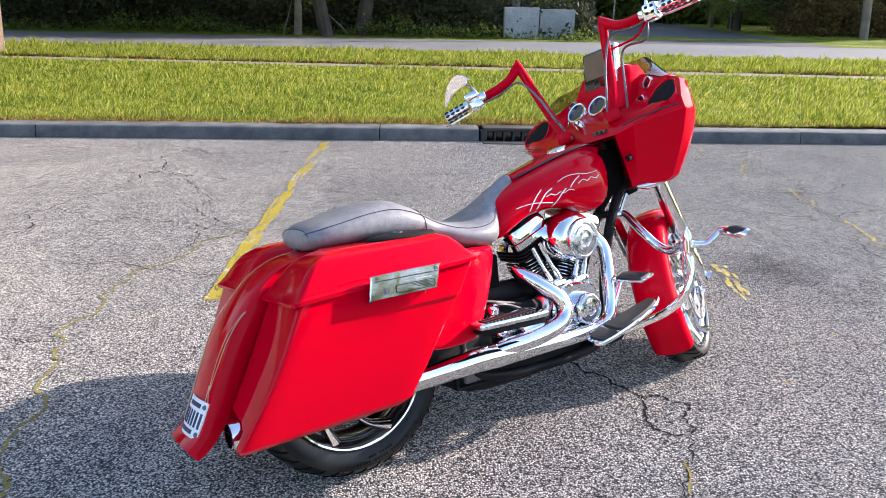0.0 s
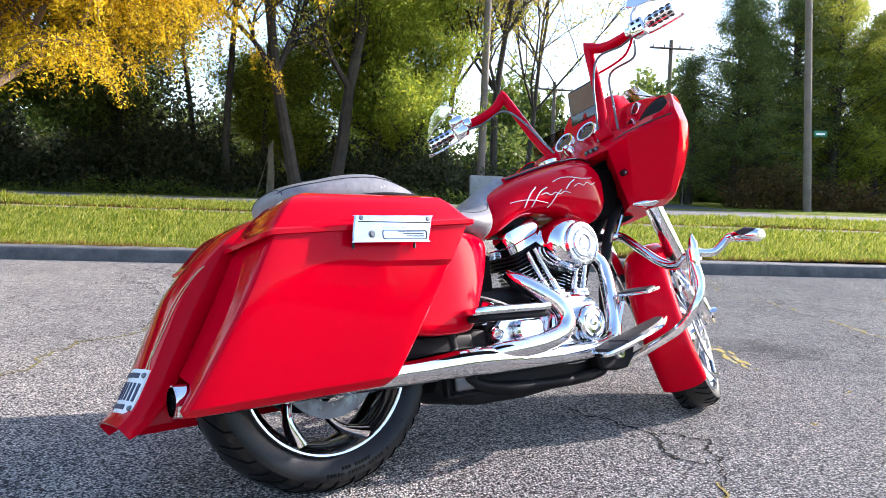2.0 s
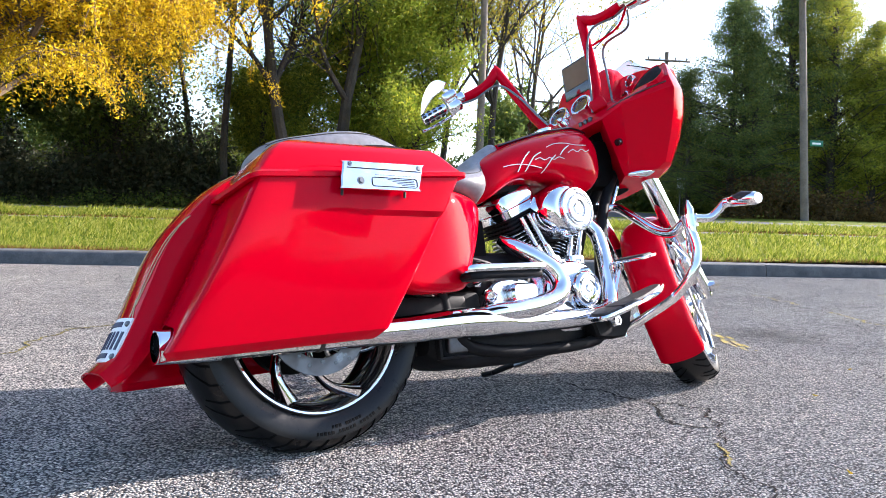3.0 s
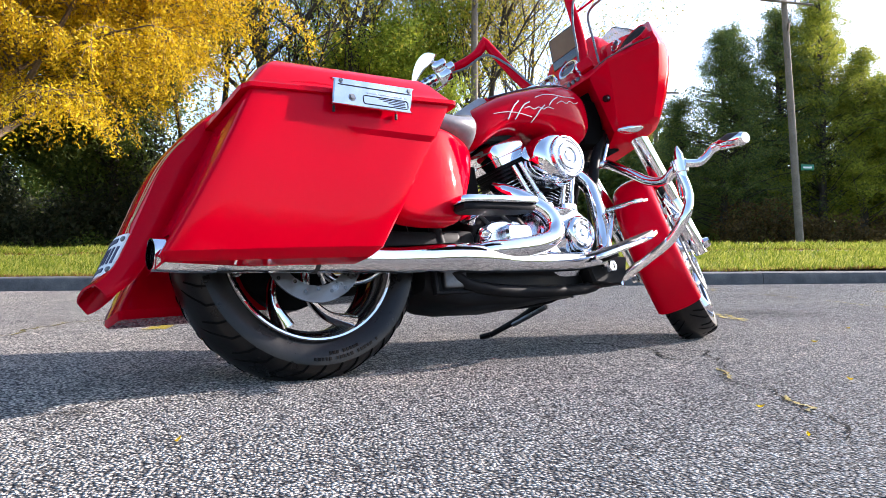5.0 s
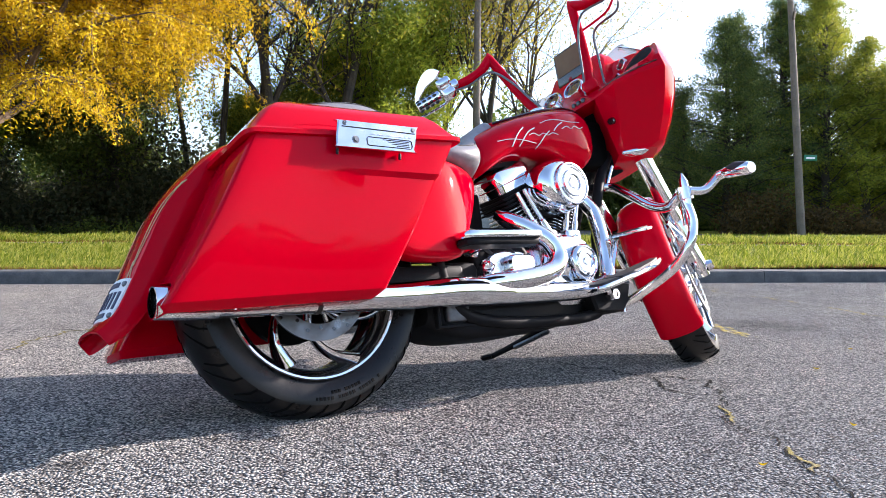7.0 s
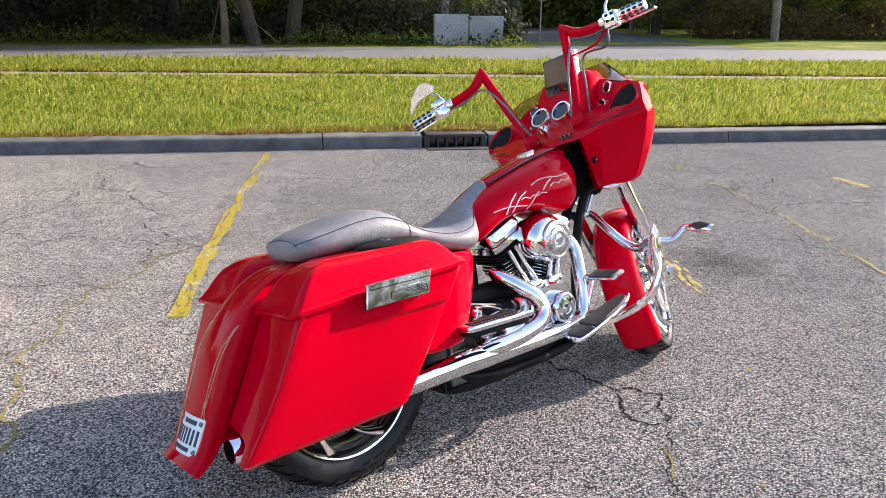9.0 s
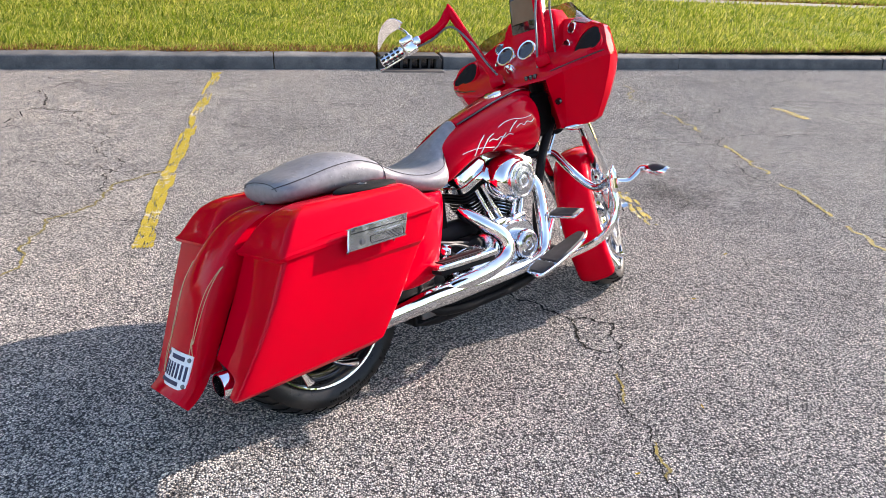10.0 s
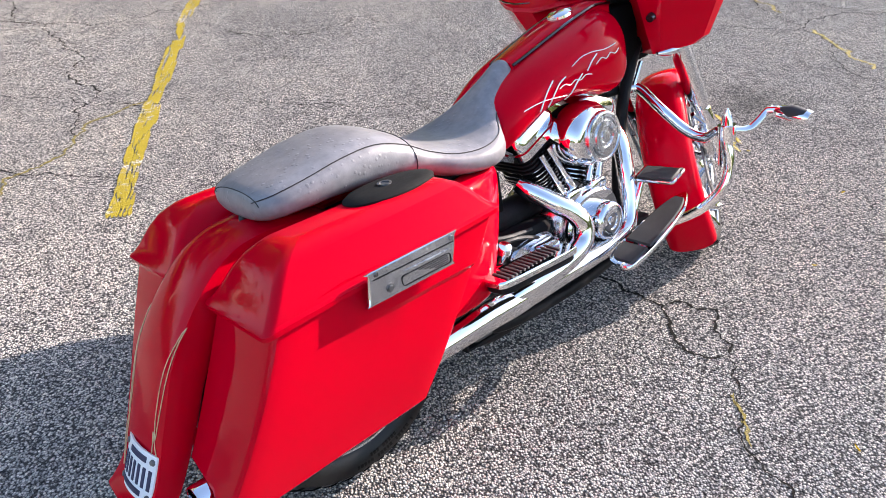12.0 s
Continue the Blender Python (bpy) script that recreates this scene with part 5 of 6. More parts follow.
def saddlebag(s):
    """s: -1 right, 1 left."""
    g = Geo()
    rings = []
    for i in range(15):
        z = [0.241, 0.245, 0.252, 0.262, 0.31, 0.325, 0.345, 0.40, 0.47, 0.534, 0.547, 0.56, 0.60, 0.63, 0.648][i]
        u = (z - 0.243) / 0.405
        q = [0.018, 0.0125, 0.007, 0, 0, 0, 0, 0, 0, 0, 0, 0, 0, 0, 0][i]
        xr, xf = -0.388 + 0.20 * u, 0.125 + 0.238 * u
        yo = 0.292 + 0.02775 * (1 - (1 - min(1.0, (z - 0.243) / 0.40)) ** 1.9) + 0.0274 * min(1.0, (z - 0.243) / 0.287)
        yi = 0.106
        ring = rrect(xr + q, xf - q, yi + q, yo - q, 0.016, 4)
        cut = (0.245 - yi) * min(1.0, max(0.0, (0.345 - z) / 0.025)) * (1 if s < 0 else 0)      # notch round the tail tip
        ring = [(x, y + (cut if y < yi + 0.03 and x < xr + 0.05 else 0.0)) for x, y in ring]
        ring = [(p[0] + (q[0] - p[0]) * k / m, p[1] + (q[1] - p[1]) * k / m) for p, q in zip(ring, ring[1:] + ring[:1]) for m in (12 if abs(q[0] - p[0]) > 0.2 else 1,) for k in range(m)]
        shelf = 0.011 * min(1.0, max(0.0, (z - 0.36) / 0.17)) if z < 0.54 else 0.0      # the flank falls in below a crease
        ring = [(x, y - (shelf * min(1.0, max(0.0, (x + 0.19) / 0.47)) if y > yi + 0.1 else 0.0)) for x, y in ring]
        rings.append([(x, s * y, z - (0.05 if s > 0 else 0.0) * (1 - u) + 0.012 * max(0.0, (x - xr) / (xf - xr)) * (1 - u) - 0.035 * u * max(0.0, -0.06 - x) / 0.14) for x, y in ring])
    g.loft(rings)
    b = bp("saddlebag", g, RED, None, "glossy red stretched hard saddlebag", angle=20)
    lid = Geo()
    rings = []
    for z, gr, xf, xr, yo, yi in ((0.640, 0.000, 0.372, -0.205, 0.351, 0.096), (0.642, 0.006, 0.372, -0.205, 0.351, 0.096), (0.652, 0.007, 0.372, -0.205, 0.351, 0.096), (0.656, 0.002, 0.368, -0.20, 0.349, 0.10),
                                  (0.670, 0, 0.356, -0.185, 0.342, 0.11), (0.700, 0, 0.332, -0.155, 0.325, 0.13), (0.718, 0, 0.315, -0.13, 0.308, 0.15), (0.727, 0, 0.298, -0.10, 0.285, 0.17), (0.730, 0, 0.275, -0.07, 0.26, 0.19)):
        ring = rrect(xr - gr, xf + gr, yi - gr, yo + gr, 0.022, 5)
        rings.append([(x, s * y, z - 0.30 * max(0.0, -0.05 - x) ** 1.15) for x, y in ring])
    lid.loft(rings)
    ld = bp("bag_lid", lid, RED, b, "red saddlebag lid", angle=22)
    sp = Geo()
    rr = []
    for h, q in ((0.724, 1.0), (0.733, 1.0), (0.738, 0.93), (0.742, 0.7), (0.7435, 0.3)):
        rr.append([(0.20 + 0.115 * q * math.cos(a), s * (0.208 + 0.060 * q * math.sin(a)), h) for a in (2 * math.pi * k / 36 for k in range(36))])
    sp.loft(rr)
    bp("speaker_grille", sp, MESHBLACK, b, "black mesh speaker grille let into the lid")
    bp("grille_badge", Geo().lathe([(0.016, 0.0), (0.016, 0.004), (0.011, 0.004), (0.011, 0.002), (0.0, 0.002)], (0.19, s * 0.208, 0.7425), (0, 0, 1), 18), STEEL, b)
    # latch plate
    P = Geo().prism([(x, z) for x, z in spline([(0.004, 0.650), (0.012, 0.6535), (0.21, 0.656), (0.222, 0.650), (0.207, 0.596), (0.197, 0.589), (0.003, 0.588), (-0.006, 0.594), (0.004, 0.650)], 3)[:-1]], s * 0.366, s * 0.376, 0.003)
    pl = bp("latch_plate", P, PLATE, b, "chrome latch plate on the saddlebag")
    y = s * 0.3772
    bp("latch_band", Geo().box((0.012, min(y, y - s * 0.002), 0.6365), (0.213, max(y, y - s * 0.002), 0.6385)), BLACK, pl)
    fr2 = Geo()
    ring = rrect(0.075, 0.200, 0.597, 0.618, 0.006, 3)
    fr2.tube([(px, y, pz) for px, pz in ring + ring[:1]], 0.0009, 5)
    bp("latch_outline", fr2, BLACK, pl)
    for k in range(4):
        bp("latch_bar", Geo().box((0.118 + 0.013 * k, min(y, y - s * 0.002), 0.6135 - 0.0042 * k), (0.192, max(y, y - s * 0.002), 0.6148 - 0.0042 * k)), BLACK, pl)
    bp("latch_mark", Geo().box((0.085, min(y, y - s * 0.002), 0.6245), (0.20, max(y, y - s * 0.002), 0.6268)), ALU, pl)
    bp("lock", Geo().lathe([(0.0, 0.004), (0.005, 0.004), (0.006, 0.001), (0.009, 0.001), (0.0095, 0.0)], (0.045, s * 0.376, 0.608), (0, s, 0), 18), STEEL, pl)
    for xx in (0.020, 0.208):
        bp("screw", Geo().lathe([(0.0, 0.003), (0.0045, 0.003), (0.006, 0.0)], (xx, s * 0.376, 0.6465), (0, s, 0), 12), STEEL, pl)
    for xx in (0.03, 0.19):
        bp("standoff", Geo().tube([(xx, s * 0.34, 0.625), (xx, s * 0.367, 0.625)], 0.008, 10), STEEL, pl)
    for xx in (0.008, 0.178):
        bp("hinge_pin", Geo().tube([(xx, s * 0.352, 0.592), (xx - 0.002, s * 0.352, 0.578)], 0.0035, 8), MATTE, pl)
    return b


bag_right = saddlebag(-1)
bag_left = saddlebag(1)

# --- rear fender with plate ---
fend_line = spline([(0.22, 0.60), (0.14, 0.672), (0.05, 0.708), (-0.05, 0.715), (-0.136, 0.697), (-0.22, 0.640), (-0.312, 0.533), (-0.368, 0.42), (-0.402, 0.345), (-0.428, 0.292), (-0.450, 0.262), (-0.474, 0.242)], 5)
rings = []
for i, (x, z) in enumerate(fend_line):
    a, b = fend_line[max(i - 1, 0)], fend_line[min(i + 1, len(fend_line) - 1)]
    t = Vector((b[0] - a[0], 0, b[1] - a[1])).normalized()
    nrm = Vector((t.z, 0, -t.x))
    if nrm.x > 0 and z < 0.6:
        nrm = -nrm
    if nrm.z < 0 and z >= 0.6:
        nrm = -nrm
    u = i / (len(fend_line) - 1)
    w = 0.096 + 0.014 * max(0.0, u - 0.3) / 0.7
    depth = 0.11 - 0.085 * u
    outer, inner = [], []
    for k in range(17):
        v = -1 + k / 8
        yy = w * math.copysign(min(1.0, abs(v) * 1.25) ** 0.9, v)
        drop = 0.018 * v * v + (max(0.0, abs(v) - 0.72) / 0.28) ** 1.5 * depth
        outer.append(Vector((x, yy, z)) - nrm * drop)
        inner.append(Vector((x, yy * 0.965, z)) - nrm * (drop + 0.005))
    rings.append(outer + inner[::-1])
fender = bp("rear_fender", Geo().loft(rings), RED, None, "stretched red rear fender between the saddlebags")


def fender_point(u, v, lift=0.0015):
    """A point on the fender's skin: u along it, v across."""
    f = u * (len(rings) - 1)
    i = min(int(f), len(rings) - 2)
    k = (v + 1) * 8
    j = min(int(k), 15)
    a = rings[i][j].lerp(rings[i][j + 1], k - j)
    b = rings[i + 1][j].lerp(rings[i + 1][j + 1], k - j)
    p = a.lerp(b, f - i)
    t1, t2 = rings[i + 1][j] - rings[i][j], rings[i][j + 1] - rings[i][j]
    n = t1.cross(t2).normalized()
    if n.x > 0:
        n = -n
    return p + n * lift


for curve in ([(0.50, -0.76), (0.56, -0.60), (0.63, -0.52), (0.68, -0.58), (0.63, -0.62), (0.56, -0.70), (0.50, -0.76)], [(0.665, -0.50), (0.70, -0.60), (0.73, -0.66), (0.78, -0.56), (0.84, -0.40), (0.78, -0.47), (0.72, -0.52), (0.665, -0.50)]):
    bp("pinstripe", Geo().tube([fender_point(u, v) for u, v in spline(curve, 5)], 0.0011, 5), GOLD, fender, "cream hand-laid pinstripe")
for curve in ([(0.50, 0.76), (0.56, 0.60), (0.63, 0.52), (0.68, 0.58), (0.63, 0.62), (0.56, 0.70), (0.50, 0.76)], [(0.665, 0.50), (0.70, 0.60), (0.73, 0.66), (0.78, 0.56), (0.84, 0.40), (0.78, 0.47), (0.72, 0.52), (0.665, 0.50)]):
    bp("pinstripe", Geo().tube([fender_point(u, v) for u, v in spline(curve, 5)], 0.0011, 5), GOLD, fender, "cream hand-laid pinstripe")
for k in range(6):
    bp("signature_mark", Geo().tube([fender_point(0.735 + 0.004 * (k % 2), 0.10 + 0.05 * k), fender_point(0.74, 0.135 + 0.05 * k)], 0.0008, 4), GOLD, fender)

# licence plate: curved to the fender, characters shown as bars
plate_m = Matrix.Translation((-0.424, -0.014, 0.306)) @ Matrix.Rotation(radians(27), 4, "Y")


def bent(geo):
    """Wraps a flat plate piece round the fender."""
    geo.v = [(x + 2.3 * y * y, y, z) for x, y, z in geo.v]
    return geo.moved(plate_m)


def plate_piece(lo, hi, y0, y1, z0, z1):
    g = Geo()
    n = max(2, int((y1 - y0) / 0.012))
    return bent(g.loft([[(lo, y, z0), (hi, y, z0), (hi, y, z1), (lo, y, z1)] for y in steps(y0, y1, n)]))


lp = bp("licence_plate", plate_piece(-0.006, -0.002, -0.080, 0.062, -0.052, 0.052), WHITE, None, "white licence plate bent round the fender")
for k in range(7):
    c = -0.068 + 0.0195 * k
    bp("plate_bar", plate_piece(-0.0078, -0.0058, c - 0.0042, c + 0.0042, -0.023, 0.019), INK, lp)
bp("plate_bar", plate_piece(-0.0078, -0.0058, -0.05, 0.02, 0.030, 0.042), INK, lp)
bp("plate_bar", plate_piece(-0.0078, -0.0058, -0.045, 0.045, -0.043, -0.032), INK, lp)
for yy in (-0.07, 0.054):
    for zz in (-0.038, 0.038):
        bp("plate_bolt", bent(Geo().lathe([(0.0, 0.004), (0.005, 0.004), (0.007, 0.001), (0.007, 0.0)], (-0.006, yy, zz), (-1, 0, 0), 12)), STEEL, lp)

# --- seat ---
rings = []
for x, zb, zt, w, e in spline([(-0.058, 0.745, 0.762, 0.060, 2.2), (-0.05, 0.722, 0.783, 0.105, 2.4), (-0.02, 0.712, 0.796, 0.135, 2.5), (0.05, 0.712, 0.812, 0.150, 2.5), (0.14, 0.71, 0.832, 0.154, 2.5), (0.23, 0.70, 0.838, 0.152, 2.5), (0.31, 0.69, 0.812, 0.150, 2.4), (0.38, 0.675, 0.768, 0.152, 2.4),
                               (0.45, 0.652, 0.742, 0.170, 2.4), (0.53, 0.638, 0.736, 0.176, 2.4), (0.60, 0.632, 0.756, 0.158, 2.3), (0.65, 0.645, 0.796, 0.100, 2.1), (0.72, 0.68, 0.842, 0.062, 2.1), (0.765, 0.74, 0.868, 0.048, 2.1), (0.782, 0.80, 0.864, 0.03, 2.0)], 4):
    zc, hz2 = (zb + zt) / 2, (zt - zb) / 2
    rings.append([(x, w * math.copysign(abs(math.cos(a)) ** (2 / e), math.cos(a)), zc + hz2 * math.copysign(abs(math.sin(a)) ** (2 / e), math.sin(a))) for a in (2 * math.pi * k / 36 for k in range(36))])
seat = bp("seat", Geo().loft(rings), LEATHER, None, "grey ostrich-grain leather two-up seat", angle=60)


def seat_point(i, a, lift=0.0012):
    p = Vector(rings[i][a % 36])
    c = Vector((p.x, 0, sum(q[2] for q in rings[i]) / 36))
    return p + (p - c).normalized() * lift


for a in (3, 15):
    bp("seam", Geo().tube([seat_point(i, a) for i in range(3, len(rings) - 5)], 0.0012, 5), MATTE, seat)
bp("seam", Geo().tube([seat_point(25, a) for a in range(-2, 21)], 0.0012, 5), MATTE, seat)
bp("seam", Geo().tube([seat_point(4, a) for a in range(1, 18)], 0.0012, 5), MATTE, seat)
bp("seat_bracket", Geo().tube([(-0.050, 0, 0.706), (-0.042, 0, 0.735)], 0.008, 10), MATTE)

# --- tank with dash strip ---
tank_st = [(0.632, 0.668, 0.735, 0.070, 2.2), (0.640, 0.652, 0.757, 0.104, 2.4), (0.662, 0.650, 0.785, 0.122, 2.6), (0.70, 0.672, 0.808, 0.131, 2.7), (0.75, 0.700, 0.834, 0.139, 2.7), (0.81, 0.718, 0.860, 0.146, 2.7), (0.90, 0.724, 0.890, 0.154, 2.6), (0.99, 0.712, 0.915, 0.159, 2.6), (1.06, 0.694, 0.932, 0.158, 2.5), (1.12, 0.694, 0.938, 0.146, 2.4), (1.165, 0.725, 0.932, 0.118, 2.3), (1.192, 0.785, 0.912, 0.070, 2.1)]
trings = []
for x, zb, zt, w, e in spline(tank_st, 5):
    zc, hz2 = zb + (zt - zb) * 0.42, 0
    ring = []
    for k in range(40):
        a = 2 * math.pi * k / 40
        sn, cs = math.sin(a), math.cos(a)
        h = (zt - zc) if sn > 0 else (zc - zb)
        ring.append((x, w * math.copysign(abs(cs) ** (2 / e), cs), zc + h * math.copysign(abs(sn) ** (2 / (e if sn > 0 else 3.2)), sn)))
    trings.append(ring)
tank = bp("fuel_tank", Geo().loft(trings), RED, None, "glossy red stretched fuel tank", angle=60)
dash = spline([(0.775, 0.853), (0.85, 0.877), (0.95, 0.908), (1.05, 0.933), (1.13, 0.946), (1.20, 0.938)], 4)
rr = []
for i, (x, z) in enumerate(dash):
    w = 0.042 + 0.012 * math.sin(math.pi * i / (len(dash) - 1))
    rr.append([(x, y, z + q) for y, q in ((-w, -0.03), (-w, -0.004), (-w * 0.82, 0.006), (0, 0.009), (w * 0.82, 0.006), (w, -0.004), (w, -0.03))])
da = bp("dash_panel", Geo().loft(rr), RED, tank, "red dash strip along the tank top", angle=50)
for s in (-1, 1):
    bp("dash_trim", Geo().tube([(x, s * (0.043 + 0.012 * math.sin(math.pi * i / (len(dash) - 1))), z + 0.0) for i, (x, z) in enumerate(dash)], 0.0045, 6), GLOSSBLACK, tank, "thin black trim along the dash")
bp("fuel_cap", Geo().lathe([(0.0, 0.014), (0.03, 0.013), (0.037, 0.008), (0.038, 0.0)], (1.03, 0.0, 0.936), (-0.25, 0, 0.97), 28), CHROME, tank)


def tank_point(x, z, lift=0.0015):
    """The point of the tank's right flank at this length and height."""
    i = max(j for j in range(len(trings) - 1) if trings[j][0][0] <= x)
    f = (x - trings[i][0][0]) / (trings[i + 1][0][0] - trings[i][0][0])
    ring = [Vector(p).lerp(Vector(q), f) for p, q in zip(trings[i], trings[i + 1])]
    for a, b in zip(ring[10:30], ring[11:31]):
        if a.z >= z >= b.z:
            p = a.lerp(b, (a.z - z) / (a.z - b.z))
            return p + Vector((0, -0.95, 0.25)).normalized() * lift
    return ring[20] - Vector((0, lift, 0))


# flowing silver script on the flank, drawn as plain swashes
strokes = [[(0.705, 0.752), (0.745, 0.760), (0.79, 0.762), (0.86, 0.755)], [(0.758, 0.737), (0.772, 0.762), (0.790, 0.786), (0.812, 0.806)], [(0.790, 0.741), (0.808, 0.768), (0.83, 0.792), (0.856, 0.806)],
           [(0.83, 0.780), (0.85, 0.787), (0.87, 0.781), (0.89, 0.790), (0.91, 0.785), (0.93, 0.794), (0.955, 0.79)], [(0.866, 0.742), (0.878, 0.760), (0.896, 0.782), (0.918, 0.800)],
           [(0.886, 0.826), (0.925, 0.841), (0.97, 0.846), (1.02, 0.843), (1.075, 0.848)], [(0.938, 0.802), (0.958, 0.822), (0.985, 0.838)], [(0.975, 0.812), (1.0, 0.824), (1.02, 0.818), (1.04, 0.829), (1.062, 0.823), (1.085, 0.832)]]
for k, st in enumerate(strokes):
    bp("script_stroke", Geo().tube([tank_point(x, z) for x, z in spline(st, 6)], 0.0020 if k in (1, 2, 4, 6) else 0.0014, 5), SCRIPT, tank)

# side covers between bag and engine
for s in (-1, 1):
    prof = spline([(0.33, 0.655), (0.45, 0.654), (0.56, 0.648), (0.610, 0.636), (0.614, 0.61), (0.582, 0.555), (0.535, 0.49), (0.480, 0.415), (0.448, 0.372), (0.40, 0.362), (0.30, 0.362), (0.24, 0.38), (0.225, 0.44), (0.26, 0.50), (0.31, 0.60), (0.33, 0.655)], 5)[:-1]
    cx, cz = 0.41, 0.50
    rr = []
    for q, dy in ((1.0, 0.0), (1.0, 0.046), (0.985, 0.057), (0.95, 0.064), (0.9, 0.067), (0.82, 0.069), (0.72, 0.070), (0.6, 0.0705), (0.48, 0.071), (0.35, 0.071), (0.22, 0.071), (0.1, 0.071)):
        rr.append([(cx + (x - cx) * q, s * (0.232 - 1.5 * max(0.0, (cx + (x - cx) * q) - 0.36) ** 2 - 0.05 * max(0.0, (cx + (x - cx) * q) - 0.25) - 0.07 * (z - cz) * q - 0.075 + dy), cz + (z - cz) * q) for x, z in prof])
    bp("side_cover", Geo().loft(rr), RED, None, "glossy red side cover ahead of the saddlebag", angle=60)

# --- passenger boards, rider boards, pedals ---
for s in (-1, 1):
    o = [(0.41, s * 0.270), (0.405, s * 0.225), (0.44, s * 0.205), (0.58, s * 0.215), (0.665, s * 0.255), (0.668, s * 0.292), (0.64, s * 0.300), (0.45, s * 0.285)]
    o = spline(o + o[:1], 4)[:-1]
    pb = bp("passenger_board", Geo().prism(o, 0.405, 0.424, 0.004, "xy"), CHROME, None, "chrome passenger footboard with ribbed rubber")
    for k in range(14):
        xx = 0.435 + k * 0.0145
        bp("rib", Geo().box((xx, min(s * 0.222, s * 0.275), 0.4235), (xx + 0.008, max(s * 0.222, s * 0.275), 0.4275), 0.002), MATTE, pb)
    bp("board_underside", Geo().prism([(0.54 + (x - 0.54) * 0.94, s * 0.25 + (y - s * 0.25) * 0.85) for x, y in o], 0.385, 0.4055, 0.006, "xy"), BLACK, pb)
    bp("board_mount", Geo().tube([(0.50, s * 0.15, 0.39), (0.52, s * 0.22, 0.405)], 0.014, 10), CHROME, pb)
    m = Matrix.Translation((1.06, 0, 0.30)) @ Matrix.Rotation(radians(-14), 4, "Y")
    o = [(-0.170, s * 0.250), (-0.165, s * 0.278), (-0.13, s * 0.288), (-0.06, s * 0.292), (0.02, s * 0.289), (0.09, s * 0.283), (0.15, s * 0.272), (0.19, s * 0.255), (0.205, s * 0.240), (0.19, s * 0.226), (0.15, s * 0.208), (0.08, s * 0.195), (0.0, s * 0.190), (-0.07, s * 0.190), (-0.12, s * 0.192), (-0.155, s * 0.205)]
    o = spline(o + o[:1], 3)[:-1]

    def swept(geo):
        """Bends a board piece up towards its front tip and a little up at its outer edge."""
        geo.v = [(x, y, z + 0.25 * max(0.0, x - 0.02) ** 2 - 0.05 * (abs(y) - 0.24)) for x, y, z in geo.v]
        return geo.moved(m)

    fb = bp("rider_board", swept(Geo().prism(o, -0.016, 0.0, 0.004, "xy")), CHROME, None, "chrome-edged rider footboard with black pads")
    c = (0, s * 0.24)
    for lo, hi in ((-0.15, -0.075), (-0.06, 0.17)):
        pad = [(max(lo, min(hi, c[0] + (x - c[0]) * 0.93)), c[1] + (y - c[1]) * 0.80) for x, y in o]
        clean = [p for k, p in enumerate(pad) if math.hypot(p[0] - pad[k - 1][0], p[1] - pad[k - 1][1]) > 1e-4]
        bp("pad", swept(Geo().prism(clean, -0.001, 0.006, 0.0015, "xy")), MATTE, fb)
    bp("board_bracket", Geo().box((-0.03, min(s * 0.10, s * 0.20), -0.035), (0.03, max(s * 0.10, s * 0.20), -0.012), 0.006).moved(m), BLACK, fb)
    bp("board_hanger", Geo().prism([(1.0, 0.262), (1.03, 0.285), (1.12, 0.292), (1.205, 0.285), (1.185, 0.225), (1.155, 0.192), (1.09, 0.188), (1.02, 0.200)], s * 0.085, s * 0.142, 0.008), BLACK, fb, "black hanger bolted to the frame")
bm_ = Matrix.Translation((1.165, -0.215, 0.445)) @ pose(0, 0, 0, 0, 0, 8) @ Matrix.Rotation(radians(-10), 4, "Y")
bk = bp("brake_pedal", Geo().prism(rrect(-0.055, 0.035, -0.065, 0.065, 0.012, 3), -0.006, 0.004, 0.002, "xy").moved(bm_), CHROME, None, "chrome brake pedal with black pad")
bp("pad", Geo().prism(rrect(-0.047, 0.022, -0.055, 0.055, 0.008, 3), 0.003, 0.009, 0.0015, "xy").moved(bm_), MATTE, bk)
bp("pedal_arm", Geo().tube([(1.14, -0.165, 0.43), (1.115, -0.155, 0.36), (1.09, -0.15, 0.29)], [0.012, 0.014, 0.016], 10, flat=0.6), CHROME, bk)
bp("pedal_pivot", Geo().lathe([(0.0, -0.014), (0.010, -0.014), (0.011, -0.018), (0.018, -0.018), (0.021, -0.012), (0.021, 0.02)], (1.08, -0.162, 0.246), (0, 1, 0), 6), CHROME, bk)

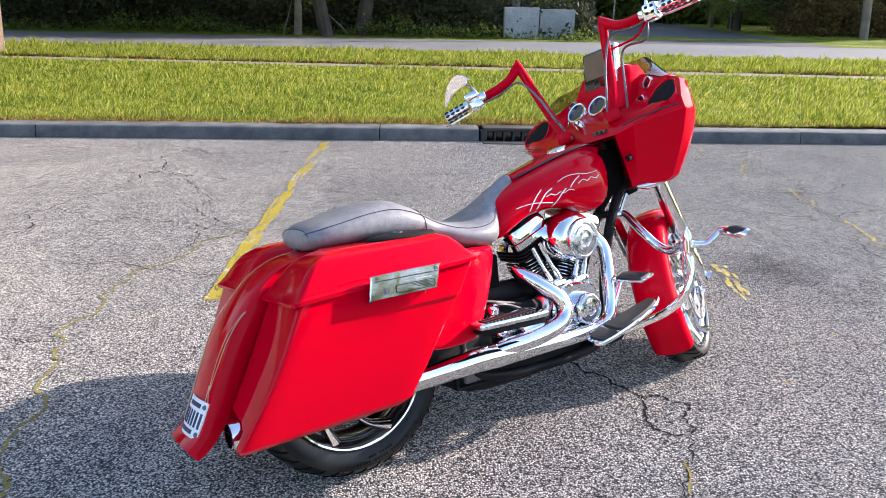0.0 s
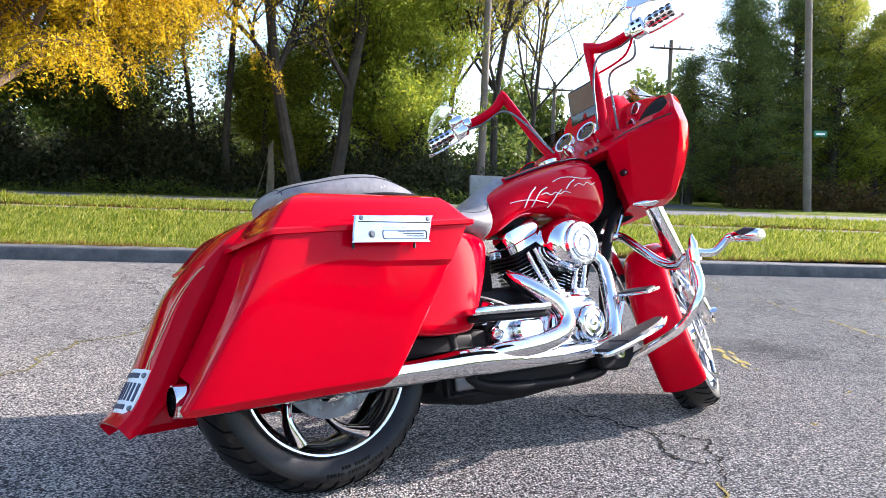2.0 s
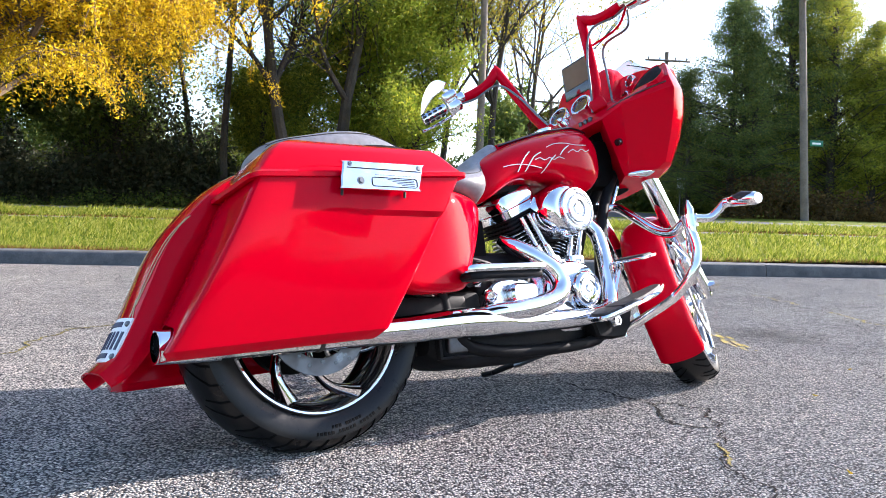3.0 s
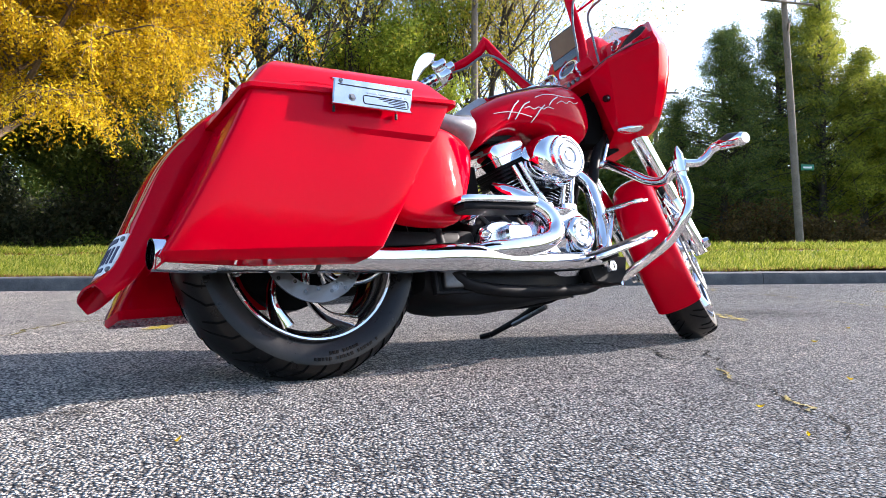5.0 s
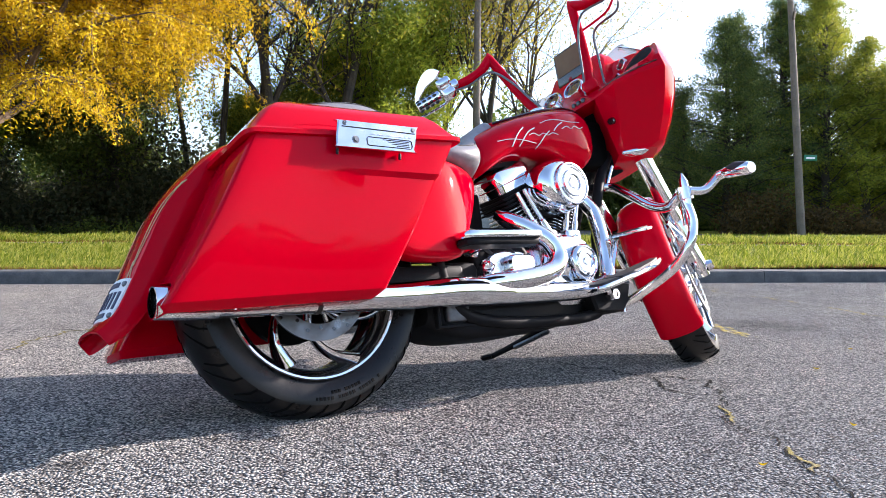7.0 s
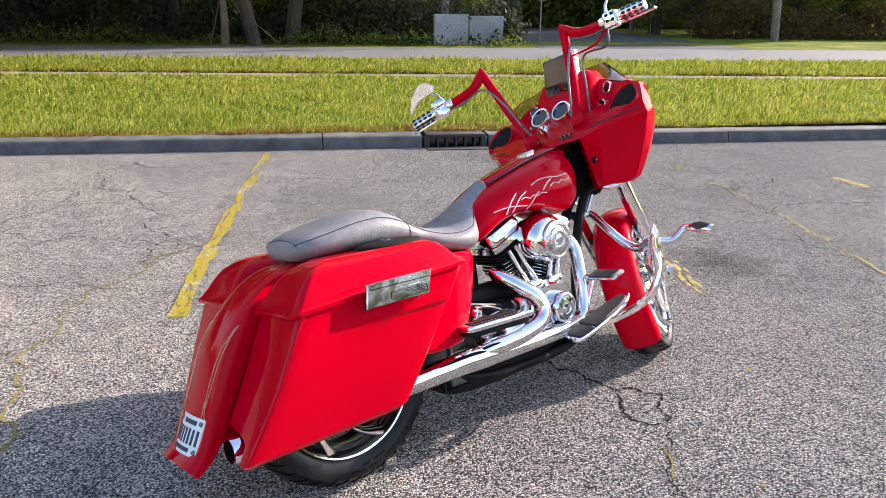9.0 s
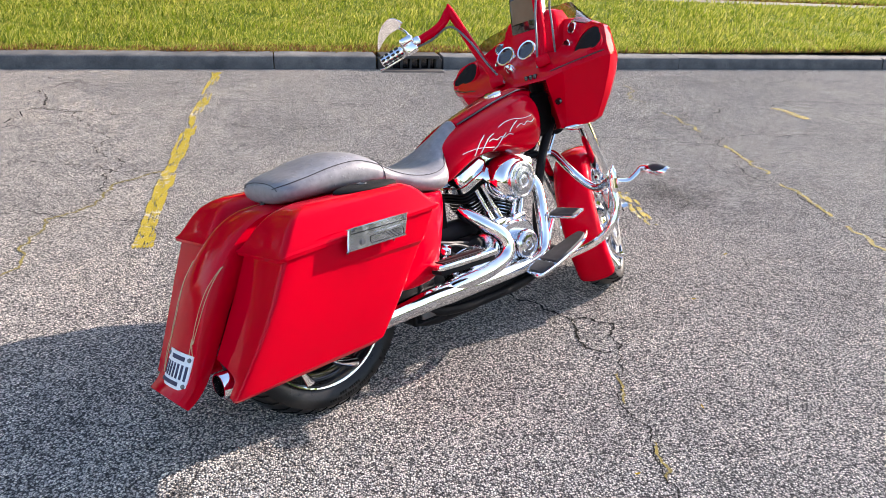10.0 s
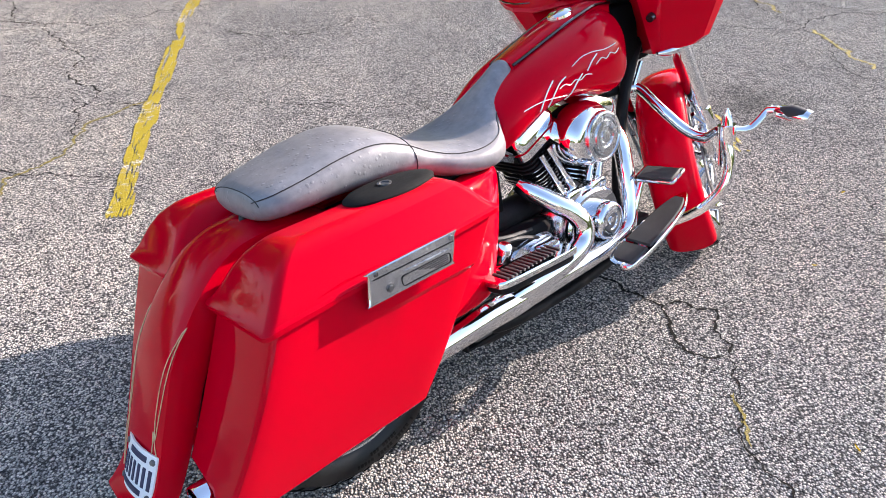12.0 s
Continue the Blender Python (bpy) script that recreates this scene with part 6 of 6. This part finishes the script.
# --- engine guard and highway pegs ---
for s in (-1, 1):
    eg = bp("engine_guard", Geo().tube([(1.27, s * 0.02, 0.662), (1.305, s * 0.055, 0.658), (1.295, s * 0.14, 0.60), (1.30, s * 0.22, 0.538), (1.302, s * 0.285, 0.52), (1.30, s * 0.335, 0.545), (1.30, s * 0.355, 0.50), (1.298, s * 0.362, 0.43), (1.275, s * 0.345, 0.365), (1.252, s * 0.28, 0.30), (1.222, s * 0.185, 0.25), (1.185, s * 0.115, 0.214)], 0.0165, 14, smooth=6), CHROME, None, "bent chrome engine guard")
    bp("guard_blade", Geo().tube([(1.30, s * 0.345, 0.44), (1.299, s * 0.352, 0.52), (1.298, s * 0.357, 0.585), (1.297, s * 0.358, 0.615)], [0.019, 0.021, 0.017, 0.003], 12, flat=0.7), CHROME, eg)
    bp("guard_mount", Geo().tube([(1.20, 0, 0.665), (1.28, s * 0.02, 0.664)], 0.014, 10), BLACK, eg)
    bp("mount_clip", Geo().lathe([(0.0, 0.012), (0.010, 0.012), (0.011, -0.012)], (1.180, s * 0.115, 0.203), (0, 0, -1), 8), CHROME, eg)
    bp("guard_strut", Geo().tube([(1.29, s * 0.045, 0.665), (1.325, s * 0.055, 0.74)], 0.007, 8), CHROME, eg)
    pg2 = bp("highway_peg", Geo().tube([(1.30, s * 0.375, 0.55), (1.335, s * 0.40, 0.545), (1.36, s * 0.415, 0.56), (1.385, s * 0.43, 0.585), (1.388, s * 0.445, 0.592)], 0.0135, 12, smooth=4), CHROME, None, "chrome highway foot peg on the engine guard")
    bp("peg_clamp", Geo().tube([(1.30, s * 0.353, 0.525), (1.30, s * 0.353, 0.565)], 0.026, 14), CHROME, pg2)
    bp("peg_knuckle", Geo().tube([(1.383, s * 0.438, 0.588), (1.384, s * 0.465, 0.590)], 0.016, 12), CHROME, pg2)
    pegd = [Vector((1.384, s * 0.455, 0.590)), Vector((1.375, s * 0.56, 0.578))]
    bp("peg_bar", Geo().tube([pegd[0], pegd[0].lerp(pegd[1], 0.15), pegd[0].lerp(pegd[1], 0.9), pegd[1]], [0.015, 0.024, 0.027, 0.021], 14, flat=0.8), CHROME, pg2)
    bp("peg_pad", Geo().tube([pegd[0].lerp(pegd[1], 0.12) + Vector((-0.004, 0, 0.007)), pegd[0].lerp(pegd[1], 0.5) + Vector((-0.005, 0, 0.009)), pegd[0].lerp(pegd[1], 0.88) + Vector((-0.004, 0, 0.007))], [0.012, 0.024, 0.018], 12, flat=0.8), MATTE, pg2)

# --- front end: fork, fender, fairing, bars (built straight ahead, then turned) ---
up = axis
for s in (-1, 1):
    a0 = Vector((FW[0], s * 0.118, FW[1]))
    fk = bp("fork_leg", Geo().tube([a0 - up * 0.03, a0 + up * 0.02, a0 + up * 0.20, a0 + up * 0.21], [0.022, 0.029, 0.029, 0.026], 16), CHROME, None, "chrome fork slider", steer="fork")
    bp("fork_cover", Geo().tube([a0 + up * 0.21, a0 + up * 0.24, a0 + up * 0.58], [0.027, 0.033, 0.033], 18), CHROME, fk, "chrome fork tube cover", steer="fork")
    bp("brake_caliper", Geo().box((-0.035, -0.022, -0.055), (0.035, 0.022, 0.055), 0.012).moved(Matrix.Translation(a0 + Vector((-0.10, s * -0.022, 0.075))) @ Matrix.Rotation(radians(-30), 4, "Y")), ALU, fk, "", steer="fork")
    bp("axle_cap", Geo().lathe([(0.0, 0.024), (0.016, 0.024), (0.02, 0.014), (0.022, 0.0)], a0 + Vector((0, s * 0.024, 0)), (0, s, 0), 8), CHROME, fk, "", steer="fork")
    bp("fork_bracket", Geo().tube([a0 + up * 0.12 + Vector((-0.02, 0, 0)), a0 + up * 0.17 + Vector((-0.09, -s * 0.03, 0.03))], 0.008, 8), CHROME, fk, "", steer="fork")
bp("lower_tree", Geo().box((1.34, -0.155, 0.745), (1.45, 0.155, 0.785), 0.015), BLACK, None, "", steer="fork")
bp("steering_stem", Geo().tube([(1.44, 0, 0.74), (1.31, 0, 1.01)], 0.035, 14), BLACK, None, "", steer="fork")
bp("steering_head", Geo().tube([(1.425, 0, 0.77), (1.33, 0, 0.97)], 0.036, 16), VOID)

# front fender: a deep skirted shell close round the tyre
rings = []
for k in range(33):
    a = radians(22 + 196 * k / 32)          # from ahead over the top to low behind
    R = 0.335 + 0.032 * math.sin(radians(min(max(k * 6, 0), 180)))
    if k > 26:
        R += 0.003 * (k - 26)
    c, sn = math.cos(a), math.sin(a)
    # direction: a = 0 is straight ahead, 90 up, 180 behind
    rad = Vector((c, 0, sn))
    skirt = 0.045 * min(1.0, 0.75 + (32 - k) / 20) * min(1.0, 0.3 + k / 8)
    outer, inner = [], []
    for j in range(15):
        v = -1 + j / 7
        y = 0.080 * math.copysign(min(1.0, abs(v) * 1.35) ** 0.85, v)
        drop = 0.028 * min(1.0, abs(v) * 1.2) ** 2.2 + skirt * (max(0.0, abs(v) - 0.62) / 0.38) ** 1.3
        p = Vector((FW[0], y, FW[1])) + rad * (R - drop)
        q = Vector((FW[0], y * 0.95, FW[1])) + rad * (R - drop - 0.004)
        outer.append(p)
        inner.append(q)
    rings.append(outer + inner[::-1])
bp("front_fender", Geo().loft(rings), RED, None, "deep red front fender wrapped round the wheel", steer="wheel", angle=50)

# fairing: sharp panel edges, a level rear ridge, a sloping deck above it and a nose ahead
# per level: z, depth of the middle, then (x, half width) of inner edge, crease, pod, outer edge, flank, cheek, and x of the nose
FAIRING = [
    (0.705, 1.45, (1.285, 0.165), (1.290, 0.190), (1.310, 0.22), (1.360, 0.255), (1.42, 0.245), (1.50, 0.14), 1.53),
    (0.722, 1.45, (1.275, 0.168), (1.280, 0.195), (1.320, 0.250), (1.375, 0.288), (1.44, 0.270), (1.53, 0.16), 1.57),
    (0.800, 1.44, (1.245, 0.175), (1.250, 0.225), (1.295, 0.297), (1.365, 0.340), (1.45, 0.325), (1.57, 0.20), 1.62),
    (0.860, 1.43, (1.222, 0.180), (1.230, 0.250), (1.278, 0.333), (1.355, 0.382), (1.455, 0.362), (1.59, 0.22), 1.65),
    (0.905, 1.42, (1.204, 0.184), (1.213, 0.266), (1.268, 0.356), (1.345, 0.410), (1.46, 0.380), (1.60, 0.23), 1.66),
    (0.910, 1.195, (1.202, 0.185), (1.210, 0.268), (1.266, 0.358), (1.338, 0.414), (1.46, 0.381), (1.60, 0.23), 1.66),
    (0.922, 1.198, (1.206, 0.185), (1.214, 0.268), (1.268, 0.358), (1.334, 0.414), (1.46, 0.380), (1.60, 0.23), 1.66),
    (0.936, 1.210, (1.218, 0.185), (1.232, 0.265), (1.276, 0.352), (1.330, 0.413), (1.46, 0.378), (1.60, 0.23), 1.66),
    (0.955, 1.228, (1.238, 0.185), (1.262, 0.262), (1.290, 0.345), (1.330, 0.411), (1.465, 0.374), (1.60, 0.23), 1.655),
    (0.985, 1.258, (1.278, 0.180), (1.322, 0.255), (1.322, 0.305), (1.346, 0.404), (1.468, 0.368), (1.595, 0.225), 1.65),
    (1.020, 1.292, (1.335, 0.170), (1.395, 0.248), (1.358, 0.285), (1.366, 0.393), (1.47, 0.358), (1.59, 0.22), 1.64),
    (1.038, 1.312, (1.400, 0.160), (1.425, 0.215), (1.378, 0.298), (1.384, 0.380), (1.475, 0.344), (1.58, 0.21), 1.63),
    (1.055, 1.330, (1.425, 0.150), (1.440, 0.200), (1.425, 0.290), (1.425, 0.350), (1.48, 0.322), (1.57, 0.20), 1.62),
    (1.090, 1.370, (1.445, 0.140), (1.460, 0.190), (1.460, 0.250), (1.460, 0.290), (1.49, 0.28), (1.55, 0.18), 1.60),
    (1.130, 1.420, (1.460, 0.130), (1.475, 0.180), (1.480, 0.210), (1.480, 0.235), (1.50, 0.23), (1.54, 0.15), 1.58),
    (1.160, 1.480, (1.480, 0.080), (1.490, 0.120), (1.490, 0.140), (1.490, 0.150), (1.50, 0.14), (1.53, 0.09), 1.56),
]
rings = []
for z, xm, *half, xn in FAIRING:
    if z < 0.95:      # the flank is one plane from its rear edge outwards
        (ax_, ay_), (bx_, by_) = half[1], half[3]
        half[2] = (ax_ * 0.5 + bx_ * 0.5 - 0.004, ay_ * 0.5 + by_ * 0.5 + 0.004)
    shear = 0.2 * min(1.0, max(0.0, (z - 0.78) / 0.13))      # the ridge climbs outwards
    right = [(x, -y, z) for x, y in half]
    left = [(x, y, z) for x, y in half[::-1]]
    soft = []
    for a, b in zip(right[3:], right[4:] + [(xn, 0.0, z)]):
        soft += [Vector(a), Vector(a).lerp(Vector(b), 0.5)]
    for v in range(1, len(soft), 2):
        soft[v].y -= 0.012
    nose = [Vector((xn, 0, z))]
    back = [Vector((p.x, -p.y, p.z)) for p in soft[::-1]]
    ring = [Vector((xm, 0, z))] + [Vector(p) for p in right[:3]] + soft + nose + back + [Vector(p) for p in left[-3:]]
    rings.append([Vector((p.x, p.y, p.z + shear * max(0.0, abs(p.y) - 0.18))) for p in ring])
fairing = bp("fairing", Geo().loft(rings), RED, None, "red shark-nose fairing with stereo and gauges", steer="fairing", angle=24)


def disc_on(center, normal, prof, n=30):
    return Geo().lathe(prof, center, normal, n)


for s in (-1, 1):
    c = Vector((1.318, 0.012 + s * 0.056, 1.054))
    n = Vector((-0.86, 0, 0.5))
    gz = bp("gauge", disc_on(c, n, [(0.047, -0.03), (0.047, 0.010), (0.044, 0.014), (0.038, 0.013), (0.037, 0.004), (0.0, 0.004)]), CHROME, fairing, "round gauge with chrome bezel", steer="fairing")
    bp("dial", disc_on(c, n, [(0.0, 0.0055), (0.0365, 0.0055), (0.0365, 0.003)]), GLOSSBLACK, fairing, "black dial face", steer="fairing")
    for xx, yy, zz in ((1.390, 0.172, 1.046), (1.432, 0.188, 1.117)):
        c2 = Vector((xx + 0.026, s * (yy + 0.006), zz - 0.006))
        n2 = Vector((-0.93, -s * 0.28, 0.25))
        bp("small_gauge", disc_on(c2, n2, [(0.027, -0.03), (0.027, 0.006), (0.023, 0.008), (0.021, 0.002), (0.0, 0.002)], 22), CHROME, fairing, "", steer="fairing")
        bp("dial", disc_on(c2, n2, [(0.0, 0.004), (0.0195, 0.004), (0.0195, 0.001)], 22), GLOSSBLACK, fairing, "", steer="fairing")
    # speaker mesh let into the wing's deck
    q = [Vector((1.300, s * 0.376, 0.991)), Vector((1.296, s * 0.320, 0.986)), Vector((1.316, s * 0.270, 1.000)), Vector((1.372, s * 0.285, 1.060)), Vector((1.392, s * 0.325, 1.084)), Vector((1.378, s * 0.362, 1.070)), Vector((1.325, s * 0.392, 1.018))]
    q = [Vector(p) for p in spline(q + q[:1], 3)[:-1]]
    n3 = Vector((-0.70, -s * 0.05, 0.70)).normalized()
    mid = sum(q, Vector()) / len(q)
    flat = [p - n3 * (p - mid).dot(n3) for p in q]
    bp("speaker_surround", Geo().loft([[mid + (p - mid) * k + n3 * h for p in flat] for k, h in ((1.10, -0.03), (1.10, -0.002), (1.06, 0.003), (1.0, 0.003), (0.98, -0.002))]), RED, fairing, "", steer="fairing")
    bp("speaker", Geo().loft([[mid + (p - mid) * k + n3 * h for p in flat] for k, h in ((0.99, -0.02), (0.99, -0.001), (0.9, 0.002), (0.5, 0.004), (0.1, 0.005))]), MESHBLACK, fairing, "black mesh speaker in the fairing wing", steer="fairing")
    bp("turn_signal", Geo().tube([(1.280, s * 0.183, 0.706), (1.31, s * 0.20, 0.703), (1.355, s * 0.222, 0.708), (1.395, s * 0.238, 0.722)], [0.006, 0.018, 0.019, 0.006], 14, smooth=3, flat=0.8), CHROME, fairing, "chrome lamp under the fairing", steer="fairing")
    bp("fairing_bolt", Geo().lathe([(0.0, 0.010), (0.012, 0.010), (0.014, -0.005)], (1.238, s * 0.205, 0.817), (-0.95, -s * 0.1, -0.3), 10), GLOSSBLACK, fairing, "", steer="fairing")
    bp("panel_gap", Geo().tube([(1.223, s * 0.20, 0.9405), (1.226, s * 0.265, 0.950), (1.272, s * 0.345, 0.965), (1.318, s * 0.40, 0.976)], 0.003, 6), GLOSSBLACK, fairing, "", steer="fairing")
bp("ignition_switch", Geo().lathe([(0.0, 0.03), (0.014, 0.03), (0.02, 0.02), (0.022, 0.0)], (1.258, 0.012, 0.985), (-0.72, 0, 0.69), 18), CHROME, fairing, "", steer="fairing")
bp("key", Geo().box((1.222, 0.0, 0.995), (1.250, 0.024, 1.012), 0.004), CHROME, fairing, "", steer="fairing")
for k in range(3):
    bp("switch", Geo().box((1.205, -0.095 - 0.022 * k, 0.925), (1.222, -0.080 - 0.022 * k, 0.945), 0.003), GLOSSBLACK, fairing, "", steer="fairing")
# solid block added between tank and fairing, coloured as the shade of that gap
bp("dark_gap_block", Geo().box((1.22, -0.04, 0.74), (1.34, 0.04, 0.92), 0.012), VOID, None, "black block standing in for the shaded gap between tank and fairing")

# screen on a red stand above the gauges
sm = FRONT["fairing"] @ Matrix.Translation((1.432, 0.004, 1.228)) @ Matrix.Rotation(radians(9), 4, "Y")
scr = bp("display_screen", Geo().box((-0.014, -0.080, -0.085), (0.014, 0.080, 0.080), 0.008).moved(sm), GLOSSBLACK, None, "black display screen standing above the gauges")
# the brown is a reflection painted into the face colour
bp("screen_face", Geo().box((-0.0165, -0.068, -0.040), (-0.0142, 0.068, 0.066), 0).moved(sm), surface("screen_reflection_brown", (0.13, 0.085, 0.045), (0.20, 0.14, 0.08), 8, 0.5, spec=0.15), scr, "screen face with a dim brown reflection in its colour")
bp("screen_side", Geo().box((-0.010, -0.092, -0.080), (0.016, -0.081, 0.084), 0.002).moved(sm), ALU, scr)
hump = Geo()
hump.loft([[(x, y, z) for x, y in rrect(x0, x1, -w, w, 0.03, 4)] for z, x0, x1, w in ((1.03, 1.34, 1.56, 0.15), (1.10, 1.385, 1.56, 0.15), (1.17, 1.42, 1.55, 0.14), (1.205, 1.435, 1.54, 0.125), (1.218, 1.455, 1.53, 0.10))])
bp("console_hump", hump, RED, fairing, "red console hump behind the screen", steer="fairing")

# smoked windshield along the fairing's top
ws = []
gm, gn, gl, gp = mat_base("smoked_screen")
gp.inputs["Base Color"].default_value = (0.42, 0.36, 0.34, 1)
gp.inputs["Transmission Weight"].default_value = 1.0
gp.inputs["Roughness"].default_value = 0.03
gp.inputs["IOR"].default_value = 1.2
for t, h in ((0.0, 0.0), (0.33, 0.3), (0.66, 0.65), (1.0, 1.0)):
    row = []
    for k in range(25):
        a = math.pi * k / 24 - math.pi / 2
        w = 0.30 - 0.04 * h
        x = 1.40 + 0.21 * math.cos(a) ** 0.9 - 0.05 * h
        z = 1.105 + 0.05 * math.cos(a) + (0.02 + 0.075 * math.cos(a)) * h + 0.008 * math.sin(6 * a) * h
        row.append((x, w * math.sin(a), z))
    ws.append(row)
inner = [[(x - 0.004, y * 0.985, z - 0.002) for x, y, z in row] for row in ws]
wg = Geo()
wg.loft([a + b[::-1] for a, b in zip(ws, inner)])
wsd = bp("windshield", wg, gm, None, "low smoked windshield with a wavy edge", steer="fairing")
wsd.visible_shadow = False

# handlebars, controls, grips, mirrors
for s in (-1, 1):
    base, elbow = Vector((1.225, s * 0.105, 1.02)), Vector((1.233, s * 0.19, 1.372))
    sw_, end = Vector((1.143, s * 0.372, 1.290)), Vector((1.100, s * 0.515, 1.268))
    hb = Geo()
    hb.tube([base - Vector((0, 0, 0.03)), base, base.lerp(elbow, 0.35) + Vector((0.012, s * 0.006, 0)), elbow], [0.019, 0.019, 0.019, 0.018], 14, smooth=5)
    hb.tube([elbow + Vector((0, -s * 0.004, 0.028)), elbow + Vector((0, s * 0.004, 0.0)), elbow.lerp(sw_, 0.25) + Vector((0, 0, -0.022)), elbow.lerp(sw_, 0.55) + Vector((0, 0, -0.020)), sw_], [0.003, 0.019, 0.019, 0.0185, 0.018], 14, smooth=4)
    bar = bp("handlebar", hb, RED, None, "tall red pointed handlebar", steer="bars")
    bp("riser", Geo().box((base.x - 0.03, base.y - 0.03, 0.985), (base.x + 0.03, base.y + 0.03, 1.035), 0.012), RED, bar, "", steer="bars")
    d = (end - sw_).normalized()
    m = Matrix.Translation(sw_ + d * 0.015) @ d.to_track_quat("X", "Z").to_matrix().to_4x4()
    ctl = Geo()
    ctl.box((-0.032, -0.026, -0.032), (0.026, 0.026, 0.030), 0.010)
    ctl.box((-0.055, -0.018, -0.014), (-0.02, 0.03, 0.018), 0.008)
    ct = bp("switch_housing", ctl.moved(m), CHROME, bar, "chrome switch housing", steer="bars")
    for q in ((-0.018, -0.028, 0.010), (0.004, -0.028, 0.010), (-0.018, -0.028, -0.012), (0.004, -0.028, -0.012)):
        bp("button", Geo().box((q[0], q[1], q[2]), (q[0] + 0.014, q[1] + 0.006, q[2] + 0.011), 0.003).moved(m), BLACK, bar, "", steer="bars")
    bp("master_cylinder", Geo().box((-0.030, 0.016, 0.004), (0.03, 0.055, 0.034), 0.010).moved(m), CHROME, bar, "", steer="bars")
    g0 = sw_ + d * 0.045
    gr = bp("grip", Geo().tube([g0, g0 + d * 0.004, end - d * 0.004, end], [0.018, 0.0215, 0.0215, 0.017], 18), CHROME, bar, "chrome grip with black rubber inserts", steer="bars")
    u = d.cross(Vector((0, 0, 1))).normalized()
    w2 = u.cross(d)
    for k in range(8):
        a = 2 * math.pi * k / 8
        e2 = u * math.cos(a) + w2 * math.sin(a)
        for j in range(4):
            p0 = g0 + d * (0.014 + 0.0235 * j) + e2 * 0.0205
            bp("grip_insert", Geo().tube([p0, p0 + d * 0.006, p0 + d * 0.013, p0 + d * 0.019], [0.002, 0.0058, 0.0058, 0.002], 8), GLOSSBLACK, gr, "", steer="bars")
    lv = Geo().tube([sw_ + d * 0.005 + Vector((0.035, 0, -0.004)), sw_ + d * 0.05 + Vector((0.055, 0, -0.012)), end + Vector((0.05, 0, -0.016)), end + d * 0.03 + Vector((0.045, 0, -0.014))], [0.008, 0.007, 0.006, 0.009], 10, smooth=4, flat=0.6)
    bp("lever", lv, CHROME, bar, "polished control lever", steer="bars")
    # half-moon mirror on a curved stalk
    st0 = sw_ + d * 0.0 + Vector((0.0, 0, 0.03))
    mr = bp("mirror", Geo().prism([(s * y, z) for y, z in spline([(-0.075, -0.012), (-0.055, 0.022), (-0.02, 0.040), (0.03, 0.030), (0.07, 0.002), (0.100, -0.036), (0.06, -0.022), (0.01, -0.014), (-0.04, -0.020), (-0.075, -0.012)], 4)[:-1]], -0.004, 0.005, 0.002, "yz").moved(Matrix.Translation((1.165, s * 0.452, 1.395)) @ pose(0, 0, 0, s * -8, -8, s * -14)), CHROME, bar, "chrome half-moon mirror", steer="bars")
    bp("mirror_stalk", Geo().tube([st0, st0 + Vector((0.01, s * 0.01, 0.035)), Vector((1.168, s * 0.412, 1.388))], [0.006, 0.0055, 0.005], 8, smooth=4), CHROME, bar, "", steer="bars")
    cb = Geo().tube([sw_ + Vector((0.0, -s * 0.02, -0.018)), elbow.lerp(sw_, 0.6) + Vector((-0.004, 0, -0.045)), elbow.lerp(sw_, 0.1) + Vector((-0.008, 0, -0.06)), elbow.lerp(base, 0.45) + Vector((-0.018, 0, 0.0)), elbow.lerp(base, 0.8) + Vector((-0.026, -s * 0.01, 0)), base + Vector((-0.02, -s * 0.03, -0.03))], 0.0046, 8, smooth=6)
    bp("control_cable", cb, STEEL, bar, "braided steel control cable", steer="bars")
    if s < 0:
        cb = Geo().tube([sw_ + Vector((0.03, 0.02, -0.02)), sw_ + Vector((0.05, 0.05, -0.07)), elbow.lerp(base, 0.35) + Vector((0.05, -0.06, 0)), elbow.lerp(base, 0.7) + Vector((0.05, -0.05, 0)), base + Vector((0.07, -0.035, -0.05))], 0.0048, 8, smooth=6)
        bp("control_cable", cb, STEEL, bar, "braided steel control cable", steer="bars")
        cb = Geo().tube([sw_ + Vector((0.0, 0.02, -0.02)), elbow.lerp(sw_, 0.55) + Vector((0.03, 0, -0.075)), elbow.lerp(base, 0.3) + Vector((0.03, 0.0, 0))], 0.0046, 8, smooth=6)
        bp("control_cable", cb, RED, bar, "red-sleeved control cable", steer="bars")
